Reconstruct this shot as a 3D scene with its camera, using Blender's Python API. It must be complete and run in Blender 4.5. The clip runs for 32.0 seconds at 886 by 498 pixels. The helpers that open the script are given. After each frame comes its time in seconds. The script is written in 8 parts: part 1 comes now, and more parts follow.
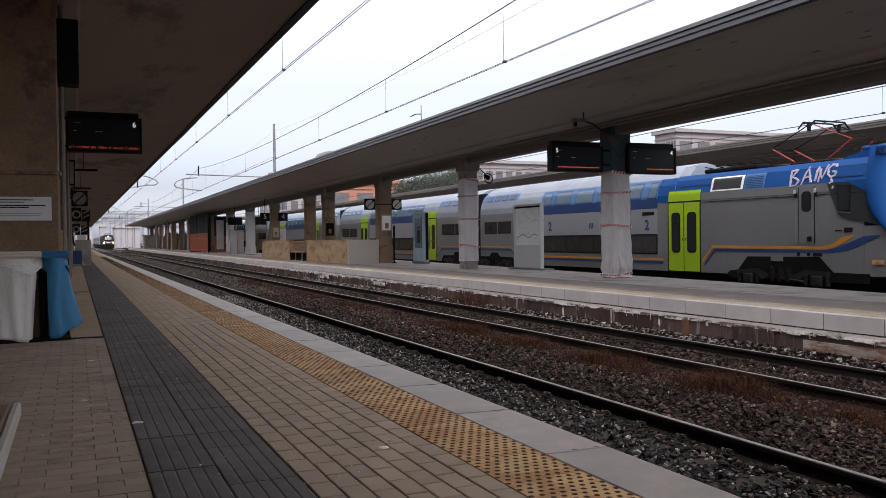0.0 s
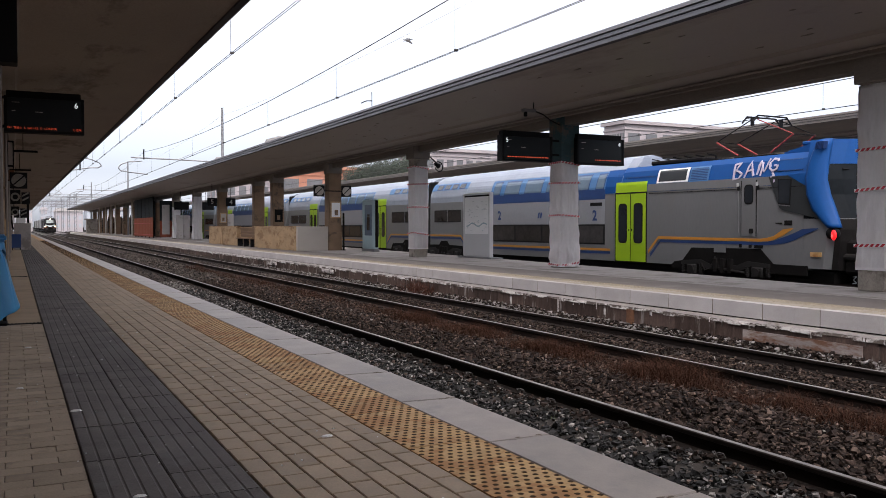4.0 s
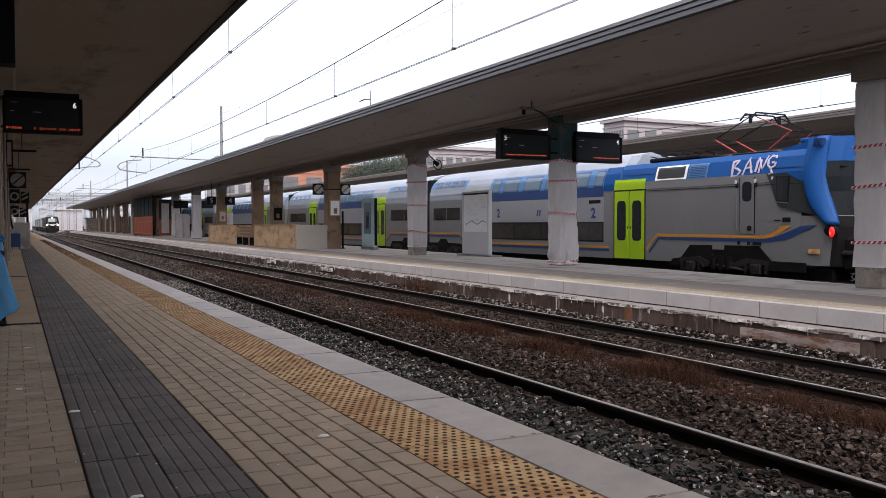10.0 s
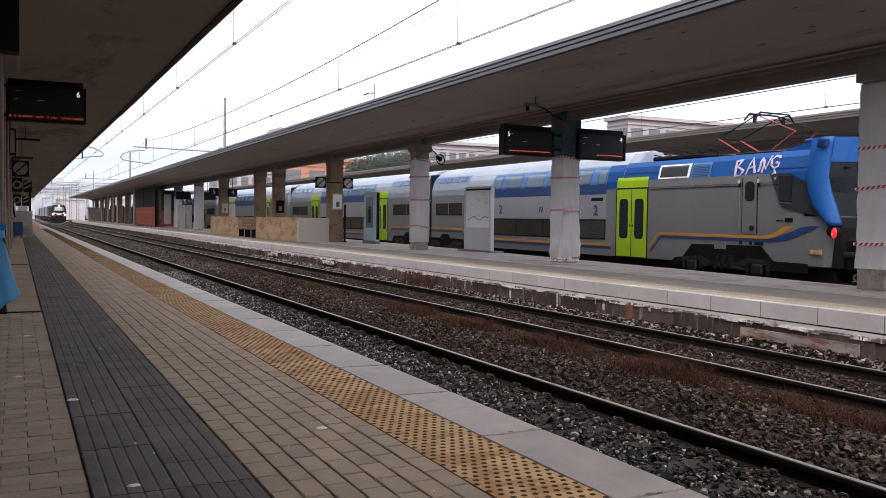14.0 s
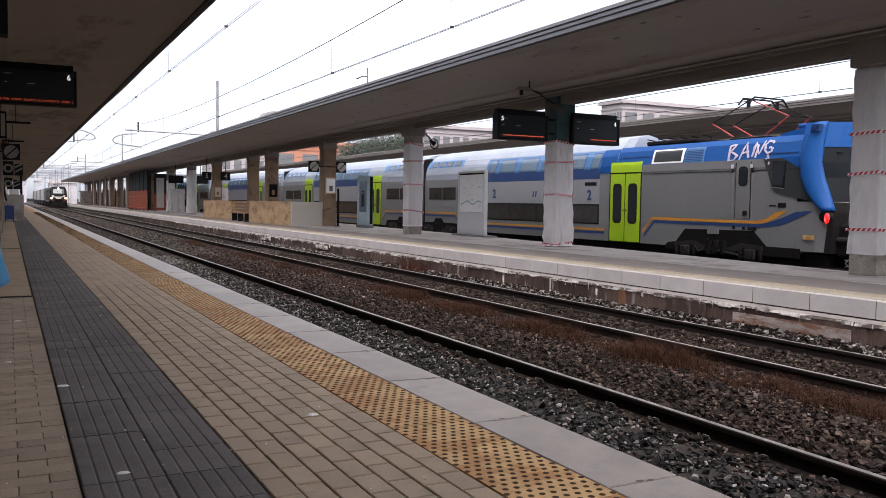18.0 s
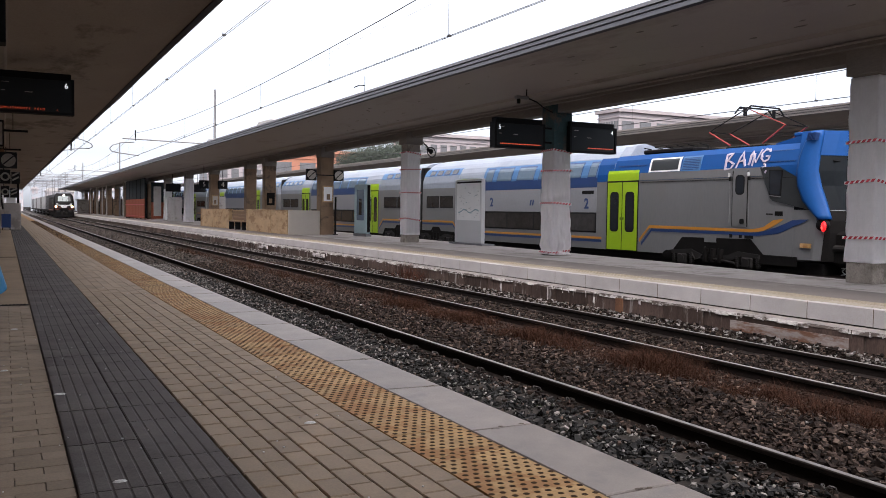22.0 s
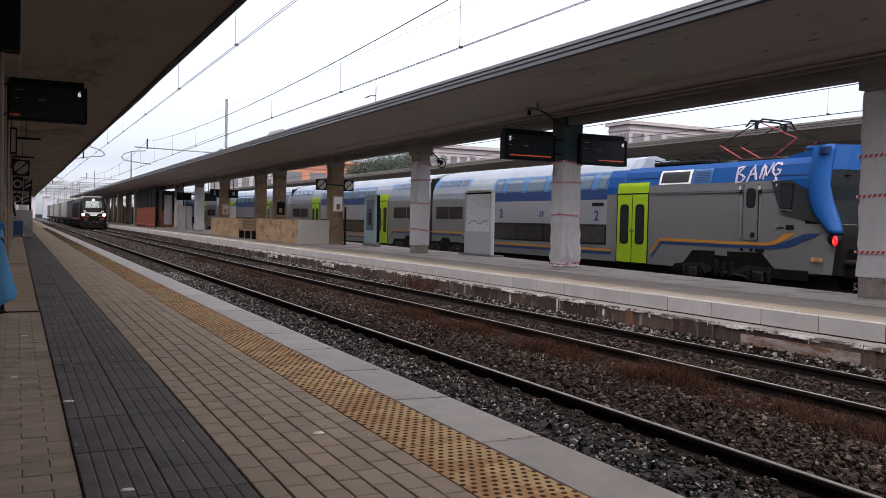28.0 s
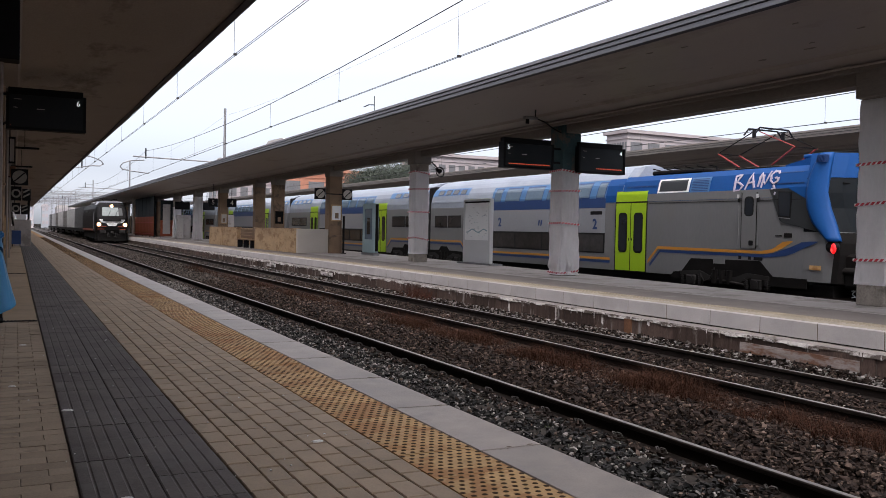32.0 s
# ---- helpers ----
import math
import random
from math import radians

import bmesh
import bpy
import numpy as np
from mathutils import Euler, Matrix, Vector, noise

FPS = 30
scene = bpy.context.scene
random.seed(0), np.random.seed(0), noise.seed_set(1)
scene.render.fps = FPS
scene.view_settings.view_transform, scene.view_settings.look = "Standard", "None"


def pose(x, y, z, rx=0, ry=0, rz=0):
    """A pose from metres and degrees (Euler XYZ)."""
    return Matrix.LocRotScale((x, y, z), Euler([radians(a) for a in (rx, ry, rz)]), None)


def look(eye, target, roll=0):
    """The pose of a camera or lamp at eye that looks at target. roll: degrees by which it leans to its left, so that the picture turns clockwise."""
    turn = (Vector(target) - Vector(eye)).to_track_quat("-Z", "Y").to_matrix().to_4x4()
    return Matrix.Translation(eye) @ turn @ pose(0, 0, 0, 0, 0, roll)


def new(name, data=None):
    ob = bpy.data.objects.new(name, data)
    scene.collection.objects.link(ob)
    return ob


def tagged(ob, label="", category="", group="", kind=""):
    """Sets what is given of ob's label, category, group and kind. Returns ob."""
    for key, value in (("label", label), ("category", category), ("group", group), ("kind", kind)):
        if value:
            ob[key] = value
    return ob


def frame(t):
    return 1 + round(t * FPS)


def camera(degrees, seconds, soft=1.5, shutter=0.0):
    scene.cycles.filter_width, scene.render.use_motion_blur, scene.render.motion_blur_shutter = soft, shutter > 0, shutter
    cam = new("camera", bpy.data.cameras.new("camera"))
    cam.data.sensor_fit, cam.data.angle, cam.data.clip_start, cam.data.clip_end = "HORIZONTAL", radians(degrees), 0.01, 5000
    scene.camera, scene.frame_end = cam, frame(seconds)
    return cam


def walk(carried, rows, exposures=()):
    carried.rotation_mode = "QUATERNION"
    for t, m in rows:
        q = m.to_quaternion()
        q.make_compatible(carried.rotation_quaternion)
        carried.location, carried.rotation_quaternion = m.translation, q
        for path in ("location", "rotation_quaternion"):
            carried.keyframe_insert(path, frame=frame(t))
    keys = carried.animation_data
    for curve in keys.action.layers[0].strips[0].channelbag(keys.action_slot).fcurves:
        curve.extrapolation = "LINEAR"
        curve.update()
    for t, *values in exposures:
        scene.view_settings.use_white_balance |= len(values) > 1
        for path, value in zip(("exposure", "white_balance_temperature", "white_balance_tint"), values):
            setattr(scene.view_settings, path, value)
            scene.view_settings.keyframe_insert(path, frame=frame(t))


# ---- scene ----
cam = camera(55.0, 32.0, soft=0.7)
PATH = [
    (0, (-0.024, 0.024, 1.176), (0.77, 1.86, 1.152), -0.7),
    (0.5, (-0.021, 0.023, 1.181), (0.784, 1.854, 1.161), -0.6),
    (1, (-0.014, 0.013, 1.18), (0.807, 1.837, 1.155), -0.4),
    (1.5, (-0.01, 0.028, 1.173), (0.832, 1.842, 1.14), -0.3),
    (2, (-0.017, 0.014, 1.177), (0.835, 1.823, 1.137), -0.2),
    (2.5, (-0.016, 0.014, 1.182), (0.844, 1.82, 1.145), -0.2),
    (3, (-0.011, 0.011, 1.181), (0.853, 1.814, 1.136), -0.5),
    (3.5, (-0.013, 0.012, 1.19), (0.868, 1.807, 1.149), -0.4),
    (4, (-0.006, 0.014, 1.18), (0.894, 1.8, 1.127), 0.0),
    (4.5, (-0.005, 0.012, 1.181), (0.892, 1.799, 1.129), -0.1),
    (6.5, (-0.006, 0.01, 1.196), (0.902, 1.791, 1.148), -0.0),
    (7, (-0.007, 0.008, 1.19), (0.904, 1.788, 1.141), 0.1),
    (7.5, (-0.007, -0.006, 1.196), (0.902, 1.774, 1.139), 0.4),
    (8, (-0.006, -0.001, 1.188), (0.9, 1.781, 1.126), 0.5),
    (8.5, (-0.002, 0.003, 1.192), (0.889, 1.793, 1.134), 0.2),
    (9, (0.0, 0.0, 1.195), (0.889, 1.791, 1.137), -0.2),
    (9.5, (-0.002, -0.009, 1.198), (0.889, 1.781, 1.138), -0.3),
    (10, (0.005, -0.028, 1.2), (0.905, 1.757, 1.141), -0.2),
    (10.5, (0.011, -0.03, 1.203), (0.914, 1.754, 1.146), -0.3),
    (11, (0.009, -0.018, 1.2), (0.907, 1.768, 1.144), -0.3),
    (11.5, (0.008, -0.013, 1.205), (0.903, 1.775, 1.145), -0.6),
    (12, (0.009, -0.011, 1.202), (0.899, 1.779, 1.14), -0.6),
    (12.5, (0.013, -0.003, 1.196), (0.903, 1.787, 1.125), -0.1),
    (13, (0.016, -0.004, 1.195), (0.921, 1.778, 1.113), 0.5),
    (13.5, (0.013, -0.013, 1.194), (0.919, 1.768, 1.112), 0.9),
    (14, (0.013, -0.023, 1.193), (0.909, 1.763, 1.123), 0.7),
    (14.5, (0.034, -0.049, 1.186), (0.938, 1.733, 1.099), 1.2),
    (16.5, (0.027, -0.008, 1.188), (0.881, 1.798, 1.092), 1.7),
    (17, (0.031, -0.013, 1.193), (0.91, 1.781, 1.09), 1.0),
    (17.5, (0.033, -0.012, 1.205), (0.933, 1.771, 1.095), 0.7),
    (18, (0.035, -0.005, 1.204), (0.944, 1.773, 1.097), 0.8),
    (18.5, (0.034, -0.013, 1.206), (0.939, 1.768, 1.106), 0.9),
    (19, (0.036, -0.01, 1.199), (0.946, 1.768, 1.103), 0.8),
    (19.5, (0.036, -0.013, 1.2), (0.944, 1.766, 1.104), 0.8),
    (20, (0.038, 0.0, 1.196), (0.95, 1.777, 1.101), 0.6),
    (20.5, (0.034, -0.002, 1.203), (0.948, 1.775, 1.111), 0.8),
    (21, (0.037, 0.002, 1.203), (0.958, 1.776, 1.114), 1.1),
    (21.5, (0.034, 0.007, 1.204), (0.95, 1.783, 1.115), 0.9),
    (22, (0.031, -0.002, 1.199), (0.946, 1.774, 1.112), 0.8),
    (22.5, (0.031, 0.003, 1.2), (0.941, 1.781, 1.106), 0.7),
    (23, (0.026, 0.005, 1.198), (0.927, 1.788, 1.109), -0.0),
    (23.5, (0.032, 0.018, 1.197), (0.931, 1.802, 1.115), 0.2),
    (24, (0.03, -0.003, 1.192), (0.93, 1.782, 1.119), 0.4),
    (24.5, (0.037, -0.008, 1.179), (0.936, 1.777, 1.116), 0.9),
    (25, (0.034, -0.011, 1.174), (0.927, 1.777, 1.104), 0.7),
    (25.5, (0.027, 0.008, 1.18), (0.911, 1.801, 1.106), 0.7),
    (27.5, (0.027, 0.008, 1.2), (0.922, 1.795, 1.132), 1.3),
    (28, (0.031, 0.012, 1.197), (0.927, 1.799, 1.135), 1.3),
    (28.5, (0.027, 0.02, 1.198), (0.917, 1.81, 1.134), 1.2),
    (29, (0.024, 0.013, 1.197), (0.913, 1.804, 1.142), 1.3),
    (29.5, (0.022, 0.012, 1.201), (0.913, 1.802, 1.145), 1.4),
    (30, (0.028, 0.014, 1.202), (0.918, 1.805, 1.148), 1.4),
    (30.5, (0.023, 0.013, 1.2), (0.909, 1.805, 1.15), 1.2),
    (31, (0.026, 0.023, 1.2), (0.916, 1.812, 1.147), 1.0),
    (31.5, (0.025, 0.01, 1.199), (0.917, 1.799, 1.151), 1.1),
    (32, (0.026, 0.012, 1.191), (0.925, 1.798, 1.15), 1.2),
]
EXPOSURES = [(0, 1.36), (1.5, 1.4), (3, 1.56), (4.5, 1.56), (8, 1.56), (9, 1.58), (11, 1.62), (12, 1.64), (13, 1.74), (14, 1.72), (16, 1.82), (19, 1.9), (22, 1.81), (23, 1.74), (24, 1.76), (25.5, 1.72), (28, 1.53), (30, 1.46), (32, 1.46)]
walk(cam, [(t, look(eye, target, roll)) for t, eye, target, roll in PATH], EXPOSURES)

# ---- world, sun ----
world = bpy.data.worlds.new("overcast_sky")
scene.world = world
world.use_nodes = True
wn, wl = world.node_tree.nodes, world.node_tree.links
sky = wn.new("ShaderNodeTexSky")
sky.sky_type = "NISHITA"
sky.sun_disc = False
sky.sun_elevation, sky.sun_rotation = radians(58), radians(200)
sky.air_density, sky.dust_density, sky.ozone_density = 1.0, 2.4, 1.0
pale = wn.new("ShaderNodeHueSaturation")
pale.inputs["Saturation"].default_value = 0.22
wl.new(sky.outputs[0], pale.inputs["Color"])
tint = wn.new("ShaderNodeMix")
tint.data_type, tint.blend_type = "RGBA", "MULTIPLY"
tint.inputs[0].default_value = 1.0
# an overcast sky is darkest and bluest towards the horizon
dome = wn.new("ShaderNodeTexCoord")
height = wn.new("ShaderNodeSeparateXYZ")
wl.new(dome.outputs["Generated"], height.inputs[0])
ramp = wn.new("ShaderNodeValToRGB")
for spot, colour in ((0.0, (0.9, 0.93, 1.06, 1)), (1.0, (1.3, 1.22, 1.24, 1))):
    ramp.color_ramp.elements[int(spot)].color = colour
ramp.color_ramp.elements[1].position = 0.75
for spot, colour in ((0.06, (0.5, 0.52, 0.595, 1)), (0.17, (0.53, 0.545, 0.605, 1)), (0.32, (0.86, 0.845, 0.885, 1))):
    ramp.color_ramp.elements.new(spot).color = colour
wl.new(height.outputs["Z"], ramp.inputs[0])
wl.new(ramp.outputs[0], tint.inputs[7])
wl.new(pale.outputs[0], tint.inputs[6])
wl.new(tint.outputs[2], wn["Background"].inputs["Color"])
wn["Background"].inputs["Strength"].default_value = 0.15
sun = new("sun", bpy.data.lights.new("sun", "SUN"))
sun.data.energy, sun.data.angle, sun.data.color = 0.5, radians(40), (1.0, 0.97, 0.93)
sun.matrix_world = look((0, 0, 30), (0.0 + 30 * math.sin(radians(20)) * 0.6, 30 * math.cos(radians(20)) * 0.6, 0))


# ---- materials ----
def material(name, base, rough=0.7, metal=0.0, vary=0.25, scale=4.0, fine=60.0, bump=0.2, spread=0.02,
             stain=None, amount=0.0, per_object=0.0, island=0.0, coat=0.0, spec=0.35, stretch=(1, 1, 1)):
    """A surface with variation at two scales, relief, stains of another colour, and shade differences from piece to piece."""
    m = bpy.data.materials.new(name)
    m.use_nodes = True
    n, l = m.node_tree.nodes, m.node_tree.links
    b = n["Principled BSDF"]
    b.inputs["Roughness"].default_value, b.inputs["Metallic"].default_value = rough, metal
    b.inputs["Specular IOR Level"].default_value = spec
    b.inputs["Coat Weight"].default_value = coat
    geo = n.new("ShaderNodeNewGeometry")
    co = n.new("ShaderNodeTexCoord")
    mp = n.new("ShaderNodeMapping")
    mp.inputs["Scale"].default_value = stretch
    l.new(co.outputs["Object"], mp.inputs["Vector"])
    off = n.new("ShaderNodeObjectInfo")
    add = n.new("ShaderNodeVectorMath")
    add.operation = "ADD"
    l.new(mp.outputs[0], add.inputs[0])
    sc = n.new("ShaderNodeMath")
    sc.operation = "MULTIPLY"
    sc.inputs[1].default_value = 37.0
    l.new(off.outputs["Random"], sc.inputs[0])
    l.new(sc.outputs[0], add.inputs[1])

    def noise_at(s, detail, rough_=0.6):
        t = n.new("ShaderNodeTexNoise")
        t.inputs["Scale"].default_value, t.inputs["Detail"].default_value, t.inputs["Roughness"].default_value = s, detail, rough_
        l.new(add.outputs[0], t.inputs["Vector"])
        return t.outputs["Fac"]

    big, small = noise_at(scale, 4), noise_at(fine, 3)
    mean = n.new("ShaderNodeMath")
    mean.operation = "MULTIPLY_ADD"
    mean.inputs[1].default_value = 0.45
    l.new(small, mean.inputs[0])
    half = n.new("ShaderNodeMath")
    half.operation = "MULTIPLY"
    half.inputs[1].default_value = 0.55
    l.new(big, half.inputs[0])
    l.new(half.outputs[0], mean.inputs[2])
    span = n.new("ShaderNodeMapRange")
    span.inputs["From Min"].default_value, span.inputs["From Max"].default_value = 0.3, 0.7
    span.inputs["To Min"].default_value, span.inputs["To Max"].default_value = 1 - vary, 1 + vary
    l.new(mean.outputs[0], span.inputs["Value"])
    value = span.outputs[0]
    for source, strength in ((off.outputs["Random"], per_object), (geo.outputs["Random Per Island"], island)):
        if strength:
            r = n.new("ShaderNodeMapRange")
            r.inputs["To Min"].default_value, r.inputs["To Max"].default_value = 1 - strength, 1 + strength
            l.new(source, r.inputs["Value"])
            mul = n.new("ShaderNodeMath")
            mul.operation = "MULTIPLY"
            l.new(value, mul.inputs[0])
            l.new(r.outputs[0], mul.inputs[1])
            value = mul.outputs[0]
    col = n.new("ShaderNodeVectorMath")
    col.operation = "SCALE"
    col.inputs[0].default_value = base
    l.new(value, col.inputs["Scale"])
    out = col.outputs[0]
    if stain:
        patch = noise_at(scale * 0.6 + 0.3, 6, 0.7)
        edge = n.new("ShaderNodeMapRange")
        edge.inputs["From Min"].default_value, edge.inputs["From Max"].default_value = 0.62 - amount * 0.3, 0.72 - amount * 0.3
        l.new(patch, edge.inputs["Value"])
        mix = n.new("ShaderNodeMix")
        mix.data_type = "RGBA"
        mix.inputs[7].default_value = (*stain, 1)
        l.new(edge.outputs[0], mix.inputs[0])
        l.new(out, mix.inputs[6])
        out = mix.outputs[2]
    l.new(out, b.inputs["Base Color"])
    wear = n.new("ShaderNodeMapRange")
    wear.inputs["To Min"].default_value, wear.inputs["To Max"].default_value = max(rough - 0.12, 0.04), min(rough + 0.12, 1)
    l.new(mean.outputs[0], wear.inputs["Value"])
    l.new(wear.outputs[0], b.inputs["Roughness"])
    if bump:
        bp = n.new("ShaderNodeBump")
        bp.inputs["Strength"].default_value, bp.inputs["Distance"].default_value = bump, spread
        l.new(mean.outputs[0], bp.inputs["Height"])
        l.new(bp.outputs[0], b.inputs["Normal"])
    return m


def glow(name, colour, strength):
    m = bpy.data.materials.new(name)
    m.use_nodes = True
    b = m.node_tree.nodes["Principled BSDF"]
    b.inputs["Base Color"].default_value = (*colour, 1)
    b.inputs["Emission Color"].default_value, b.inputs["Emission Strength"].default_value = (*colour, 1), strength
    return m


M_PAVER = material("paving_block", (0.285, 0.208, 0.135), 0.66, spec=0.38, vary=0.24, scale=2.0, fine=90, bump=0.25, spread=0.004, per_object=0.1, island=0.1, stain=(0.235, 0.175, 0.112), amount=0.3)
M_PAVER_SMALL = material("small_paving_block", (0.315, 0.243, 0.175), 0.8, vary=0.25, scale=2.0, fine=90, bump=0.25, spread=0.004, per_object=0.09, island=0.09, stain=(0.22, 0.172, 0.125), amount=0.35)
M_JOINT = material("paving_joint_dirt", (0.12, 0.09, 0.064), 0.95, vary=0.4, scale=6, fine=120)
M_DARK_TILE = material("dark_grooved_tile", (0.108, 0.096, 0.09), 0.85, spec=0.15, vary=0.4, scale=3, fine=80, bump=0.15, spread=0.004, per_object=0.12, island=0.1, stain=(0.13, 0.12, 0.113), amount=0.2)
M_YELLOW = material("yellow_studded_tile", (0.44, 0.275, 0.115), 0.7, vary=0.35, scale=5, fine=110, bump=0.2, spread=0.003, per_object=0.12, island=0.06, stain=(0.36, 0.175, 0.055), amount=0.5)
# dark brown studs: the dots' small shadows are put into their colour
M_STUD = material("shadow_dark_stud", (0.06, 0.035, 0.018), 0.85, spec=0.1, vary=0.35, scale=9, fine=100, bump=0.1, spread=0.003)
M_YELLOW_FADED = material("faded_yellow_tile", (0.315, 0.272, 0.215), 0.8, vary=0.25, scale=5, fine=90, bump=0.2, spread=0.004, per_object=0.12)
M_EDGE = material("pale_edge_stone", (0.265, 0.223, 0.19), 0.48, spec=0.5, vary=0.4, scale=3, fine=150, bump=0.3, spread=0.004, per_object=0.1, stain=(0.225, 0.196, 0.175), amount=0.2)
M_FASCIA = material("white_concrete_slab", (0.375, 0.352, 0.342), 0.75, vary=0.18, scale=2, fine=60, bump=0.15, spread=0.005, per_object=0.06, stain=(0.36, 0.34, 0.32), amount=0.2)
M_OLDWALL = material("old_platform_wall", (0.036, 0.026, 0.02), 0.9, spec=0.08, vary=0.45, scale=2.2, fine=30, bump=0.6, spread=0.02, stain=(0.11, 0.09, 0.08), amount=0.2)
M_CRUST = material("lime_crust", (0.46, 0.43, 0.41), 0.9, vary=0.35, scale=5, fine=40, bump=0.6, spread=0.02, stain=(0.07, 0.055, 0.047), amount=0.6, stretch=(1, 0.6, 1.5))
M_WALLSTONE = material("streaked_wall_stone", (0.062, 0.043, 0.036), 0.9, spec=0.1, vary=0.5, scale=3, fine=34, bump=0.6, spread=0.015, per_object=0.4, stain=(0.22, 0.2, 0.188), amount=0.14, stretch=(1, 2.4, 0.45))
M_RUSTPATCH = material("painted_rusty_patch", (0.25, 0.215, 0.2), 0.85, vary=0.35, scale=3, fine=50, bump=0.3, spread=0.005, stain=(0.13, 0.062, 0.036), amount=0.5, stretch=(1, 0.5, 2))
M_RUSTSTAIN = material("rust_run", (0.13, 0.06, 0.03), 0.9, vary=0.45, scale=4, fine=50, bump=0.3, spread=0.005)
M_ASPHALT = material("platform_asphalt", (0.185, 0.16, 0.143), 0.85, spec=0.2, vary=0.2, scale=1.0, fine=120, bump=0.3, spread=0.006, stain=(0.23, 0.205, 0.187), amount=0.3)
M_CONCRETE = material("grey_concrete", (0.42, 0.39, 0.37), 0.85, vary=0.15, scale=1.5, fine=60, bump=0.25, spread=0.006, stain=(0.24, 0.22, 0.2), amount=0.2)
M_SOFFIT = material("canopy_soffit_plaster", (0.295, 0.26, 0.232), 0.55, spec=0.6, vary=0.12, scale=0.6, fine=30, bump=0.2, spread=0.006, stain=(0.22, 0.19, 0.165), amount=0.22, stretch=(1, 0.35, 1))
M_SOFFIT_NEAR = material("dark_canopy_soffit", (0.35, 0.312, 0.275), 0.92, vary=0.14, scale=0.6, fine=30, bump=0.2, spread=0.006, stain=(0.19, 0.165, 0.14), amount=0.25, stretch=(1, 0.35, 1))
M_BEAM = material("canopy_beam_concrete", (0.2, 0.175, 0.155), 0.9, vary=0.22, scale=1.2, fine=40, bump=0.3, spread=0.008, stretch=(1, 0.3, 1))
M_GUTTER = material("canopy_edge_metal", (0.19, 0.185, 0.195), 0.55, 0.4, vary=0.2, scale=2, fine=50, bump=0.1, spread=0.004, stretch=(1, 0.2, 1))
M_GUTTER_DARK = material("dark_canopy_edge", (0.035, 0.033, 0.045), 0.6, 0.2, vary=0.25, scale=2, fine=50, bump=0.1, spread=0.004)
M_COLUMN = material("brown_plastered_column", (0.21, 0.14, 0.09), 0.9, vary=0.3, scale=1.6, fine=40, bump=0.35, spread=0.008, stain=(0.1, 0.075, 0.055), amount=0.25)
M_COLUMN_HEAD = material("dark_teal_column_head", (0.03, 0.062, 0.068), 0.85, vary=0.35, scale=3, fine=30, bump=0.3, spread=0.01, stain=(0.1, 0.075, 0.06), amount=0.35)
M_COLUMN_NEAR = material("near_brown_column", (0.25, 0.17, 0.11), 0.9, vary=0.4, scale=1.6, fine=40, bump=0.35, spread=0.008, stain=(0.13, 0.095, 0.065), amount=0.3)
M_COLUMN_GREY = material("rough_grey_column", (0.25, 0.22, 0.19), 0.92, vary=0.35, scale=3, fine=30, bump=0.6, spread=0.02, stain=(0.13, 0.11, 0.09), amount=0.35)
M_WRAP = material("white_wrapping_cloth", (0.9, 0.87, 0.865), 0.8, vary=0.06, scale=6, fine=26, bump=0.3, spread=0.02, stretch=(1, 1, 0.4))
M_TAPE_W = material("white_tape", (0.8, 0.77, 0.77), 0.5, vary=0.05, bump=0)
M_TAPE_R = material("red_tape", (0.42, 0.028, 0.045), 0.5, vary=0.1, bump=0)
M_RAIL_TOP = material("polished_rail_head", (0.23, 0.215, 0.205), 0.45, 0.6, vary=0.15, scale=6, fine=60, bump=0.05, spread=0.002)
M_RAIL = material("rusty_rail_side", (0.014, 0.0105, 0.009), 0.85, 0.0, spec=0.1, vary=0.4, scale=5, fine=70, bump=0.3, spread=0.004)
M_SLEEPER = material("weathered_sleeper", (0.03, 0.026, 0.023), 0.9, spec=0.08, vary=0.5, scale=4, fine=50, bump=0.4, spread=0.01, per_object=0.2)
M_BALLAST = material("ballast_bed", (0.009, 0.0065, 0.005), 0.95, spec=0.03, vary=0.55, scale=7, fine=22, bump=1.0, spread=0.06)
# paler copy of the bed: low-angle sheen of distant ballast put into colour
M_BALLAST_FAR = material("sheen_paled_ballast_bed", (0.034, 0.028, 0.024), 0.8, spec=0.3, vary=0.6, scale=6, fine=16, bump=1.0, spread=0.06)
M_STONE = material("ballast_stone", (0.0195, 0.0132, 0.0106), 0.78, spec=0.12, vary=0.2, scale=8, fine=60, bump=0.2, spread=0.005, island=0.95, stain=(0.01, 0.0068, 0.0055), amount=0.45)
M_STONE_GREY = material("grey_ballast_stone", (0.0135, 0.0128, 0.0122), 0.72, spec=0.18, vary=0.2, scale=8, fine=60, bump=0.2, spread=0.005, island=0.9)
# far stones, lightened in colour for the same low-angle sheen
M_STONE_FAR = material("sheen_paled_ballast_stone", (0.04, 0.032, 0.027), 0.75, spec=0.2, vary=0.2, scale=8, fine=60, bump=0.2, spread=0.005, island=0.95)
M_STONE_PALE = material("pale_ballast_stone", (0.2, 0.185, 0.175), 0.88, spec=0.1, vary=0.2, scale=8, fine=60, bump=0.2, spread=0.005, island=0.5)
# lighter stone colour that stands for highlights on the ballast
M_STONE_MID = material("highlight_brown_stone", (0.075, 0.055, 0.045), 0.9, spec=0.06, vary=0.2, scale=8, fine=60, bump=0.2, spread=0.005, island=0.6)
M_STALK = material("pale_dry_stalk", (0.22, 0.215, 0.19), 0.8, vary=0.3, scale=5, fine=30, bump=0, island=0.7)
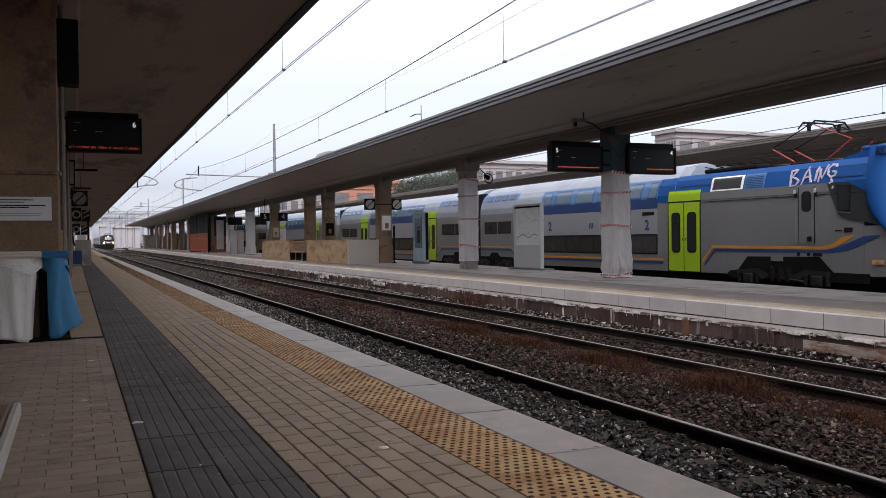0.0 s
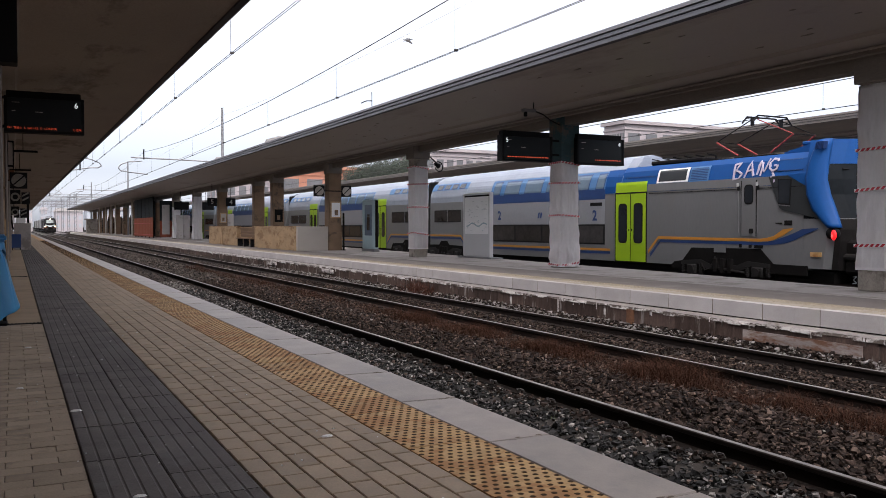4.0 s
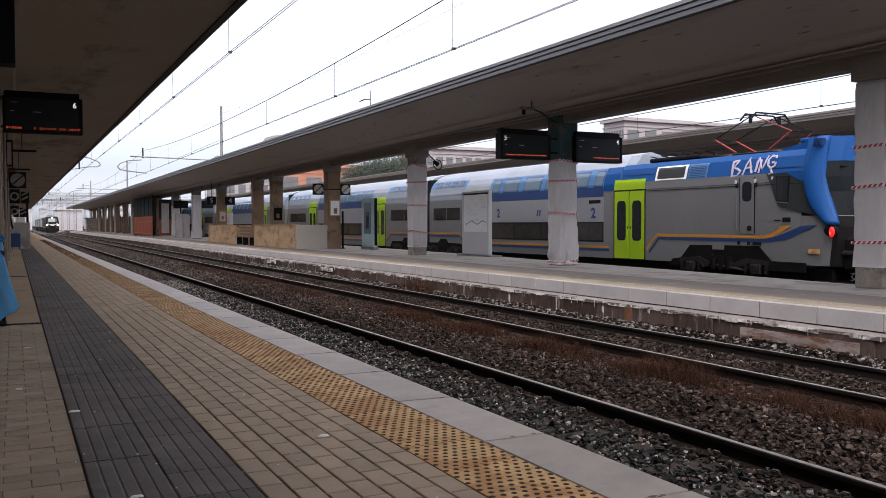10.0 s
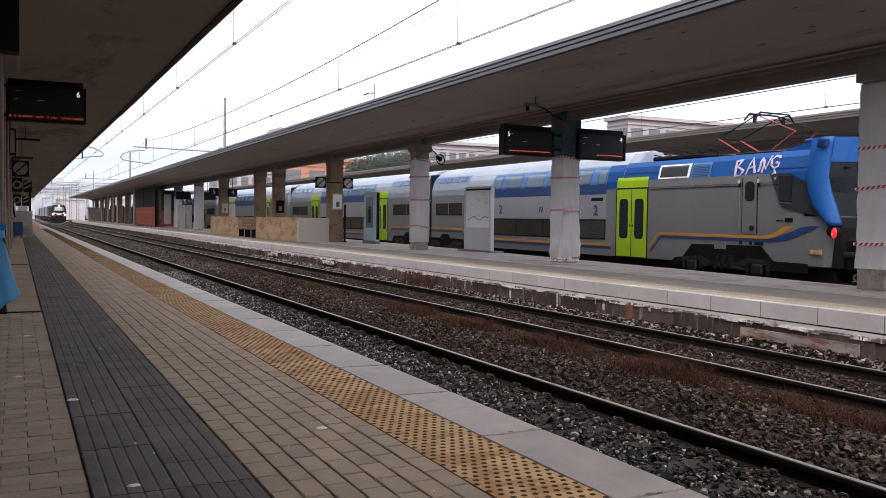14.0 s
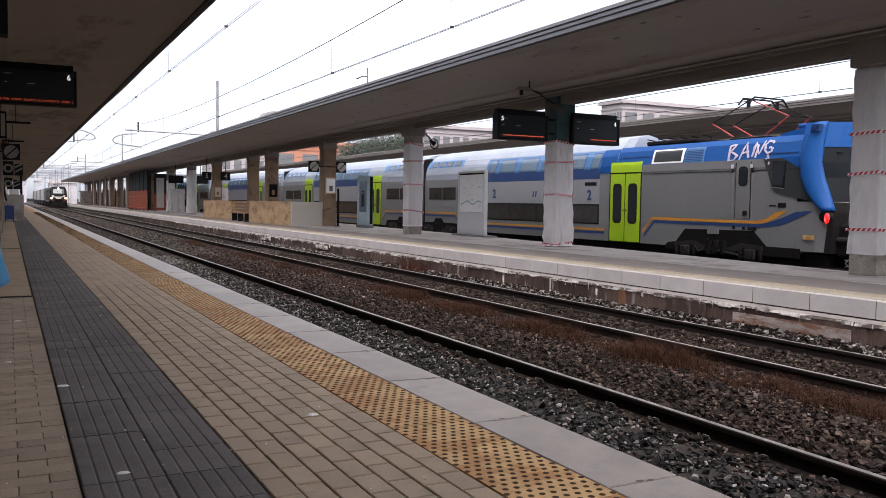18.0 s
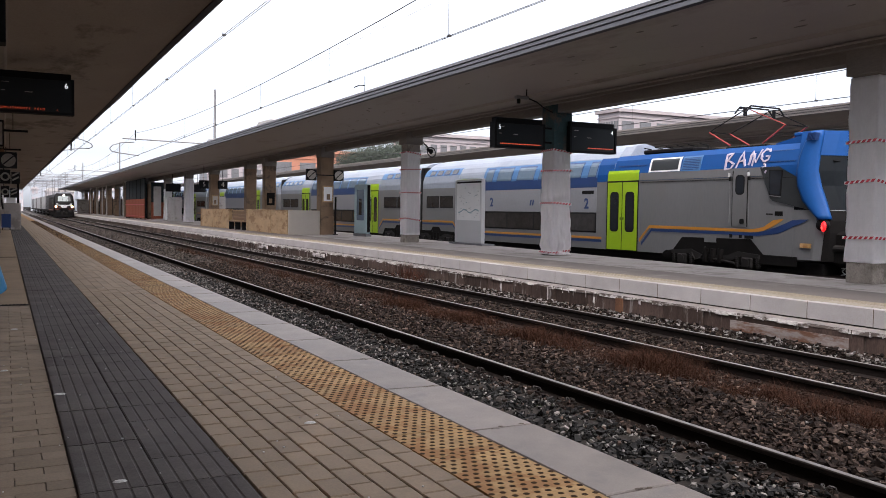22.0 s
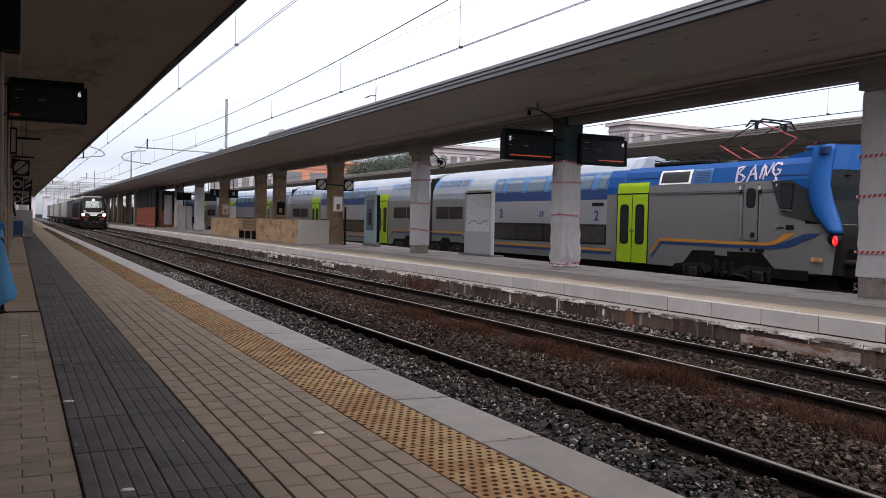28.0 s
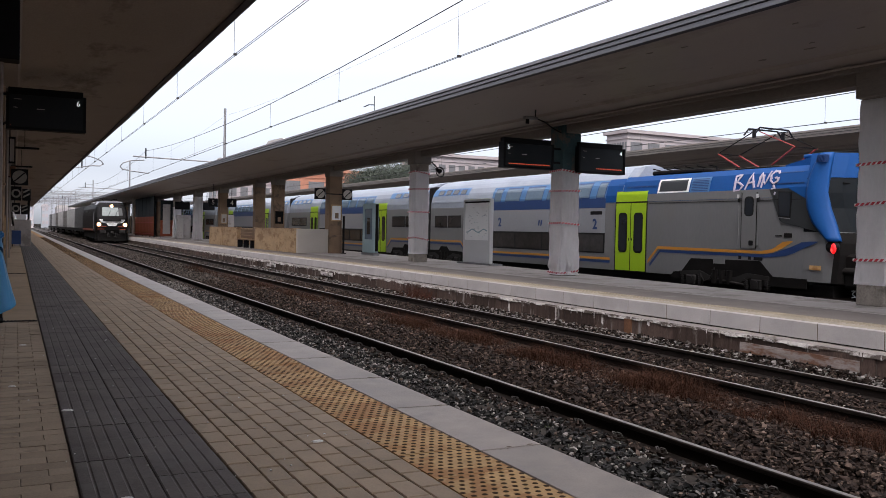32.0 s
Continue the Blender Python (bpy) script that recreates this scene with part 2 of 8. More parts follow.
M_CLIP = material("weathered_spring_clip", (0.06, 0.055, 0.052), 0.6, 0.2, vary=0.3, bump=0)
M_DRYGRASS = material("dry_weeds", (0.031, 0.0145, 0.009), 0.9, spec=0.05, vary=0.3, scale=5, fine=30, bump=0, island=0.5)
M_REDWEED = material("reddish_dry_weed", (0.07, 0.03, 0.02), 0.9, spec=0.05, vary=0.3, scale=5, fine=30, bump=0, island=0.5)
M_GREEN = material("green_weeds", (0.04, 0.055, 0.018), 0.8, vary=0.3, scale=5, fine=30, bump=0, island=0.4)
M_LITTER = material("pale_litter", (0.75, 0.74, 0.7), 0.7, vary=0.1, bump=0.2, spread=0.003)
M_GREYPAINT = material("coach_grey_paint", (0.152, 0.154, 0.157), 0.45, vary=0.1, scale=0.8, fine=15, bump=0.04, spread=0.01, stain=(0.15, 0.148, 0.146), amount=0.2, stretch=(1, 1, 0.3))
M_PALEPAINT = material("coach_pale_grey_paint", (0.24, 0.245, 0.265), 0.42, vary=0.1, scale=0.8, fine=15, bump=0.04, spread=0.01)
M_ROOF = material("coach_pale_roof", (0.23, 0.258, 0.305), 0.5, vary=0.2, scale=0.7, fine=12, bump=0.05, spread=0.01, stain=(0.2, 0.225, 0.27), amount=0.25)
M_SKYBLUE = material("coach_light_blue_paint", (0.055, 0.145, 0.3), 0.42, vary=0.1, scale=0.8, fine=15, bump=0.03, spread=0.01)
M_BLUE = material("coach_blue_paint", (0.0045, 0.056, 0.21), 0.5, spec=0.2, vary=0.1, scale=0.8, fine=15, bump=0.03, spread=0.01)
M_NAVY = material("coach_navy_paint", (0.016, 0.042, 0.135), 0.4, vary=0.12, scale=1, fine=15, bump=0.02, spread=0.01)
M_GREEN_DOOR = material("lime_green_door_paint", (0.29, 0.46, 0.012), 0.4, vary=0.06, scale=1, fine=20, bump=0.02, spread=0.004)
M_ORANGE = material("coach_orange_stripe", (0.45, 0.2, 0.03), 0.45, vary=0.08, bump=0)
M_BLACK = material("black_plastic", (0.007, 0.007, 0.008), 0.7, spec=0.15, vary=0.2, bump=0.05, spread=0.003)
# soot black; also used where shade in openings is painted
M_UNDER = material("soot_and_shade_black", (0.008, 0.0072, 0.007), 0.9, spec=0.1, vary=0.4, scale=3, fine=30, bump=0.3, spread=0.01)
M_GLASS = material("tinted_window_glass", (0.02, 0.024, 0.03), 0.08, vary=0.1, scale=1, fine=8, bump=0.0, coat=0.4)
M_SCREEN_GLASS = material("dark_cab_windscreen", (0.01, 0.012, 0.014), 0.2, vary=0.2, scale=1, fine=8, bump=0.0, spec=0.03)
M_GLASS_BLUE = material("blue_tinted_window", (0.12, 0.165, 0.215), 0.12, vary=0.1, scale=1, fine=8, bump=0.0, coat=0.3)
M_WHITE = material("white_paint", (0.74, 0.74, 0.73), 0.55, vary=0.06, scale=2, fine=40, bump=0.05, spread=0.003)
M_GREYBLUE = material("pale_teal_panel", (0.3, 0.4, 0.42), 0.5, vary=0.15, scale=1.2, fine=30, bump=0.05, spread=0.004)
M_RED = material("red_pantograph_paint", (0.24, 0.03, 0.024), 0.5, vary=0.2, bump=0.05)
M_STEEL = material("dull_galvanised_steel", (0.2, 0.2, 0.205), 0.6, 0.5, vary=0.2, scale=2, fine=40, bump=0.05, spread=0.004)
M_STEEL_PALE = material("pale_galvanised_steel", (0.42, 0.43, 0.45), 0.7, 0.2, vary=0.15, scale=2, fine=40, bump=0)
M_WIRE = material("copper_wire", (0.06, 0.056, 0.055), 0.6, 0.5, vary=0.2, bump=0)
M_TRAVERTINE = material("beige_travertine", (0.4, 0.27, 0.15), 0.75, vary=0.28, scale=2.0, fine=40, bump=0.2, spread=0.005, stain=(0.25, 0.15, 0.075), amount=0.4, stretch=(1, 0.5, 1.5))
M_PLATFORM = material("worn_platform_concrete", (0.35, 0.315, 0.29), 0.85, vary=0.2, scale=1.2, fine=60, bump=0.25, spread=0.006, stain=(0.21, 0.185, 0.165), amount=0.35)
M_BOGIE = material("dusty_bogie_steel", (0.014, 0.0125, 0.012), 0.75, 0.2, vary=0.4, scale=3, fine=30, bump=0.3, spread=0.01)
M_PANE_BROWN = material("smoky_window_pane", (0.035, 0.032, 0.031), 0.16, vary=0.35, scale=0.9, fine=6, bump=0.0)
# far studs, darker than their faded tile
M_STUD_FAR = material("darker_far_stud", (0.23, 0.175, 0.1), 0.8, vary=0.3, scale=6, fine=60, bump=0.1)
M_PALEWALL = material("pale_plaster_wall", (0.42, 0.38, 0.335), 0.85, vary=0.1, scale=1.4, fine=40, bump=0.15, spread=0.005)
M_WOOD = material("brown_bench_wood", (0.17, 0.1, 0.055), 0.65, vary=0.25, scale=3, fine=40, bump=0.2, spread=0.004, stretch=(1, 0.15, 1))
M_ORANGE_NET = material("orange_barrier_net", (0.25, 0.06, 0.026), 0.7, vary=0.2, scale=4, fine=40, bump=0.2, spread=0.006)
M_DARKNET = material("dark_shade_net", (0.014, 0.019, 0.021), 0.85, vary=0.25, scale=3, fine=40, bump=0.3, spread=0.01)
M_BLUEBAG = bpy.data.materials.new("blue_plastic_bag")
M_WHITEBAG = bpy.data.materials.new("clear_white_plastic_bag")
for bag, colour, alpha in ((M_BLUEBAG, (0.05, 0.27, 0.52), 0.72), (M_WHITEBAG, (0.86, 0.83, 0.78), 0.85)):
    bag.use_nodes = True
    p = bag.node_tree.nodes["Principled BSDF"]
    p.inputs["Base Color"].default_value, p.inputs["Roughness"].default_value, p.inputs["Alpha"].default_value = (*colour, 1), 0.3, alpha
    nz = bag.node_tree.nodes.new("ShaderNodeTexNoise")
    nz.inputs["Scale"].default_value, nz.inputs["Detail"].default_value = 9, 5
    bb = bag.node_tree.nodes.new("ShaderNodeBump")
    bb.inputs["Strength"].default_value, bb.inputs["Distance"].default_value = 0.5, 0.02
    bag.node_tree.links.new(nz.outputs["Fac"], bb.inputs["Height"])
    bag.node_tree.links.new(bb.outputs[0], p.inputs["Normal"])
M_BLUELID = material("blue_plastic_lid", (0.02, 0.14, 0.32), 0.4, vary=0.1, bump=0.03)
M_CREAM = material("cream_plastic_lid", (0.62, 0.56, 0.46), 0.5, vary=0.08, bump=0.03)
M_LEAF = material("far_tree_leaves", (0.03, 0.038, 0.027), 0.8, vary=0.3, scale=2, fine=20, bump=0, island=0.4)
M_BARK = material("far_tree_bark", (0.1, 0.08, 0.06), 0.9, vary=0.3, bump=0.3)
M_PINKWALL = material("pale_pink_facade", (0.33, 0.295, 0.295), 0.85, vary=0.08, scale=0.4, fine=8, bump=0)
M_REDROOF = material("terracotta_facade", (0.38, 0.17, 0.11), 0.85, vary=0.15, scale=0.5, fine=10, bump=0.1)
# facades for the distance: haze is put into their pale, bluish colours
M_HAZEPINK = material("haze_paled_pink_facade", (0.4, 0.365, 0.37), 0.9, vary=0.12, scale=0.2, fine=2, bump=0)
M_HAZEWALL = material("haze_paled_facade", (0.36, 0.38, 0.41), 0.9, vary=0.08, scale=0.2, fine=2, bump=0)
M_FLANK = material("dark_cab_flank_paint", (0.028, 0.031, 0.033), 0.35, vary=0.1, scale=1, fine=20, bump=0.02, spread=0.005)
M_LOCO = material("dark_locomotive_paint", (0.007, 0.0065, 0.0065), 0.55, spec=0.08, vary=0.2, scale=1, fine=20, bump=0.02, spread=0.005)
M_LOCO_RED = material("locomotive_red_band", (0.2, 0.05, 0.03), 0.45, vary=0.12, bump=0)
M_CONTAINER = [material("container_grey", (0.085, 0.08, 0.077), 0.6, vary=0.15, scale=1, fine=15, bump=0.05), material("container_pale", (0.22, 0.22, 0.22), 0.6, vary=0.12, scale=1, fine=15, bump=0.05), material("container_dark", (0.035, 0.036, 0.038), 0.6, vary=0.15, scale=1, fine=15, bump=0.05)]
M_LAMP = glow("headlamp_glow", (1.0, 0.8, 0.55), 5.0)
# dim emission standing for the bloom around the headlamps
M_LAMP_HALO = glow("headlamp_halo_glow", (1.0, 0.5, 0.2), 0.45)
M_TAIL = glow("tail_lamp_glow", (1.0, 0.015, 0.02), 0.3)
M_TAIL_CORE = glow("tail_lamp_core", (1.0, 0.06, 0.05), 0.8)
M_TAIL_DIM = glow("dim_red_glow", (0.7, 0.03, 0.02), 0.1)
M_LED = glow("amber_led", (1.0, 0.13, 0.05), 0.09)
M_DIGIT = glow("white_led", (0.85, 0.88, 0.9), 0.28)
M_SCREEN = material("dark_display_screen", (0.006, 0.009, 0.011), 0.7, vary=0.1, bump=0)
M_GRAFFITI = material("pale_pink_spray_paint", (0.43, 0.385, 0.47), 0.6, vary=0.1, bump=0)
# rough pane whose pale base colour stands for reflected sky
M_PANE_PALE = material("reflection_paled_windscreen", (0.16, 0.185, 0.18), 0.45, vary=0.25, scale=1.5, fine=8, bump=0)
M_PANE_GREY = material("dull_far_pane", (0.12, 0.12, 0.125), 0.3, vary=0.2, scale=0.5, fine=4, bump=0)
M_DULL = material("grimy_pale_sign_paint", (0.2, 0.185, 0.165), 0.8, vary=0.3, scale=4, fine=30, bump=0)
M_CASE = material("pale_grey_case", (0.5, 0.5, 0.5), 0.5, vary=0.06, scale=1, fine=20, bump=0.03, spread=0.004)


# ---- building blocks ----
def box(bm, x0, x1, y0, y1, z0, z1, bevel=0.0):
    v = [bm.verts.new((x, y, z)) for x in (x0, x1) for y in (y0, y1) for z in (z0, z1)]
    f = [bm.faces.new([v[i] for i in q]) for q in ((0, 1, 3, 2), (4, 6, 7, 5), (0, 4, 5, 1), (2, 3, 7, 6), (0, 2, 6, 4), (1, 5, 7, 3))]
    if bevel:
        e = list({e for q in f for e in q.edges})
        bmesh.ops.bevel(bm, geom=e, offset=bevel, segments=1, affect="EDGES")
    return bm


def prism(bm, profile, y0, y1):
    """A closed x-z outline drawn along y."""
    a = [bm.verts.new((x, y0, z)) for x, z in profile]
    b = [bm.verts.new((x, y1, z)) for x, z in profile]
    k = len(profile)
    for i in range(k):
        bm.faces.new((a[i], a[(i + 1) % k], b[(i + 1) % k], b[i]))
    bm.faces.new(a[::-1])
    bm.faces.new(b)
    return bm


def prism_x(bm, profile, x0, x1):
    """A closed y-z outline drawn along x."""
    a = [bm.verts.new((x0, y, z)) for y, z in profile]
    b = [bm.verts.new((x1, y, z)) for y, z in profile]
    k = len(profile)
    for i in range(k):
        bm.faces.new((a[i], a[(i + 1) % k], b[(i + 1) % k], b[i]))
    bm.faces.new(a[::-1])
    bm.faces.new(b)
    return bm


def rod(bm, p, q, r, n=8, r2=None):
    p, q = Vector(p), Vector(q)
    t = (q - p).to_track_quat("Z", "Y").to_matrix()
    rings = []
    for c, rad in ((p, r), (q, r2 or r)):
        rings.append([bm.verts.new(c + t @ Vector((rad * math.cos(6.28318 * i / n), rad * math.sin(6.28318 * i / n), 0))) for i in range(n)])
    for i in range(n):
        bm.faces.new((rings[0][i], rings[0][(i + 1) % n], rings[1][(i + 1) % n], rings[1][i]))
    bm.faces.new(rings[0][::-1])
    bm.faces.new(rings[1])
    return bm


def tube(bm, points, r, n=6):
    for p, q in zip(points, points[1:]):
        rod(bm, p, q, r, n)
    return bm


def place_of(ob):
    p = Vector((0, 0, 0))
    while ob:
        p += ob.location
        ob = ob.parent
    return p


def mesh_of(name, bm, mat, smooth=False):
    bmesh.ops.recalc_face_normals(bm, faces=bm.faces[:])
    me = bpy.data.meshes.new(name)
    bm.to_mesh(me)
    bm.free()
    me.materials.append(mat)
    if smooth:
        me.polygons.foreach_set("use_smooth", [True] * len(me.polygons))
    return me


def part(name, bm, mat, parent=None, label="", smooth=False):
    """One mesh object, drawn in the world's space, under its thing."""
    if parent is not None:
        bmesh.ops.translate(bm, vec=-place_of(parent), verts=bm.verts[:])
    ob = new(name, mesh_of(name, bm, mat, smooth))
    ob.parent = parent
    if label:
        tagged(ob, label)
    return ob


def thing(name, at, label, category, group="", kind=""):
    ob = new(name)
    ob.location = at
    ob.empty_display_size = 0.1
    return tagged(ob, label, category, group, kind)


def structure(name, bm, mat, label, category="", kind="structure", smooth=False):
    return tagged(part(name, bm, mat, None, smooth=smooth), label, category or name.replace("_", " "), kind=kind)


def piece(name, mesh, parent, at, turn=0.0):
    """A repeat that shares its mesh; at is in the world's space."""
    ob = new(name, mesh)
    ob.parent = parent
    ob.location = Vector(at) - place_of(parent)
    if turn:
        ob.rotation_euler = (0, 0, turn)
    return ob


def B():
    return bmesh.new()


def raw(name, verts, faces, mat, smooth=False):
    me = bpy.data.meshes.new(name)
    me.from_pydata(verts, [], faces)
    me.materials.append(mat)
    return me


def cubes(name, boxes, mat):
    """Many plain blocks in one mesh, from rows of x0, x1, y0, y1, z0, z1."""
    b = np.asarray(boxes, float)
    idx = np.array([[0, 2, 4], [0, 2, 5], [0, 3, 4], [0, 3, 5], [1, 2, 4], [1, 2, 5], [1, 3, 4], [1, 3, 5]])
    v = b[:, idx].reshape(-1, 3)
    q = np.array([[0, 1, 3, 2], [4, 6, 7, 5], [0, 4, 5, 1], [2, 3, 7, 6], [1, 5, 7, 3]])
    f = (q[None] + 8 * np.arange(len(b))[:, None, None]).reshape(-1, 4)
    return raw(name, v.tolist(), f.tolist(), mat)


def lettering(name, text, size, m, mat, parent, label="", depth=0.004, align="CENTER", bold=0.0, squeeze=1.0):
    cu = bpy.data.curves.new(name, "FONT")
    cu.body, cu.size, cu.extrude, cu.align_x, cu.align_y, cu.resolution_u, cu.offset = text, size, depth, align, "CENTER", 2, bold
    tmp = bpy.data.objects.new("tmp", cu)
    scene.collection.objects.link(tmp)
    bpy.context.view_layer.update()
    me = bpy.data.meshes.new_from_object(tmp.evaluated_get(bpy.context.evaluated_depsgraph_get()))
    bpy.data.objects.remove(tmp)
    bpy.data.curves.remove(cu)
    me.transform(Matrix.Diagonal((squeeze, 1, 1, 1)))
    me.materials.clear()
    me.materials.append(mat)
    me.name = name
    ob = new(name, me)
    ob.parent = parent
    ob.matrix_basis = Matrix.Translation(-place_of(parent)) @ m
    if label:
        tagged(ob, label)
    return ob


# text poses: read from the track side (looking towards +x) and read along the platform (looking towards +y)
def facing_west(x, y, z):
    return Matrix.Translation((x, y, z)) @ Matrix(((0, 0, -1), (-1, 0, 0), (0, 1, 0))).to_4x4()


def facing_south(x, y, z):
    return Matrix.Translation((x, y, z)) @ Matrix(((1, 0, 0), (0, 0, -1), (0, 1, 0))).to_4x4()


# ---- plan ----
RAIL_Z = -0.55
TRACKS = (4.38, 8.48, 19.8, 23.9)
EDGE_NEAR, EDGE_FAR, EDGE_EAST = 2.70, 10.16, 18.12
FAR_END = 190.0
BACK = -14.0

# ---- ground and ballast ----
bm = B()
bmesh.ops.create_grid(bm, x_segments=2, y_segments=2, size=2500)
bmesh.ops.translate(bm, vec=(0, 0, -1.3), verts=bm.verts[:])
structure("ground", bm, M_BALLAST, "dark gravelly earth round the station", "ground")


def bed_height(x):
    """Height of the stones across the line."""
    h = -0.82
    for c in TRACKS:
        d = abs(x - c)
        h = max(h, -0.78 + 0.02 * math.cos(min(d / 0.75, 3.14)))
    h += 0.15 * math.exp(-((x - 10.08) / 0.33) ** 2) + 0.09 * math.exp(-((x - 6.35) / 0.6) ** 2) - 0.04 * math.exp(-((x - 3.3) / 0.5) ** 2)
    return h


def bed(name, x0, x1, y0, y1, nx, ny, mat):
    xs, ys = np.linspace(x0, x1, nx), np.linspace(y0, y1, ny)
    v = [(x, y, bed_height(x) + 0.02 * noise.noise((x * 2.5, y * 2.5, 0)) + 0.012 * noise.noise((x * 7, y * 7, 3))) for y in ys for x in xs]
    f = [(j * nx + i, j * nx + i + 1, (j + 1) * nx + i + 1, (j + 1) * nx + i) for j in range(len(ys) - 1) for i in range(nx - 1)]
    return tagged(new(name, raw(name, v, f, mat)), "dark brown ballast bed between the platforms", "ballast", kind="structure")


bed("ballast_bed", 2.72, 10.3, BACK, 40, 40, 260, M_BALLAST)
# beyond 40 m the bed takes the sheen-lightened copy
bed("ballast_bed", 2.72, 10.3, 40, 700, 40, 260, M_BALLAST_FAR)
bed("ballast_bed", 18.1, 40.0, BACK, 700, 20, 80, M_BALLAST)


def stones(name, count, xr, yr, size, mat, label, keep=lambda x, y: True, power=1.0, lift=0.0):
    rng = np.random.default_rng(len(name) * 7 + count)
    ico_v = np.array([(a, b, c) for a in (-0.62, 0.62) for b in (-0.62, 0.62) for c in (-0.62, 0.62)])
    ico_f = np.array([(0, 1, 3), (0, 3, 2), (4, 6, 7), (4, 7, 5), (0, 4, 5), (0, 5, 1), (2, 3, 7), (2, 7, 6), (1, 5, 7), (1, 7, 3)])
    x = rng.uniform(*xr, count)
    y = yr[0] + (yr[1] - yr[0]) * rng.uniform(0, 1, count) ** power
    ok = np.array([keep(a, b) for a, b in zip(x, y)])
    x, y = x[ok], y[ok]
    n = len(x)
    table = np.array([bed_height(a) for a in np.linspace(xr[0], xr[1], 200)])
    z = np.interp(x, np.linspace(xr[0], xr[1], 200), table) + rng.uniform(-0.02, 0.07, n) + lift
    s = rng.uniform(size[0], size[1], (n, 1)) * rng.uniform(0.5, 1.5, (n, 3)) * (1.1, 1.1, 0.62)
    a, b = rng.uniform(0, 6.28, n), rng.uniform(-0.85, 0.85, n)
    p = ico_v[None] * (1 + rng.uniform(-0.45, 0.35, (n, 8, 1)))
    p = p * s[:, None]
    ca, sa, cb, sb = np.cos(a)[:, None], np.sin(a)[:, None], np.cos(b)[:, None], np.sin(b)[:, None]
    px, py, pz = p[..., 0], p[..., 1], p[..., 2]
    py, pz = py * cb - pz * sb, py * sb + pz * cb
    px, py = px * ca - py * sa, px * sa + py * ca
    v = np.stack([px + x[:, None], py + y[:, None], pz + z[:, None]], -1).reshape(-1, 3)
    f = (ico_f[None] + 8 * np.arange(n)[:, None, None]).reshape(-1, 3)
    me = bpy.data.meshes.new(name)
    me.vertices.add(len(v))
    me.vertices.foreach_set("co", v.astype(np.float32).ravel())
    me.loops.add(f.size)
    me.loops.foreach_set("vertex_index", f.astype(np.int32).ravel())
    me.polygons.add(len(f))
    me.polygons.foreach_set("loop_start", np.arange(0, f.size, 3, dtype=np.int32))
    me.update(calc_edges=True)
    me.polygons.foreach_set("use_smooth", [False] * len(f))
    me.materials.append(mat)
    return tagged(new(name, me), label, "ballast stones", kind="stuff")


def off_rails(x, y):
    return all(abs(x - c - d) > 0.055 for c in TRACKS for d in (-0.7525, 0.7525))


def off_sleepers(x, y):
    """Few stones lie on top of the near track's sleepers."""
    on = 3.1 < x < 5.1 and abs((y - 1.5 + 0.3) % 0.6 - 0.3) < 0.13
    return off_rails(x, y) and (not on or noise.noise((x * 31.0, y * 17.0, 4.0)) > 0.12)


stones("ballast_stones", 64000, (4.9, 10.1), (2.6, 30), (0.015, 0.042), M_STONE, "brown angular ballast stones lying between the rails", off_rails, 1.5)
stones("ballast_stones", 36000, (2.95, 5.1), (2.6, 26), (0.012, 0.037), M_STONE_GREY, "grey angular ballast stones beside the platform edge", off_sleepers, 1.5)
stones("ballast_stones", 5200, (9.45, 10.08), (4.5, 40), (0.016, 0.036), M_STONE_PALE, "pale ballast stones along the far platform wall", off_rails, 1.2)
# small lifted stones, coloured lighter to act as glints among the dark ones
stones("ballast_stones", 19000, (4.9, 10.05), (2.8, 30), (0.008, 0.024), M_STONE_MID, "lighter brown stones standing for highlights on the dark ballast", off_rails, 1.4, 0.03)
stones("ballast_stones", 2600, (2.95, 5.0), (2.8, 28), (0.01, 0.026), M_STONE_MID, "lighter stones standing for highlights on the grey ballast", off_sleepers, 1.5, 0.025)
stones("ballast_stones", 900, (3.1, 9.9), (3, 30), (0.012, 0.03), M_STONE_PALE, "scattered pale stones on the ballast", off_rails, 1.3)
stones("ballast_stones", 8000, (2.95, 5.0), (3, 30), (0.007, 0.022), M_STONE_PALE, "small pale stones along the near platform wall", off_rails, 0.9, 0.025)
stones("ballast_stones", 26000, (2.95, 10.1), (30, 80), (0.025, 0.055), M_STONE_FAR, "ballast stones farther down the line, paled for low-angle sheen", off_rails, 1.4)
stones("ballast_stones", 15000, (2.95, 10.1), (80, 190), (0.05, 0.1), M_STONE_FAR, "ballast stones towards the station throat, paled for low-angle sheen", off_rails, 1.3)

stones("ballast_stones", 9000, (2.95, 10.1), (BACK, 2.7), (0.03, 0.055), M_STONE, "brown ballast stones at the near end of the line", off_rails, 1.0)

# ---- tracks ----
RAIL = [(-0.075, -0.172), (0.075, -0.172), (0.075, -0.16), (0.012, -0.135), (0.009, -0.05), (0.034, -0.038), (0.036, -0.01), (0.03, -0.003), (-0.03, -0.003), (-0.036, -0.01), (-0.034, -0.038), (-0.009, -0.05), (-0.012, -0.135), (-0.075, -0.16)]
HEAD = [(-0.024, -0.004), (0.026, -0.004), (0.024, -0.001), (0.018, 0.0), (-0.012, 0.0), (-0.022, -0.001)]
bm = B()
box(bm, -1.2, 1.2, -0.12, 0.12, -0.2, 0, 0.015)
SLEEPER = mesh_of("sleeper", bm, M_SLEEPER)
bm = B()
box(bm, -0.1, 0.1, -0.09, 0.09, 0, 0.02)
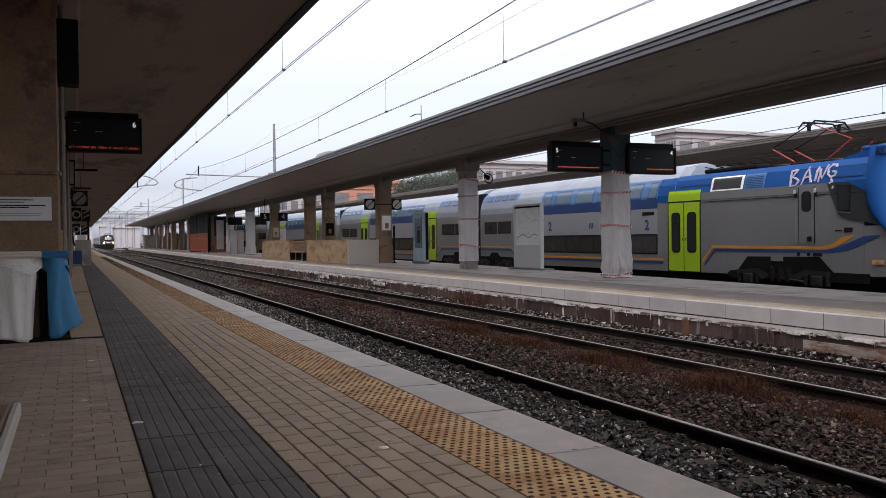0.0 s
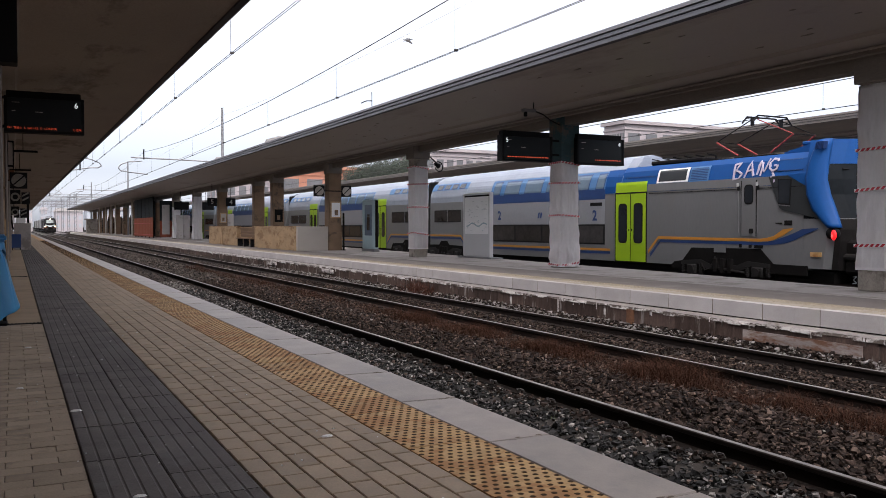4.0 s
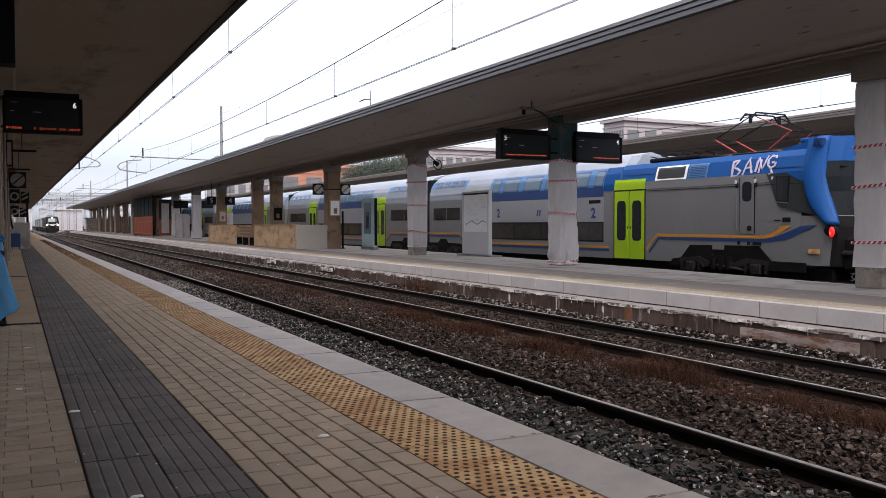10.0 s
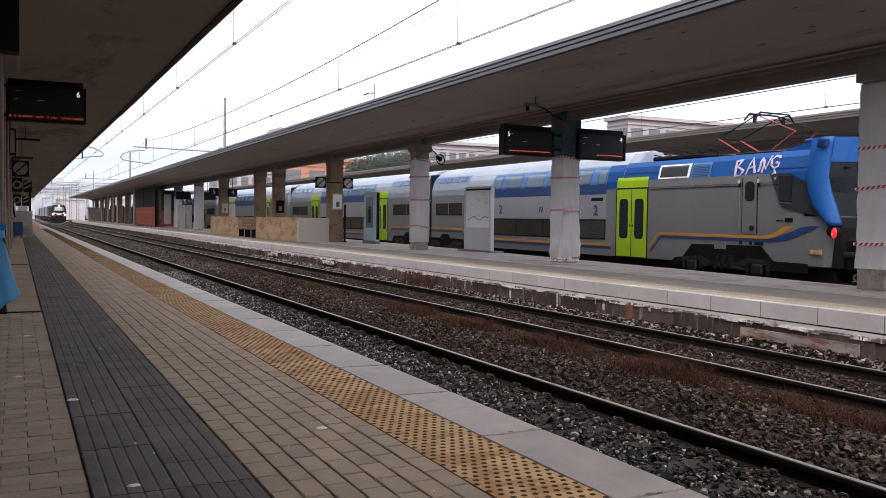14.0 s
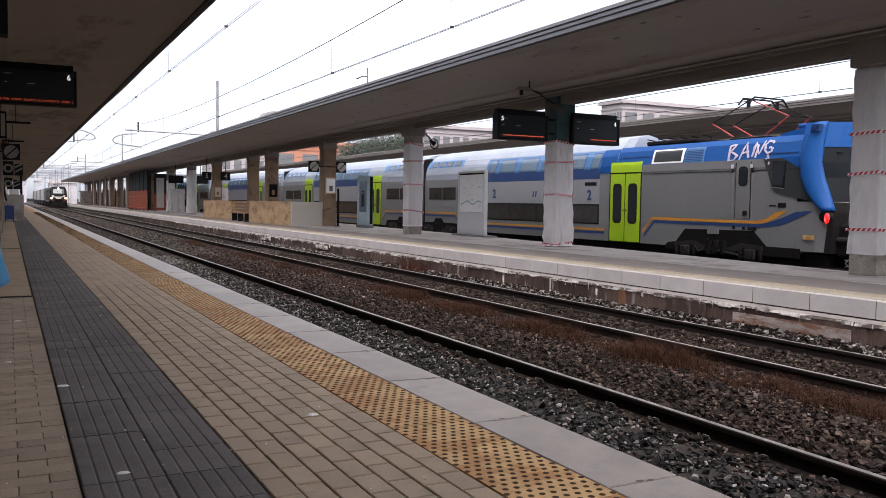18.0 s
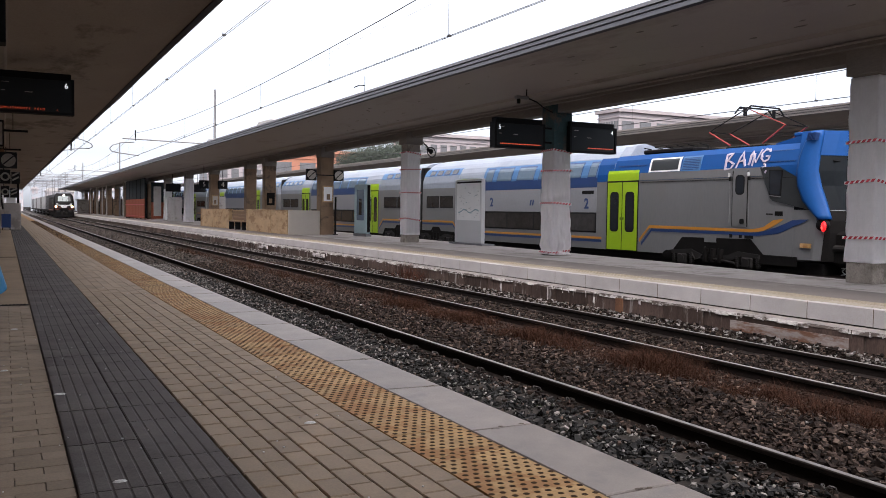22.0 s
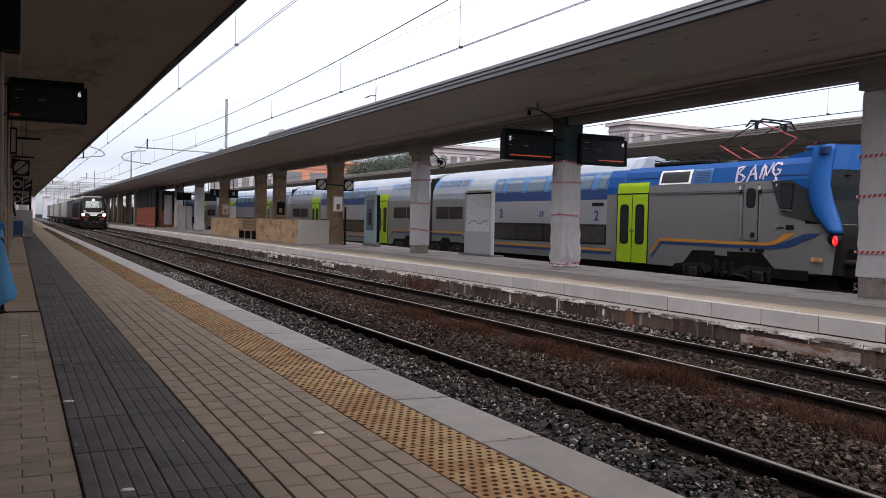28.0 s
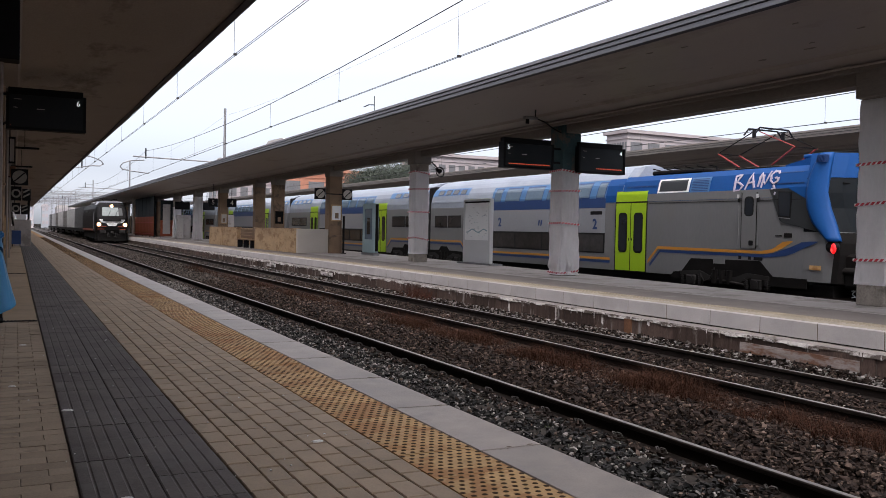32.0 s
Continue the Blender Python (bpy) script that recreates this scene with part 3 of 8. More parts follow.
for s in (-0.07, 0.07):
    rod(bm, (s, 0, 0.0), (s, 0, 0.06), 0.017, 6)
    box(bm, s - 0.035, s + 0.035, -0.04, 0.04, 0.02, 0.035)
FASTENER = mesh_of("rail_fastener", bm, M_RAIL)
bm = B()
tube(bm, [(-0.06, -0.05, 0.03), (-0.085, -0.05, 0.075), (-0.115, -0.03, 0.085), (-0.13, 0.0, 0.06), (-0.115, 0.04, 0.075), (-0.08, 0.05, 0.07), (-0.06, 0.05, 0.03)], 0.0055, 5)
CLIP = mesh_of("spring_clip", bm, M_CLIP)
for name, c, sleepers in zip(("track_near", "track_middle", "track_east", "track_outer"), TRACKS, (70, 60, 0, 0)):
    tr = thing(name, (c, 0, RAIL_Z), "steel rails on weathered sleepers in brown ballast", "railway track", kind="structure")
    for d in (-0.7525, 0.7525):
        bm = B()
        prism(bm, [(c + d + x, RAIL_Z + z) for x, z in RAIL], BACK, 700)
        r = part("rail", bm, M_RAIL, tr, "rusty steel rail")
        bm = B()
        prism(bm, [(c + d + x, RAIL_Z + z) for x, z in HEAD], BACK, 700)
        part("rail_head", bm, M_RAIL_TOP, r, "polished rail head")
    for i in range(-25 if sleepers else 0, sleepers):
        y = 1.5 + 0.6 * i
        piece("sleeper", SLEEPER, tr, (c, y, RAIL_Z - 0.175))
        if 0 <= i < 36:
            for d in (-0.7525, 0.7525):
                piece("rail_fastener", FASTENER, tr, (c + d, y, RAIL_Z - 0.17))
                if name == "track_near" and d > 0 and i < 24:
                    piece("spring_clip", CLIP, tr, (c + d, y, RAIL_Z - 0.165))


# ---- weeds ----
def blades(name, spots, mat, label, tall, wide, per, category):
    rng = np.random.default_rng(len(spots) + int(tall * 1000))
    v, f = [], []
    for x, y, s in spots:
        for _ in range(per):
            bx, by = x + rng.normal(0, 0.06 * s), y + rng.normal(0, 0.08 * s)
            bz = bed_height(bx) - 0.01
            h, a = tall * s * rng.uniform(0.35, 1.0), rng.uniform(0, 6.28)
            lean = rng.uniform(0.2, 1.6) * h
            w = wide * rng.uniform(0.6, 1.3)
            dx, dy = math.cos(a), math.sin(a)
            k = len(v)
            v += [(bx - dy * w, by + dx * w, bz), (bx + dy * w, by - dx * w, bz), (bx + dx * lean * 0.35 - dy * w * 0.7, by + dy * lean * 0.35 + dx * w * 0.7, bz + h * 0.6), (bx + dx * lean * 0.35 + dy * w * 0.7, by + dy * lean * 0.35 - dx * w * 0.7, bz + h * 0.6), (bx + dx * lean, by + dy * lean, bz + h)]
            f += [(k, k + 1, k + 3, k + 2), (k + 2, k + 3, k + 4)]
    return tagged(new(name, raw(name, v, f, mat)), label, category, kind="stuff")


rng = np.random.default_rng(5)
spots = [(rng.normal(7.2, 0.24), y, rng.uniform(0.4, 1.2) * (0.35 + 0.95 * max(0, noise.noise((0.0, y * 0.8, 1.0)) + 0.5))) for y in np.concatenate([rng.uniform(4.5, 16, 2600), rng.uniform(16, 40, 1000)])]
blades("dry_weeds", spots, M_DRYGRASS, "low brown withered weeds along the middle track", 0.27, 0.0022, 24, "weeds")
spots = [(rng.uniform(5.6, 7.0), rng.uniform(4.5, 30), rng.uniform(0.4, 0.8)) for _ in range(420)]
blades("dry_weeds", spots, M_DRYGRASS, "scattered withered brown weeds in the ballast", 0.16, 0.003, 8, "weeds")
spots = [(rng.uniform(3.6, 5.0), rng.choice([rng.uniform(3.3, 4.2), rng.uniform(6, 9.5)]), rng.uniform(0.3, 0.8)) for _ in range(46)]
blades("green_weeds", spots, M_GREEN, "small green weeds growing between the stones", 0.12, 0.005, 12, "weeds")
blades("green_weeds", [(5.75, 6.1, 0.8), (5.8, 6.2, 0.6), (5.4, 8.6, 0.6)], M_GREEN, "small green tuft in the ballast", 0.12, 0.006, 14, "weeds")
spots = [(10.0 - 0.3 * rng.uniform(0, 1), 21.0 + rng.normal(0, 0.55), rng.uniform(0.6, 1.3)) for _ in range(42)]
blades("dry_weeds", spots, M_REDWEED, "reddish dry bush against the platform wall", 0.5, 0.003, 16, "weeds")
spots = [(rng.uniform(2.95, 4.9), 2.8 + 25 * rng.random(), rng.uniform(0.4, 1.1)) for _ in range(1300)]
blades("pale_stalks", spots, M_STALK, "short pale dry stalks lying between the stones", 0.1, 0.0022, 6, "weeds")
spots = [(rng.uniform(3.0, 4.9), 2.8 + 24 * rng.random(), rng.uniform(0.3, 0.9)) for _ in range(300)]
blades("grey_green_weeds", spots, M_GREEN, "low dusty green weeds in the near track", 0.05, 0.004, 7, "weeds")


# ---- platforms ----
bm = B()
prism(bm, [(-6.0, -1.3), (2.66, -1.3), (2.66, -0.03), (-6.0, -0.03)], BACK, FAR_END + 40)
platform_near = structure("platform_near", bm, M_JOINT, "block-paved platform with a yellow studded strip and pale edge stones", "platform")
EAST = ((BACK, 13.75), (10, 14.38), (17, 15.1), (30, 16.0), (42, 16.6), (60, 17.1), (132, 15.5), (FAR_END + 10, 14.9))


def plate(bm, west, z0, z1, inset=0.0):
    """A slab from a straight western line to the platform's eastern edge."""
    pts = [(west, BACK)] + [(x - inset, y) for y, x in EAST] + [(west, FAR_END + 10)]
    lo, hi = [bm.verts.new((x, y, z0)) for x, y in pts], [bm.verts.new((x, y, z1)) for x, y in pts]
    bm.faces.new(lo)
    bm.faces.new(hi[::-1])
    for i in range(len(pts)):
        bm.faces.new((lo[i], hi[i], hi[(i + 1) % len(pts)], lo[(i + 1) % len(pts)]))
    return bm


bm = B()
plate(bm, 10.24, -1.3, -0.02, 0.06)
platform_far = structure("platform_far", bm, M_OLDWALL, "island platform with white concrete edge slabs over an old stained wall", "platform")
bm = B()
prism(bm, [(11.02, -0.021), (12.5, -0.021), (12.5, 0.0), (11.02, 0.0)], BACK, FAR_END + 10)
part("asphalt_surface", bm, M_ASPHALT, platform_far, "worn grey asphalt surface")
bm = B()
plate(bm, 12.503, -0.021, 0.002)
part("concrete_band", bm, M_PLATFORM, platform_far, "pale concrete paving towards the standing train")
# old wall steps: projecting ledge with lime crust, and the weathered wall under it
bm = B()
prism(bm, [(10.13, -0.30), (10.3, -0.30), (10.3, -0.262), (10.13, -0.262)], BACK, FAR_END)
part("ledge", bm, M_CONCRETE, platform_far, "thin stained concrete ledge")
bm = B()
for y in np.arange(-4, 60, 0.25):
    a = 10.085 + 0.02 * noise.noise((1, y * 1.3, 0))
    z0 = -0.345 + 0.04 * noise.noise((4, y * 2.1, 0))
    prism(bm, [(a, z0), (10.26, z0), (10.26, -0.302), (a + 0.015, -0.302)], y, y + 0.25)
part("lime_crust", bm, M_CRUST, platform_far, "whitish lime crust on the wall's ledge")
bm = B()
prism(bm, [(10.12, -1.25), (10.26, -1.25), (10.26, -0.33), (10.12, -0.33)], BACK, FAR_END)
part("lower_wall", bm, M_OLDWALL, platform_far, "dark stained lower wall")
rng = np.random.default_rng(17)
y = -4.0
while y < 75:
    l = rng.uniform(0.75, 1.35)
    bm = B()
    face = 10.1 + rng.uniform(-0.012, 0.012)
    box(bm, face, 10.2, y + 0.008, y + l - 0.008, -0.95, -0.3 + rng.uniform(-0.025, 0.0), 0.012)
    bmesh.ops.subdivide_edges(bm, edges=[e for e in bm.edges if abs(e.verts[0].co.y - e.verts[1].co.y) > 0.5], cuts=3)
    for v in bm.verts:
        if v.co.x < 10.15:
            v.co += Vector((0.012 * noise.noise(v.co * 5), 0, 0.022 * noise.noise(v.co * 4 + Vector((3, 1, 0)))))
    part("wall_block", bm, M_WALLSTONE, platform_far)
    y += l
runs = []
for _ in range(170):
    y = -2 + 52 * rng.random()
    if noise.noise((0, y * 0.6, 9)) < -0.12:
        continue
    w_, h = rng.uniform(0.004, 0.02), rng.uniform(0.02, 0.13)
    runs.append((10.083, 10.12, y, y + w_, -0.3 - h, -0.3))
o = new("lime_runs", cubes("lime_runs", runs, M_CRUST))
o.parent = platform_far
tagged(o, "whitish lime runs down the old wall", kind="stuff")
bm = B()
prism(bm, [(10.082, -0.575), (10.125, -0.575), (10.125, -0.42), (10.082, -0.42)], 7.6, 9.69)
part("painted_patch", bm, M_RUSTPATCH, platform_far, "white painted patch streaked with orange rust")
for y0, y1, mat in ((12.3, 12.5, M_RUSTSTAIN), (14.7, 14.74, M_CRUST), (16.6, 16.64, M_CRUST), (13.15, 13.18, M_CRUST)):
    bm = B()
    box(bm, 10.082, 10.125, y0, y1, -0.66, -0.34)
    part("wall_stain", bm, mat, platform_far)
for y in (28.7, 36.0):
    bm = B()
    box(bm, 10.04, 10.13, y, y + 1.4, -0.5, -0.36, 0.01)
    part("repair_block", bm, M_CRUST, platform_far, "pale repaired stretch of the wall")

# ---- canopies ----
FAR_FASCIA_X, FAR_SOFFIT_Z = 9.65, 4.52
NEAR_FASCIA_X, NEAR_SOFFIT_Z = 3.1, 4.46


def canopy(name, west, east, axis, y0, y1, z, soffit, label, beam=True, strip=None):
    can = thing(name, (axis, y0, z), label, "canopy", kind="structure")
    bm = B()
    pro = [(west + 0.1, z + 0.03)]
    pro += [(axis - 1.25, z - 0.05), (axis - 1.2, z - 0.12), (axis - 0.35, z - 0.15), (axis + 0.35, z - 0.15), (axis + 1.2, z - 0.12), (axis + 1.25, z - 0.05)]
    pro += [(east - 0.1, z + 0.03), (east - 0.1, z + 0.26), (axis, z + 0.2), (west + 0.1, z + 0.26)]
    prism(bm, pro, y0, y1)
    part("roof_slab", bm, soffit, can, "plastered concrete roof slab")
    for s, e in ((-1, west), (1, east)):
        for k, (a, b, o, mat) in enumerate(((0.0, 0.075, 0.0, M_GUTTER), (0.09, 0.155, 0.035, M_GUTTER), (0.17, 0.235, 0.07, M_GUTTER))):
            bm = B()
            xs = sorted((e + s * -0.12, e + s * (o - 0.0)))
            prism(bm, [(xs[0], z + a), (xs[1], z + a), (xs[1], z + b), (xs[0], z + b)], y0, y1)
            part("edge_strip", bm, strip or mat, can, "metal edge strip")
        bm = B()
        xs = sorted((e + s * -0.13, e + s * -0.02))
        prism(bm, [(xs[0], z - 0.004), (xs[1], z - 0.004), (xs[1], z + 0.25), (xs[0], z + 0.25)], y0, y1)
        part("edge_backing", bm, M_GUTTER_DARK, can, "dark recessed canopy edge")
    if beam:
        bm = B()
        prism(bm, [(axis - 0.2, z - 0.47), (axis + 0.2, z - 0.47), (axis + 0.2, z - 0.14), (axis - 0.2, z - 0.14)], y0, y1)
        part("centre_beam", bm, M_BEAM, can, "grey-brown concrete centre beam")
        for s in (-1, 1):
            bm = B()
            rod(bm, (axis + s * 0.62, y0, z - 0.2), (axis + s * 0.62, y1, z - 0.2), 0.025, 6)
            part("conduit", bm, M_SOFFIT, can, "thin grey cable conduit")
            bm = B()
            box(bm, axis + s * 0.45 - 0.08, axis + s * 0.45 + 0.08, y0, y1, z - 0.27, z - 0.16)
            part("cable_tray", bm, M_BEAM, can, "dull cable tray")
    return can


canopy("canopy_far", FAR_FASCIA_X, 16.2, 14.15, -8.0, 52.4, FAR_SOFFIT_Z, M_SOFFIT, "long concrete platform canopy with grey metal edge strips")
canopy("canopy_far", FAR_FASCIA_X, 16.3, 14.15, 52.44, FAR_END, FAR_SOFFIT_Z, M_SOFFIT, "farther length of the concrete platform canopy")
rng = np.random.default_rng(41)
can = bpy.data.objects["canopy_far"]
for _ in range(46):
    x, y = rng.uniform(10.2, 12.7), 9 + 26 * rng.random()
    z = FAR_SOFFIT_Z + 0.03 - 0.08 * (x - 9.75) / 3.15
    n_ = 8
    r0 = rng.uniform(0.012, 0.05)
    bm = B()
    pts = [(x + r0 * rng.uniform(0.4, 1.2) * math.cos(6.28318 * k / n_), y + 3.0 * r0 * rng.uniform(0.4, 1.2) * math.sin(6.28318 * k / n_)) for k in range(n_)]
    lo, hi = [bm.verts.new((a, b, z - 0.006)) for a, b in pts], [bm.verts.new((a, b, z + 0.01)) for a, b in pts]
    bm.faces.new(lo)
    bm.faces.new(hi[::-1])
    for k in range(n_):
        bm.faces.new((lo[k], hi[k], hi[(k + 1) % n_], lo[(k + 1) % n_]))
    part("flaked_spot", bm, M_BEAM, can, "dark flaked spot in the plaster")
canopy("canopy_near", -5.4, NEAR_FASCIA_X, -1.15, BACK, FAR_END, NEAR_SOFFIT_Z, M_SOFFIT_NEAR, "concrete canopy with a dark edge over the paved platform")
canopy("canopy_east", 25.1, 33.0, 29.0, -8.0, FAR_END, 4.8, M_BEAM, "dark canopy over the farther platform", strip=M_BEAM)
# plain wall added to close the east and darken the band under the canopy
bm = B()
box(bm, 33.4, 33.7, -8.0, FAR_END, -1.3, 5.0)
structure("wall_east", bm, M_BEAM, "added dark wall that darkens the view under the farther canopy", "wall")
bm = B()
box(bm, -6.3, -6.0, BACK, FAR_END + 40, -1.3, 4.75)
structure("wall_west", bm, M_COLUMN, "plain brown wall behind the platform", "wall")
# invented wall at the unseen end, kept low to let southern sky light in
bm = B()
box(bm, -6.3, 34, BACK - 0.4, BACK - 0.1, -1.3, 1.0)
structure("wall_south", bm, M_CONCRETE, "low added concrete wall closing the unseen end of the platforms", "wall")
bm = B()
prism(bm, [(25.6, -1.3), (34, -1.3), (34, 0), (25.6, 0)], BACK, FAR_END)
structure("platform_east", bm, M_CONCRETE, "grey concrete platform beyond the standing train", "platform")
for y in np.arange(10.4, FAR_END, 10.0):
    c = thing("platform_column", (29, y, 0), "dark square column of the farther canopy", "column", "columns of the farther platform")
    bm = B()
    box(bm, 28.7, 29.3, y - 0.3, y + 0.3, 0, 4.2, 0.02)
    part("shaft", bm, M_COLUMN, c)


# ---- columns of the island platform ----
def tape_band(parent, x, y, z, h, w=0.052):
    """Red-and-white tape round a square shaft."""
    bw = B()
    e = h + 0.008
    tilt = 0.05 * math.sin(z * 7.3 + y)
    level = lambda px, py: z + tilt * (px - x) / h + 0.4 * tilt * (py - y) / h
    ring = [(x - e, y - e), (x + e, y - e), (x + e, y + e), (x - e, y + e)]
    lo = [bw.verts.new((px, py, level(px, py))) for px, py in ring]
    hi = [bw.verts.new((px, py, level(px, py) + w)) for px, py in ring]
    for k in range(4):
        bw.faces.new((lo[k], lo[(k + 1) % 4], hi[(k + 1) % 4], hi[k]))
    bw.faces.new(lo[::-1])
    bw.faces.new(hi)
    t = part("barrier_tape", bw, M_TAPE_W, parent, "red and white barrier tape")
    n, slant, o = 6, 0.045, e + 0.006
    for k in range(n):
        a, b = -h + 2 * h * k / n, -h + 2 * h * (k + 0.56) / n
        for face in range(2):
            bm = B()
            q = []
            for u, up in ((a, 0), (b, 0), (min(b + slant, h), 1), (min(a + slant, h), 1)):
                for d in (o, e - 0.004):
                    px, py = (x + u, y - d) if face == 0 else (x - d, y - u)
                    q.append(bm.verts.new((px, py, level(px, py) + w * up)))
            for f in ((0, 2, 4, 6), (7, 5, 3, 1), (0, 1, 3, 2), (2, 3, 5, 4), (4, 5, 7, 6), (6, 7, 1, 0)):
                bm.faces.new([q[i] for i in f])
            part("tape_stripe", bm, M_TAPE_R, t)


def wrap(parent, x, y, z0, z1, h, flare, seed, tapes):
    """Loosely tied cloth round a shaft."""
    bm = B()
    rows, sides = 48, 72
    ring = []
    for r in range(rows + 1):
        t = r / rows
        z = z0 + (z1 - z0) * t
        loose = 0.022 + 0.06 * flare + flare * max(0, 0.25 - t) * 1.2
        loose *= 1 - 0.7 * max(math.exp(-((z - k - 0.02) / 0.1) ** 2) for k in (*tapes, z1))
        cur = []
        for s in range(sides):
            a = 6.28318 * s / sides
            ca, sa = math.cos(a), math.sin(a)
            m = max(abs(ca), abs(sa))
            f = 1.0
            n_ = noise.noise((ca * 2.5 + seed, sa * 2.5, z * 1.1)) + 0.6 * noise.noise((ca * 6 + seed, sa * 6, z * 3.5)) + 0.45 * noise.noise((ca * 13 + seed, sa * 13, z * 2.2 + ca * 3))
            rad = h / m / f + max(0.012, loose * (0.8 + n_))
            cur.append(bm.verts.new((x + ca * rad, y + sa * rad, z)))
        ring.append(cur)
    for a, b in zip(ring, ring[1:]):
        for s in range(sides):
            bm.faces.new((a[s], a[(s + 1) % sides], b[(s + 1) % sides], b[s]))
    bmesh.ops.solidify(bm, geom=bm.faces[:], thickness=0.006)
    part("cloth_wrap", bm, M_WRAP, parent, "white cloth wrap tied with tape", smooth=True)


def column(x, y, kind, top=4.32, h=None, wrap_z=(0.05, 3.05), flare=0.2, tapes=(1.05, 1.95, 2.9), group="columns of the island platform"):
    label = {"wrapped": "square concrete column wrapped in white cloth and barrier tape", "brown": "brown plastered square platform column"}[kind]
    c = thing("platform_column", (x, y, 0), label, "column", group)
    h = h or (0.275 if kind == "wrapped" else 0.325)
    bm = B()
    box(bm, x - h, x + h, y - h, y + h, 0, top, 0.015)
    part("shaft", bm, M_COLUMN_GREY if kind == "wrapped" else M_COLUMN, c)
    if y != 20.36:
        bm = B()
        box(bm, x - 0.355, x + 0.355, y - 0.355, y + 0.355, 3.78, top, 0.02)
        part("capital", bm, M_BEAM, c, "dark concrete column head")
    if kind == "wrapped":
        wrap(c, x, y, *wrap_z, h, flare, x + y, tapes)
        for z in tapes:
            tape_band(c, x, y, z, h + 0.042)
        if y == 20.36:
            bm = B()
            box(bm, x - h - 0.034, x + h + 0.034, y - h - 0.034, y + h + 0.034, 3.02, 4.3, 0.01)
            part("painted_head", bm, M_COLUMN_HEAD, c, "dark teal painted column head")
    else:
        bm = B()
        box(bm, x - h - 0.02, x + h + 0.02, y - h - 0.02, y + h + 0.02, 0.0, 0.9, 0.01)
        part("plinth", bm, M_COLUMN, c, "brown stone plinth")
    return c


AX = 14.15
column(AX, 10.3, "wrapped", wrap_z=(0.38, 3.75), flare=0.03, tapes=(0.79, 1.78, 2.53))
column(AX, 20.36, "wrapped", wrap_z=(0.03, 3.0), flare=0.34, tapes=(0.1, 1.45, 2.4, 2.93))
column(AX - 0.08, 30.1, "wrapped", wrap_z=(0.3, 3.5), flare=0.02, tapes=(0.85, 1.9, 2.8, 3.4))
column(AX - 0.05, 40.1, "brown")
column(AX, 50.3, "brown")
column(AX, 54.7, "brown")
column(AX, 65.4, "brown")
column(AX, 75.4, "wrapped", h=0.33, wrap_z=(0.05, 3.75), tapes=())
column(AX, 86.0, "wrapped", h=0.33, wrap_z=(0.05, 3.05), tapes=())
for y in np.arange(97, FAR_END - 2, 10.3):
    column(AX, y, "brown")
for y in (108, 127, 133, 141, 152):
    bm = B()
    box(bm, 12.6, 12.75, y, y + 0.3, 0, 4.5)
    tagged(part("slim_post", bm, M_PALEWALL), "slim pale canopy post", "post", "slim posts under the far canopy")

for i, y in enumerate(np.arange(12.35, FAR_END - 2, 10.0)):
    c = thing("platform_column", (-0.62, y, 0), "wide brown plastered column beside the paved platform", "column", "columns of the paved platform")
    bm = B()
    box(bm, -1.05, -0.2, y - 0.35, y + 0.35, 0, 4.4, 0.015)
    part("shaft", bm, M_COLUMN_NEAR, c)
    bm = B()
    rod(bm, (-0.155, y + 0.1, 0), (-0.155, y + 0.1, 4.4), 0.03, 8)
    part("drainpipe", bm, M_BEAM, c, "brown rainwater pipe")
    bm = B()
    box(bm, -0.2, -0.165, y - 0.25, y - 0.17, 0, 1.35)
    part("pipe_guard", bm, M_TRAVERTINE, c, "pale pipe guard")
    bm = B()
    box(bm, -1.08, -0.17, y - 0.38, y + 0.38, 2.05, 2.1, 0.01)
    part("string_course", bm, M_COLUMN_NEAR, c)


# ---- displays ----
TICKER = []


def display_arm(parent, p, q, r=0.03):
    bm = B()
    rod(bm, p, q, r, 8)
    part("arm", bm, M_BLACK, parent, "dark mounting arm")


def display(name, x0, x1, y, z0, z1, digit, digit_left, label):
    d = thing(name, ((x0 + x1) / 2, y, z0), label, "departure display", "platform displays")
    bm = B()
    box(bm, x0, x1, y, y + 0.26, z0, z1 - 0.12, 0.008)
    part("case", bm, M_BLACK, d)
    bm = B()
    box(bm, x0 + 0.04, x1 - 0.06, y + 0.03, y + 0.24, z1 - 0.12, z1, 0.008)
    part("hood", bm, M_BLACK, d, "dark top housing")
    bm = B()
    box(bm, x0 + 0.05, x1 - 0.05, y - 0.004, y + 0.002, z0 + 0.05, z1 - 0.16)
    part("screen", bm, M_SCREEN, d, "dark glass screen")
    for a, b, c_, e in ((x0, x0 + 0.06, z0, z1 - 0.12), (x1 - 0.06, x1, z0, z1 - 0.12), (x0 + 0.06, x1 - 0.06, z0, z0 + 0.05), (x0 + 0.06, x1 - 0.06, z1 - 0.16, z1 - 0.12)):
        bm = B()
        box(bm, a, b, y - 0.025, y, c_, e)
        part("bezel", bm, M_BLACK, d)
    dx = x0 + 0.16 if digit_left else x1 - 0.16
    lettering("platform_number", digit, 0.17, facing_south(dx, y - 0.012, z1 - 0.27), M_DIGIT, d, "white platform number")
    for k, (a, b, zz) in enumerate(((0.15, 0.3, z1 - 0.26), (0.15, 0.22, z1 - 0.44), (0.6, 0.75, z1 - 0.45))):
        bm = B()
        box(bm, x0 + a, x0 + b, y - 0.009, y - 0.0045, zz, zz + 0.012)
        part("unlit_text", bm, M_CONCRETE, d, "faint unlit text row")
    return d


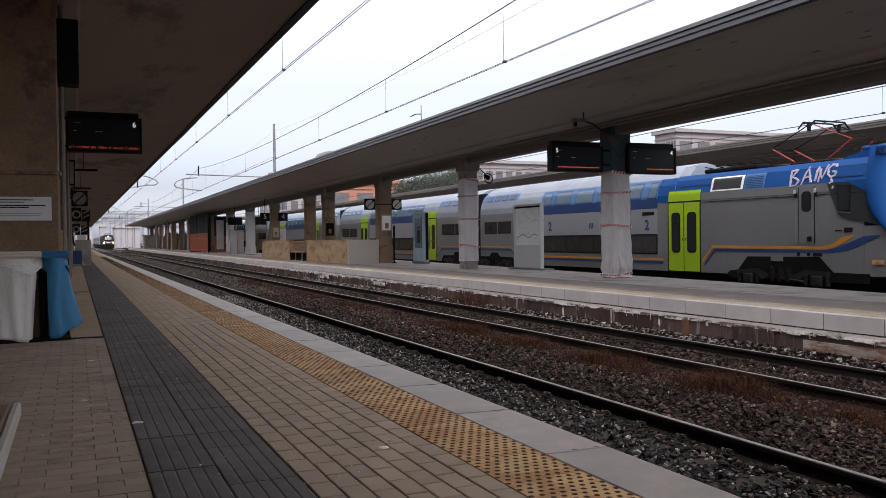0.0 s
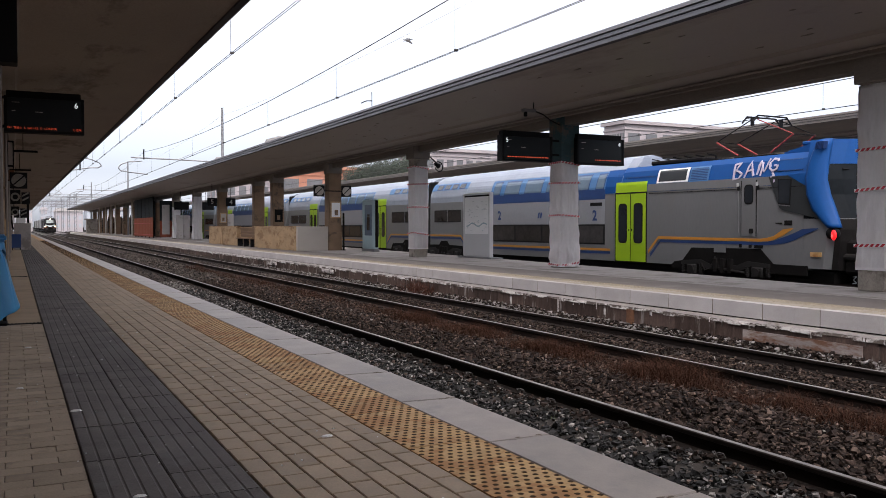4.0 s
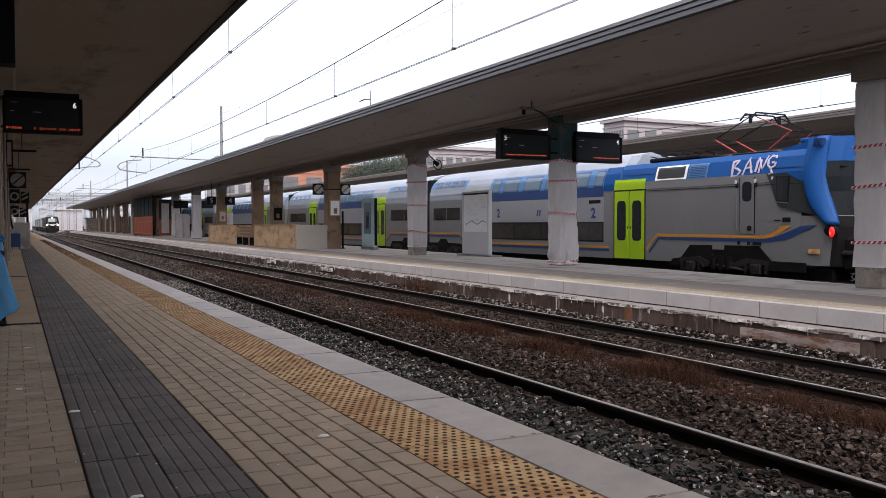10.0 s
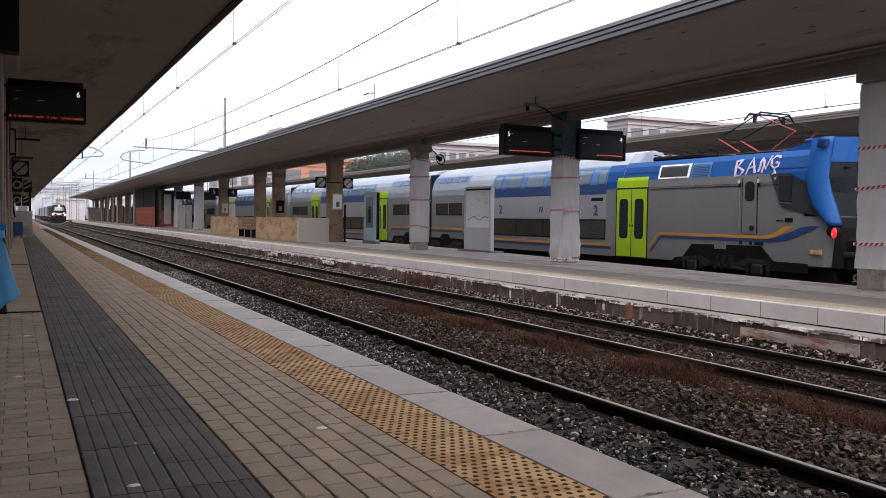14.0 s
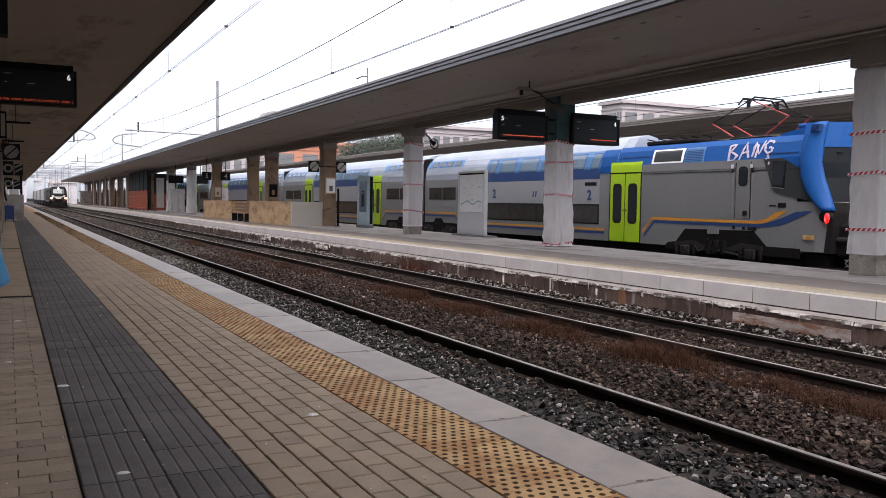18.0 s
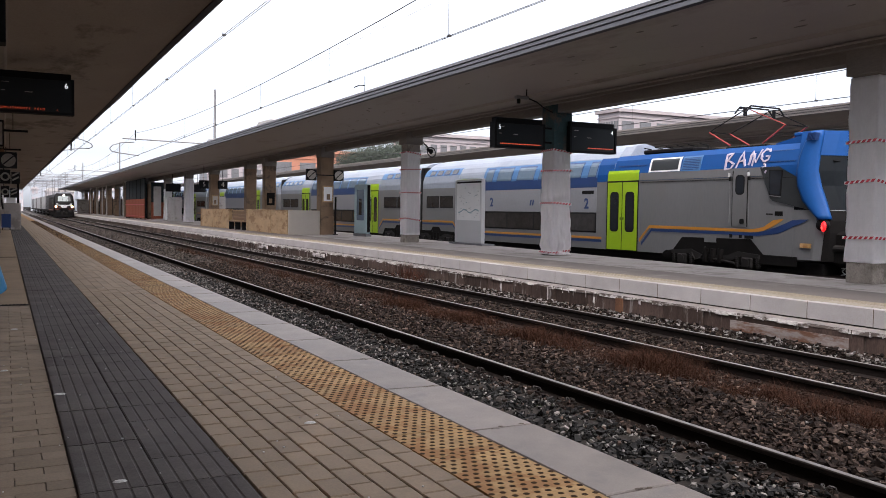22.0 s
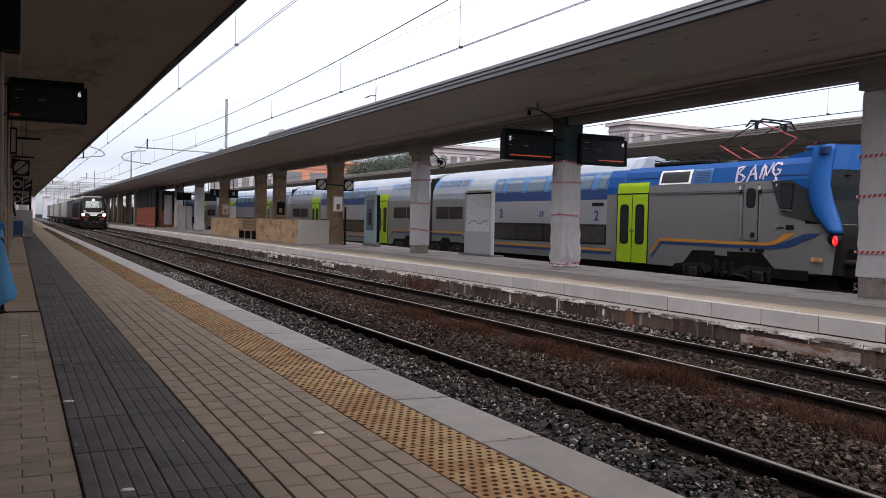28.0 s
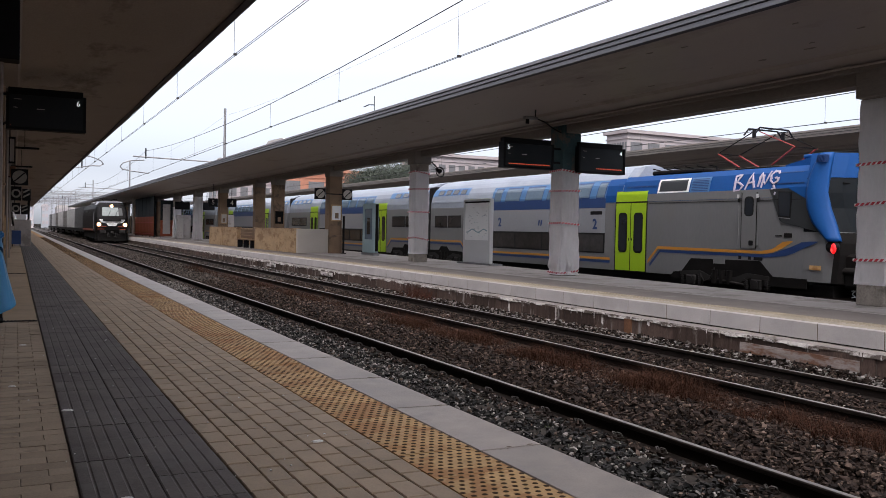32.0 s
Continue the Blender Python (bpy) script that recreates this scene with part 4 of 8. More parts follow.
d5 = display("platform_display", 11.8, 13.42, 19.9, 2.97, 3.79, "5", True, "black hanging departure display showing platform 5")
d4 = display("platform_display", 14.27, 15.92, 19.9, 2.95, 3.82, "4", False, "black hanging departure display showing platform 4")
for d, a, b, z in ((d5, 11.98, 13.3, 3.07), (d4, 14.9, 15.8, 3.07)):
    rng = np.random.default_rng(3)
    x = a
    while x < b:
        w = rng.uniform(0.03, 0.1)
        bm = B()
        box(bm, x, min(x + w, b), 19.9 - 0.012, 19.9 - 0.005, z, z + 0.026)
        part("text_bar", bm, M_LED, d, "amber text too small to read")
        x += w + 0.02
d6 = display("platform_display", -0.17, 1.41, 20.5, 3.2, 4.1, "6", False, "black hanging departure display showing platform 6")
for zz in (3.2, 3.6):
    display_arm(d5, (13.3, 20.1, zz), (AX - 0.2, 20.2, zz))
    display_arm(d4, (14.35, 20.1, zz), (AX + 0.1, 20.2, zz))
display_arm(d6, (-0.1, 20.7, 3.95), (-0.3, 22.05, 4.15))
display_arm(d6, (-0.1, 20.7, 3.4), (-0.3, 22.05, 3.4))
MESSAGE = "RTE ESTERNE DEI TRENI E SALIRE O SCENDERE QUANDO NON SONO COMPLETAMENTE FERMI."
PITCH = 1.42 / 38
GLYPHS = {}
for k, ch in enumerate(MESSAGE):
    if ch == " ":
        continue
    o = lettering("letter", ch, 0.062, facing_south(0, 0, 0), M_LED, d6) if ch not in GLYPHS else new("letter", GLYPHS[ch])
    o.parent = d6
    GLYPHS[ch] = o.data
    TICKER.append((o, k))

for x0, x1, y, lab in ((-0.11, 0.41, 31.9, "near"), (13.0, 13.53, 39.7, "far"), (14.42, 14.92, 39.7, "far")):
    z0 = 2.45 if lab == "near" else 2.64
    s = thing("round_dial_sign", ((x0 + x1) / 2, y, z0), "black square sign with a white disc and a slanted bar", "sign", "disc signs")
    bm = B()
    box(bm, x0, x1, y, y + 0.12, z0, z0 + 0.54, 0.01)
    part("backplate", bm, M_BLACK, s)
    cx, cz = (x0 + x1) / 2, z0 + 0.27
    bm = B()
    rod(bm, (cx, y - 0.008, cz), (cx, y, cz), 0.22, 24)
    part("disc", bm, M_DULL if lab == "near" else M_PALEWALL, s, "pale disc")
    bm = B()
    prism(bm, [(cx - 0.17, cz - 0.13), (cx - 0.14, cz - 0.16), (cx + 0.17, cz + 0.13), (cx + 0.14, cz + 0.16)], y - 0.014, y - 0.009)
    part("slanted_bar", bm, M_BLACK, s, "dark slanted bar")
    bm = B()
    if lab == "near":
        box(bm, x0 - 0.12, x0 + 0.05, y + 0.1, y + 0.16, z0 + 0.25, z0 + 0.3)
    else:
        box(bm, min(x0, AX), max(x1, AX), y + 0.04, y + 0.08, z0 + 0.25, z0 + 0.3)
    part("bracket", bm, M_BLACK, s)
for x0, y, z0, digit in ((12.95, 64.9, 2.7, "5"), (14.35, 64.9, 2.7, "4")):
    s = thing("platform_number_sign", (x0 + 0.35, y, z0), "black square sign with a pale platform number", "sign", "platform number signs")
    bm = B()
    box(bm, x0, x0 + 0.7, y, y + 0.15, z0, z0 + 0.62, 0.01)
    part("panel", bm, M_BLACK, s)
    lettering("digit", digit, 0.5, facing_south(x0 + 0.35, y - 0.006, z0 + 0.31), M_PALEWALL, s, "pale number")
    bm = B()
    rod(bm, (x0 + 0.35, y + 0.07, z0 + 0.62), (x0 + 0.35, y + 0.07, 4.5), 0.025, 6)
    part("hanger", bm, M_BLACK, s)

for y, z0, x1 in ((42.0, 2.17, 0.64), (52.0, 1.65, 0.68)):
    s = thing("ring_sign", (0.0, y, z0), "dark double sign with a pale ring and a hatched panel", "sign", "ring signs")
    bm = B()
    box(bm, -0.14, 0.27, y, y + 0.1, z0, z0 + 0.62, 0.01)
    part("ring_panel", bm, M_BLACK, s)
    bm = B()
    cx, cz = 0.06, z0 + 0.31
    n_ = 20
    rings = [[bm.verts.new((cx + r * math.cos(a), yy, cz + r * math.sin(a))) for a in np.linspace(0, 2 * math.pi, n_ + 1)[:-1]] for r, yy in ((0.19, y - 0.006), (0.11, y - 0.006), (0.11, y + 0.0), (0.19, y + 0.0))]
    for k in range(4):
        for m in range(n_):
            bm.faces.new((rings[k][m], rings[k][(m + 1) % n_], rings[(k + 1) % 4][(m + 1) % n_], rings[(k + 1) % 4][m]))
    part("ring", bm, M_DULL, s, "dull pale ring")
    bm = B()
    box(bm, 0.3, x1, y + 0.02, y + 0.1, z0, z0 + 0.52, 0.01)
    part("hatched_panel", bm, M_BLACK, s)
    for k in range(2):
        bm = B()
        a = z0 + 0.12 + 0.2 * k
        prism(bm, [(0.34, a), (x1 - 0.05, a + 0.14), (x1 - 0.05, a + 0.22), (0.34, a + 0.08)], y + 0.01, y + 0.019)
        part("hatch", bm, M_DULL, s)
    bm = B()
    rod(bm, (0.0, y + 0.06, z0 + 0.62), (0.0, y + 0.06, 4.4), 0.02, 6)
    part("hanger", bm, M_BLACK, s)
bm = B()
box(bm, -0.15, 0.03, 31.95, 32.03, 2.7, 3.07, 0.01)
tagged(part("red_plate", bm, M_RUSTSTAIN), "dull red plate beside the disc sign", "sign")
bm = B()
box(bm, 0.64, 0.76, 53.0, 53.1, 0, 2.6, 0.01)
tagged(part("dark_post", bm, M_UNDER), "slim dark post by the pier", "post")
bm = B()
box(bm, 0.1, 0.62, 56.0, 56.1, 0.0, 2.0, 0.01)
tagged(part("white_board", bm, M_WHITE), "small white board behind the pier", "board")

# ---- things beside the paved platform ----
n = thing("notice_board", (-0.55, 11.98, 1.45), "white printed notice on the brown column", "notice")
bm = B()
box(bm, -1.02, -0.29, 11.978, 12.0, 1.47, 1.77, 0.003)
part("sheet", bm, M_WHITE, n)
for k, (z, x1, mat) in enumerate(((1.725, -0.5, M_UNDER), (1.695, -0.6, M_RUSTPATCH), (1.655, -0.36, M_UNDER), (1.63, -0.55, M_UNDER), (1.555, -0.4, M_CONCRETE), (1.525, -0.42, M_CONCRETE))):
    bm = B()
    box(bm, -0.99, x1, 11.973, 11.977, z, z + 0.012)
    part("text_bar", bm, mat, n, "line of print too small to read")
s = thing("black_side_panel", (-0.06, 12.3, 3.25), "black box hung high beside the brown column", "speaker box")
bm = B()
box(bm, -0.198, 0.06, 12.15, 12.5, 3.26, 4.1, 0.01)
part("case", bm, M_BLACK, s)
for zz in (3.3, 4.05):
    bm = B()
    box(bm, -0.2, -0.12, 12.28, 12.36, zz, zz + 0.02)
    part("bracket", bm, M_STEEL, s)
s = thing("framed_hanging_sign", (-0.08, 32.1, 3.2), "dark framed sign hung from the column", "sign")
bm = B()
for a, b, c_, e in ((-0.2, 0.02, 3.18, 3.24), (-0.2, 0.02, 4.0, 4.06), (-0.02, 0.02, 3.24, 4.0), (-0.2, -0.15, 3.24, 4.0)):
    box(bm, a, b, 32.1, 32.22, c_, e)
part("frame", bm, M_BLACK, s)
bm = B()
box(bm, -0.15, -0.02, 32.13, 32.19, 3.24, 4.0)
part("panel", bm, M_CONCRETE, s)
for k, (x0, y0, z0) in enumerate(((0.3, 32.3, 3.7), (0.25, 42.2, 3.65), (0.1, 52.2, 3.8))):
    bm = B()
    box(bm, x0 - 0.3 if k == 2 else x0 - 0.45, x0 + 0.45, y0, y0 + 0.12, z0, z0 + 0.07, 0.01)
    rod(bm, (x0, y0 + 0.06, z0), (x0, y0 + 0.06, 4.45), 0.012, 5)
    tagged(part("bracket_arm", bm, M_BLACK), "dark bracket arm on the column", "bracket", "bracket arms")


def bin_stand(x, y, lid_mat, bag_mat, label, wide, seed, flare):
    t = thing("bag_bin", (x, y, 0), label, "waste bin", "bag bins by the column")
    lid = B()
    prism_x(lid, [(y - 0.2, 1.0), (y + 0.2, 1.0), (y + 0.2, 1.05), (y + 0.16, 1.085), (y - 0.16, 1.085), (y - 0.2, 1.05)], x - wide, x + wide)
    bmesh.ops.bevel(lid, geom=lid.edges[:], offset=0.018, segments=2, affect="EDGES")
    part("lid", lid, lid_mat, t, "", smooth=False)
    for sx in (-1, 1):
        bm = B()
        box(bm, x + sx * (wide - 0.03) - 0.02, x + sx * (wide - 0.03) + 0.02, y + 0.14, y + 0.19, 0, 1.0)
        part("post", bm, M_UNDER, t)
    bm = B()
    box(bm, x - wide, x + wide, y - 0.18, y + 0.2, 0.0, 0.03, 0.005)
    part("base", bm, M_UNDER, t, "dark steel base")
    bm = B()
    rows, sides, ring = 22, 36, []
    for r in range(rows + 1):
        u = r / rows
        z = 1.0 - 0.96 * u
        cur = []
        for s_ in range(sides):
            a = 6.28318 * s_ / sides
            ca, sa = math.cos(a), math.sin(a)
            sq = 1 / max(abs(ca), abs(sa)) ** 0.65
            nn = noise.noise((ca * 2 + seed, sa * 2, u * 1.4)) * 0.6 + 0.4 * noise.noise((ca * 7 + seed, sa * 7, u * 1.0))
            w = (wide - 0.05) * (0.98 + flare * u * (1 if ca > 0 else 0.25)) * (1 - 0.22 * math.exp(-((u - 0.11) / 0.05) ** 2))
            cur.append(bm.verts.new((x + flare * 0.045 * u + ca * sq * w * (1 + 0.1 * nn), y - 0.02 + sa * sq * 0.16 * (1 + 0.35 * nn * (0.3 + u)), z + 0.05 * noise.noise((ca + seed, sa, 5)) * u + (0.16 * max(0, ca) * u * u * flare))))
        ring.append(cur)
    for a, b in zip(ring, ring[1:]):
        for s_ in range(sides):
            bm.faces.new((a[s_], a[(s_ + 1) % sides], b[(s_ + 1) % sides], b[s_]))
    bm.faces.new(ring[-1])
    part("bag", bm, bag_mat, t, "", smooth=True)
    bm = B()
    for s_ in range(24):
        a = 6.28318 * s_ / 24
        a2 = 6.28318 * (s_ + 1) / 24
        f = lambda q, o: (x + math.cos(q) * (wide + o) * (1 + 0.05 * math.sin(q * 5 + seed)), y - 0.02 + math.sin(q) * (0.2 + o))
        zl = 0.86 + 0.05 * math.sin(a * 3 + seed), 0.86 + 0.05 * math.sin(a2 * 3 + seed)
        p, q = f(a, 0.0), f(a2, 0.0)
        p2, q2 = f(a, -0.02), f(a2, -0.02)
        bm.faces.new([bm.verts.new(v) for v in ((*p, zl[0]), (*q, zl[1]), (*q2, 1.0), (*p2, 1.0))])
    bmesh.ops.remove_doubles(bm, verts=bm.verts[:], dist=0.001)
    part("bag_rim", bm, bag_mat, t, "bag rim folded over the ring", smooth=True)


bin_stand(-0.68, 11.45, M_CREAM, M_WHITEBAG, "cream-lidded bin holder with a pale plastic bag", 0.29, 1.3, -0.25)
bin_stand(-0.245, 11.5, M_BLUELID, M_BLUEBAG, "blue-lidded bin holder with a loose blue plastic bag", 0.155, 4.1, 1.25)
bm = B()
box(bm, -0.64, -0.12, 11.72, 11.75, 0.0, 1.0, 0.005)
tagged(part("back_panel", bm, M_COLUMN_NEAR), "brown steel panel behind the bins", "panel")
bm = B()
box(bm, -0.3, 0.28, 11.42, 11.54, -0.028, 0.003)
for k in range(14):
    box(bm, -0.29 + 0.04 * k, -0.27 + 0.04 * k, 11.43, 11.53, 0.003, 0.01)
tagged(part("drain_grating", bm, M_UNDER), "dark steel drain grating across the paving", "drain")
bm = B()
box(bm, -0.16, 0.26, 22.24, 22.36, -0.028, 0.006)
tagged(part("drain_grating", bm, M_UNDER), "dark steel drain slot in the paving slabs", "drain")
bn = thing("concrete_bench", (-0.75, 3.4, 0), "low brown seat with a worn white edge", "bench")
bm = B()
box(bm, -1.3, -0.3, 2.2, 4.35, 0.38, 0.45, 0.012)
part("seat", bm, M_WOOD, bn)
bm = B()
box(bm, -0.3, -0.262, 2.2, 4.38, 0.385, 0.452, 0.01)
part("edge_trim", bm, M_PALEWALL, bn, "worn white edge")
for y in (2.6, 3.9):
    bm = B()
    box(bm, -1.2, -0.5, y - 0.1, y + 0.1, 0, 0.38, 0.01)
    part("support", bm, M_CONCRETE, bn)
for x0, x1, y0, h, mat, nm, lab in ((-0.53, -0.18, 45.0, 1.24, M_STEEL, "grey_cabinet", "grey steel cabinet by the column"), (-0.01, 0.76, 48.2, 1.31, M_PLATFORM, "low_pier", "pale plastered low pier")):
    c = thing(nm, ((x0 + x1) / 2, y0, 0), lab, "cabinet" if "cab" in nm else "pier")
    bm = B()
    box(bm, x0, x1, y0, y0 + 0.6, 0, h, 0.015)
    part("body", bm, mat, c)
    bm = B()
    box(bm, x0 - 0.02, x1 + 0.02, y0 - 0.02, y0 + 0.62, h, h + 0.04, 0.01)
    part("cap", bm, mat, c)
c = thing("blue_box", (0.1, 47.6, 0), "dark blue box standing on short legs", "box")
bm = B()
box(bm, -0.12, 0.3, 47.4, 47.8, 0.12, 0.8, 0.015)
part("body", bm, M_NAVY, c)
for x in (-0.08, 0.26):
    for y in (47.44, 47.76):
        bm = B()
        rod(bm, (x, y, 0), (x, y, 0.2), 0.02, 6)
        part("leg", bm, M_BLACK, c)
for k in range(3):
    bm = B()
    prism(bm, [(-0.2 + 0.12 * k, 1.02), (-0.12 + 0.12 * k, 1.02), (-0.26 + 0.12 * k, 1.75), (-0.34 + 0.12 * k, 1.75)], 49.0, 49.03)
    tagged(part("hazard_board", bm, M_TAPE_W if k % 2 == 0 else M_UNDER), "slanted striped hazard board", "sign", "hazard boards")

# ---- things on the island platform ----
k = thing("information_kiosk", (15.55, 27.6, 0), "pale grey standing information case with a white map", "information board")
bm = B()
box(bm, 15.37, 15.53, 26.78, 28.82, 0.06, 2.43, 0.02)
part("case", bm, M_CASE, k, "grey metal case")
bm = B()
box(bm, 15.2, 15.72, 26.4, 28.95, 0.0, 0.06)
part("base", bm, M_STEEL, k)
bm = B()
box(bm, 15.352, 15.37, 26.84, 28.62, 0.9, 2.28)
part("map_sheet", bm, M_WHITE, k, "pale printed map")
rv = B()
for i in range(14):
    y = 26.95 + 0.11 * i
    z = 1.22 + 0.06 * math.sin(i * 0.8)
    prism_x(rv, [(y, z), (y + 0.12, 1.22 + 0.06 * math.sin((i + 1) * 0.8)), (y + 0.12, 1.27 + 0.06 * math.sin((i + 1) * 0.8)), (y, z + 0.05)], 15.349, 15.352)
part("map_river", rv, M_GREYBLUE, k, "grey-blue line on the map")
for a, b, c_, e in ((26.8, 28.66, 2.28, 2.34), (26.8, 28.66, 0.88, 0.9), (26.8, 26.84, 0.9, 2.28), (28.62, 28.66, 0.9, 2.28)):
    bm = B()
    box(bm, 15.345, 15.37, a, b, c_, e)
    part("map_frame", bm, M_UNDER if e > 2.3 else M_CASE, k)
rng = np.random.default_rng(12)
for _ in range(40):
    y, z = rng.uniform(26.95, 28.4), rng.uniform(1.0, 2.15)
    bm = B()
    box(bm, 15.347, 15.3515, y, y + rng.uniform(0.03, 0.13), z, z + rng.uniform(0.01, 0.035))
    part("map_mark", bm, M_CASE if rng.random() < 0.75 else M_GREYBLUE, k)
k = thing("teal_cabinet", (15.3, 37.6, 0), "tall pale teal ticket machine cabinet", "ticket machine")
bm = B()
box(bm, 15.0, 15.2, 36.87, 38.45, 0.12, 2.45, 0.03)
part("body", bm, M_GREYBLUE, k)
bm = B()
box(bm, 14.97, 15.23, 36.84, 38.48, 0, 0.12)
part("plinth", bm, M_STEEL, k)
bm = B()
box(bm, 14.985, 15.0, 37.2, 38.1, 0.75, 2.2, 0.01)
part("panel", bm, M_GLASS_BLUE, k, "bluish front panel")
bm = B()
box(bm, 15.03, 15.17, 36.855, 36.87, 0.2, 2.4)
part("side_door", bm, M_UNDER, k, "dark side panel")
bm = B()
box(bm, 14.978, 15.0, 37.45, 37.8, 1.0, 1.75)
part("screen", bm, M_GLASS, k)

st = thing("stair_parapet", (12.6, 48, 0), "beige stone parapet round the underpass stairs", "parapet")
for x0, x1, y0, y1, mat, nm in ((12.2, 12.4, 46.9, 59.0, None, ""), (12.2, 13.77, 39.85, 40.05, M_PALEWALL, "end_wall")):
    if mat:
        bm = B()
        box(bm, x0, x1, y0, y1, 0, 1.18, 0.01)
        part(nm, bm, mat, st)
bm = B()
box(bm, 12.2, 12.4, 40.07, 48.0, 0.0, 1.15, 0.008)
part("side_wall", bm, M_TRAVERTINE, st, "beige travertine wall")
bm = B()
box(bm, 12.2, 12.4, 52.2, 60.6, 0.0, 1.15, 0.008)
part("side_wall", bm, M_TRAVERTINE, st, "beige travertine wall")
for y0, y1 in ((40.06, 48.05), (52.15, 60.65)):
    bm = B()
    box(bm, 12.17, 12.43, y0, y1, 1.15, 1.2, 0.01)
    part("coping", bm, M_TRAVERTINE, st, "beige stone coping")
for y in (40.07, 43.0, 47.7, 52.2, 56.4, 60.3):
    bm = B()
    box(bm, 12.178, 12.2, y, y + 0.28, 0, 1.15)
    part("pilaster", bm, M_TRAVERTINE, st, "paler stone pilaster")
bm = B()
box(bm, 14.4, 14.6, 40.62, 60.6, 0, 1.15, 0.008)
part("side_wall", bm, M_TRAVERTINE, st)
sb = thing("wooden_bench", (12.3, 49.5, 0), "brown wooden bench between the parapets", "bench")
for z, h in ((0.45, 0.05), (0.56, 0.16), (0.74, 0.16), (0.92, 0.16)):
    bm = B()
    box(bm, 12.35 if z > 0.5 else 12.0, 12.42 if z > 0.5 else 12.42, 48.1, 51.9, z, z + h, 0.01)
    part("board", bm, M_WOOD, sb)
for y in (48.4, 50.0, 51.5):
    bm = B()
    box(bm, 12.05, 12.35, y - 0.05, y + 0.05, 0, 0.45)
    part("leg", bm, M_BLACK, sb)
for y in (40.1, 50.3, 65.4):
    p = thing("framed_poster", (AX, y - 0.35, 1.6), "pale framed timetable on the column", "poster", "column posters")
    big, up = (0.06, 0.14) if y == 40.1 else (0.0, 0.0)
    bm = B()
    box(bm, AX - 0.24 - big, AX + 0.24, y - 0.37, y - 0.327, 1.45 + up, 2.2 + up + big)
    part("frame", bm, M_UNDER if y == 50.3 else M_TRAVERTINE, p)
    bm = B()
    box(bm, AX - 0.19 - big, AX + 0.19, y - 0.376, y - 0.371, 1.51 + up, 2.14 + up + big)
    part("sheet", bm, M_UNDER if y == 50.3 else M_WHITE if big else M_PALEWALL, p)
    bm = B()
    box(bm, AX - 0.1, AX + 0.08, y - 0.381, y - 0.377, 1.58 + up, 1.85 + up)
    part("print", bm, M_COLUMN, p)

bm = B()
box(bm, AX + 0.29, AX + 0.37, 39.6, 39.68, 0, 1.85, 0.01)
box(bm, AX + 0.23, AX + 0.43, 39.55, 39.73, 0, 0.04)
tagged(part("slim_dark_post", bm, M_UNDER), "slim dark steel post beside the brown column", "post")
# building work: netting round the columns, closed fence, pale panels
w = thing("work_enclosure", (13.4, 98, 0), "scaffold enclosure with dark shade net and orange barrier net", "enclosure")
bm = B()
box(bm, 12.6, 12.66, 90.2, 105.0, 1.95, 4.2)
part("shade_net", bm, M_DARKNET, w, "dark green-grey shade net")
bm = B()
n_y = 60
pr = [(12.55 + 0.03 * math.sin(i * 1.3), 90.0 + 15 * i / n_y) for i in range(n_y + 1)]
for (xa, ya), (xb, yb) in zip(pr, pr[1:]):
    bm.faces.new([bm.verts.new(p) for p in ((xa, ya, 0.12), (xb, yb, 0.12), (xb, yb, 2.1), (xa, ya, 2.1))])
bmesh.ops.remove_doubles(bm, verts=bm.verts[:], dist=0.001)
bmesh.ops.solidify(bm, geom=bm.faces[:], thickness=0.02)
part("barrier_net", bm, M_ORANGE_NET, w, "orange plastic barrier net")
for z in (0.3, 1.5):
    bm = B()
    box(bm, 12.49, 12.52, 90.0, 105.0, z, z + 0.05)
    part("net_edge", bm, M_TAPE_R, w)
for y in np.arange(90.2, 105.1, 2.96):
    bm = B()
    rod(bm, (12.62, y, 0), (12.62, y, 4.2), 0.05, 6)
    part("scaffold_tube", bm, M_UNDER, w)
bm = B()
box(bm, 12.66, 15.6, 104.9, 105.0, 0, 4.2)
part("end_net", bm, M_DARKNET, w)
w = thing("work_enclosure", (13.8, 87.5, 0), "dark hoarding with an orange net by the wrapped columns", "enclosure")
bm = B()
box(bm, 12.8, 14.9, 87.3, 87.4, 1.7, 3.7)
part("hoarding", bm, M_DARKNET, w)
bm = B()
box(bm, 12.8, 14.9, 87.25, 87.29, 0.15, 1.75)
part("barrier_net", bm, M_ORANGE_NET, w, "orange plastic barrier net")
bm = B()
box(bm, 13.0, 13.7, 87.1, 87.2, 0.4, 3.3, 0.01)
part("panel", bm, M_CONCRETE, w, "pale leaning panel")
for x in (12.85, 14.85):
    bm = B()
    rod(bm, (x, 87.35, 0), (x, 87.35, 3.7), 0.04, 6)
    part("post", bm, M_STEEL, w)
for x, y in ((13.2, 80.2), (13.9, 80.6), (15.0, 70.2), (15.6, 70.6)):
    bm = B()
    box(bm, x, x + 0.6, y, y + 0.3, 0, 2.2, 0.02)
    tagged(part("tall_cabinet", bm, M_CONCRETE), "tall pale grey cabinet", "cabinet", "tall grey cabinets")
for x, y in ((13.0, 80.0), (15.2, 79.8)):
    s = thing("hanging_sign_box", (x, y, 2.6), "dark hanging sign box", "sign", "hanging sign boxes")
    bm = B()
    box(bm, x, x + 1.3, y, y + 0.2, 2.7, 3.4, 0.01)
    part("case", bm, M_BLACK, s)
    bm = B()
    rod(bm, (x + 0.6, y + 0.1, 3.4), (x + 0.6, y + 0.1, 4.5), 0.03, 6)
    part("hanger", bm, M_BLACK, s)
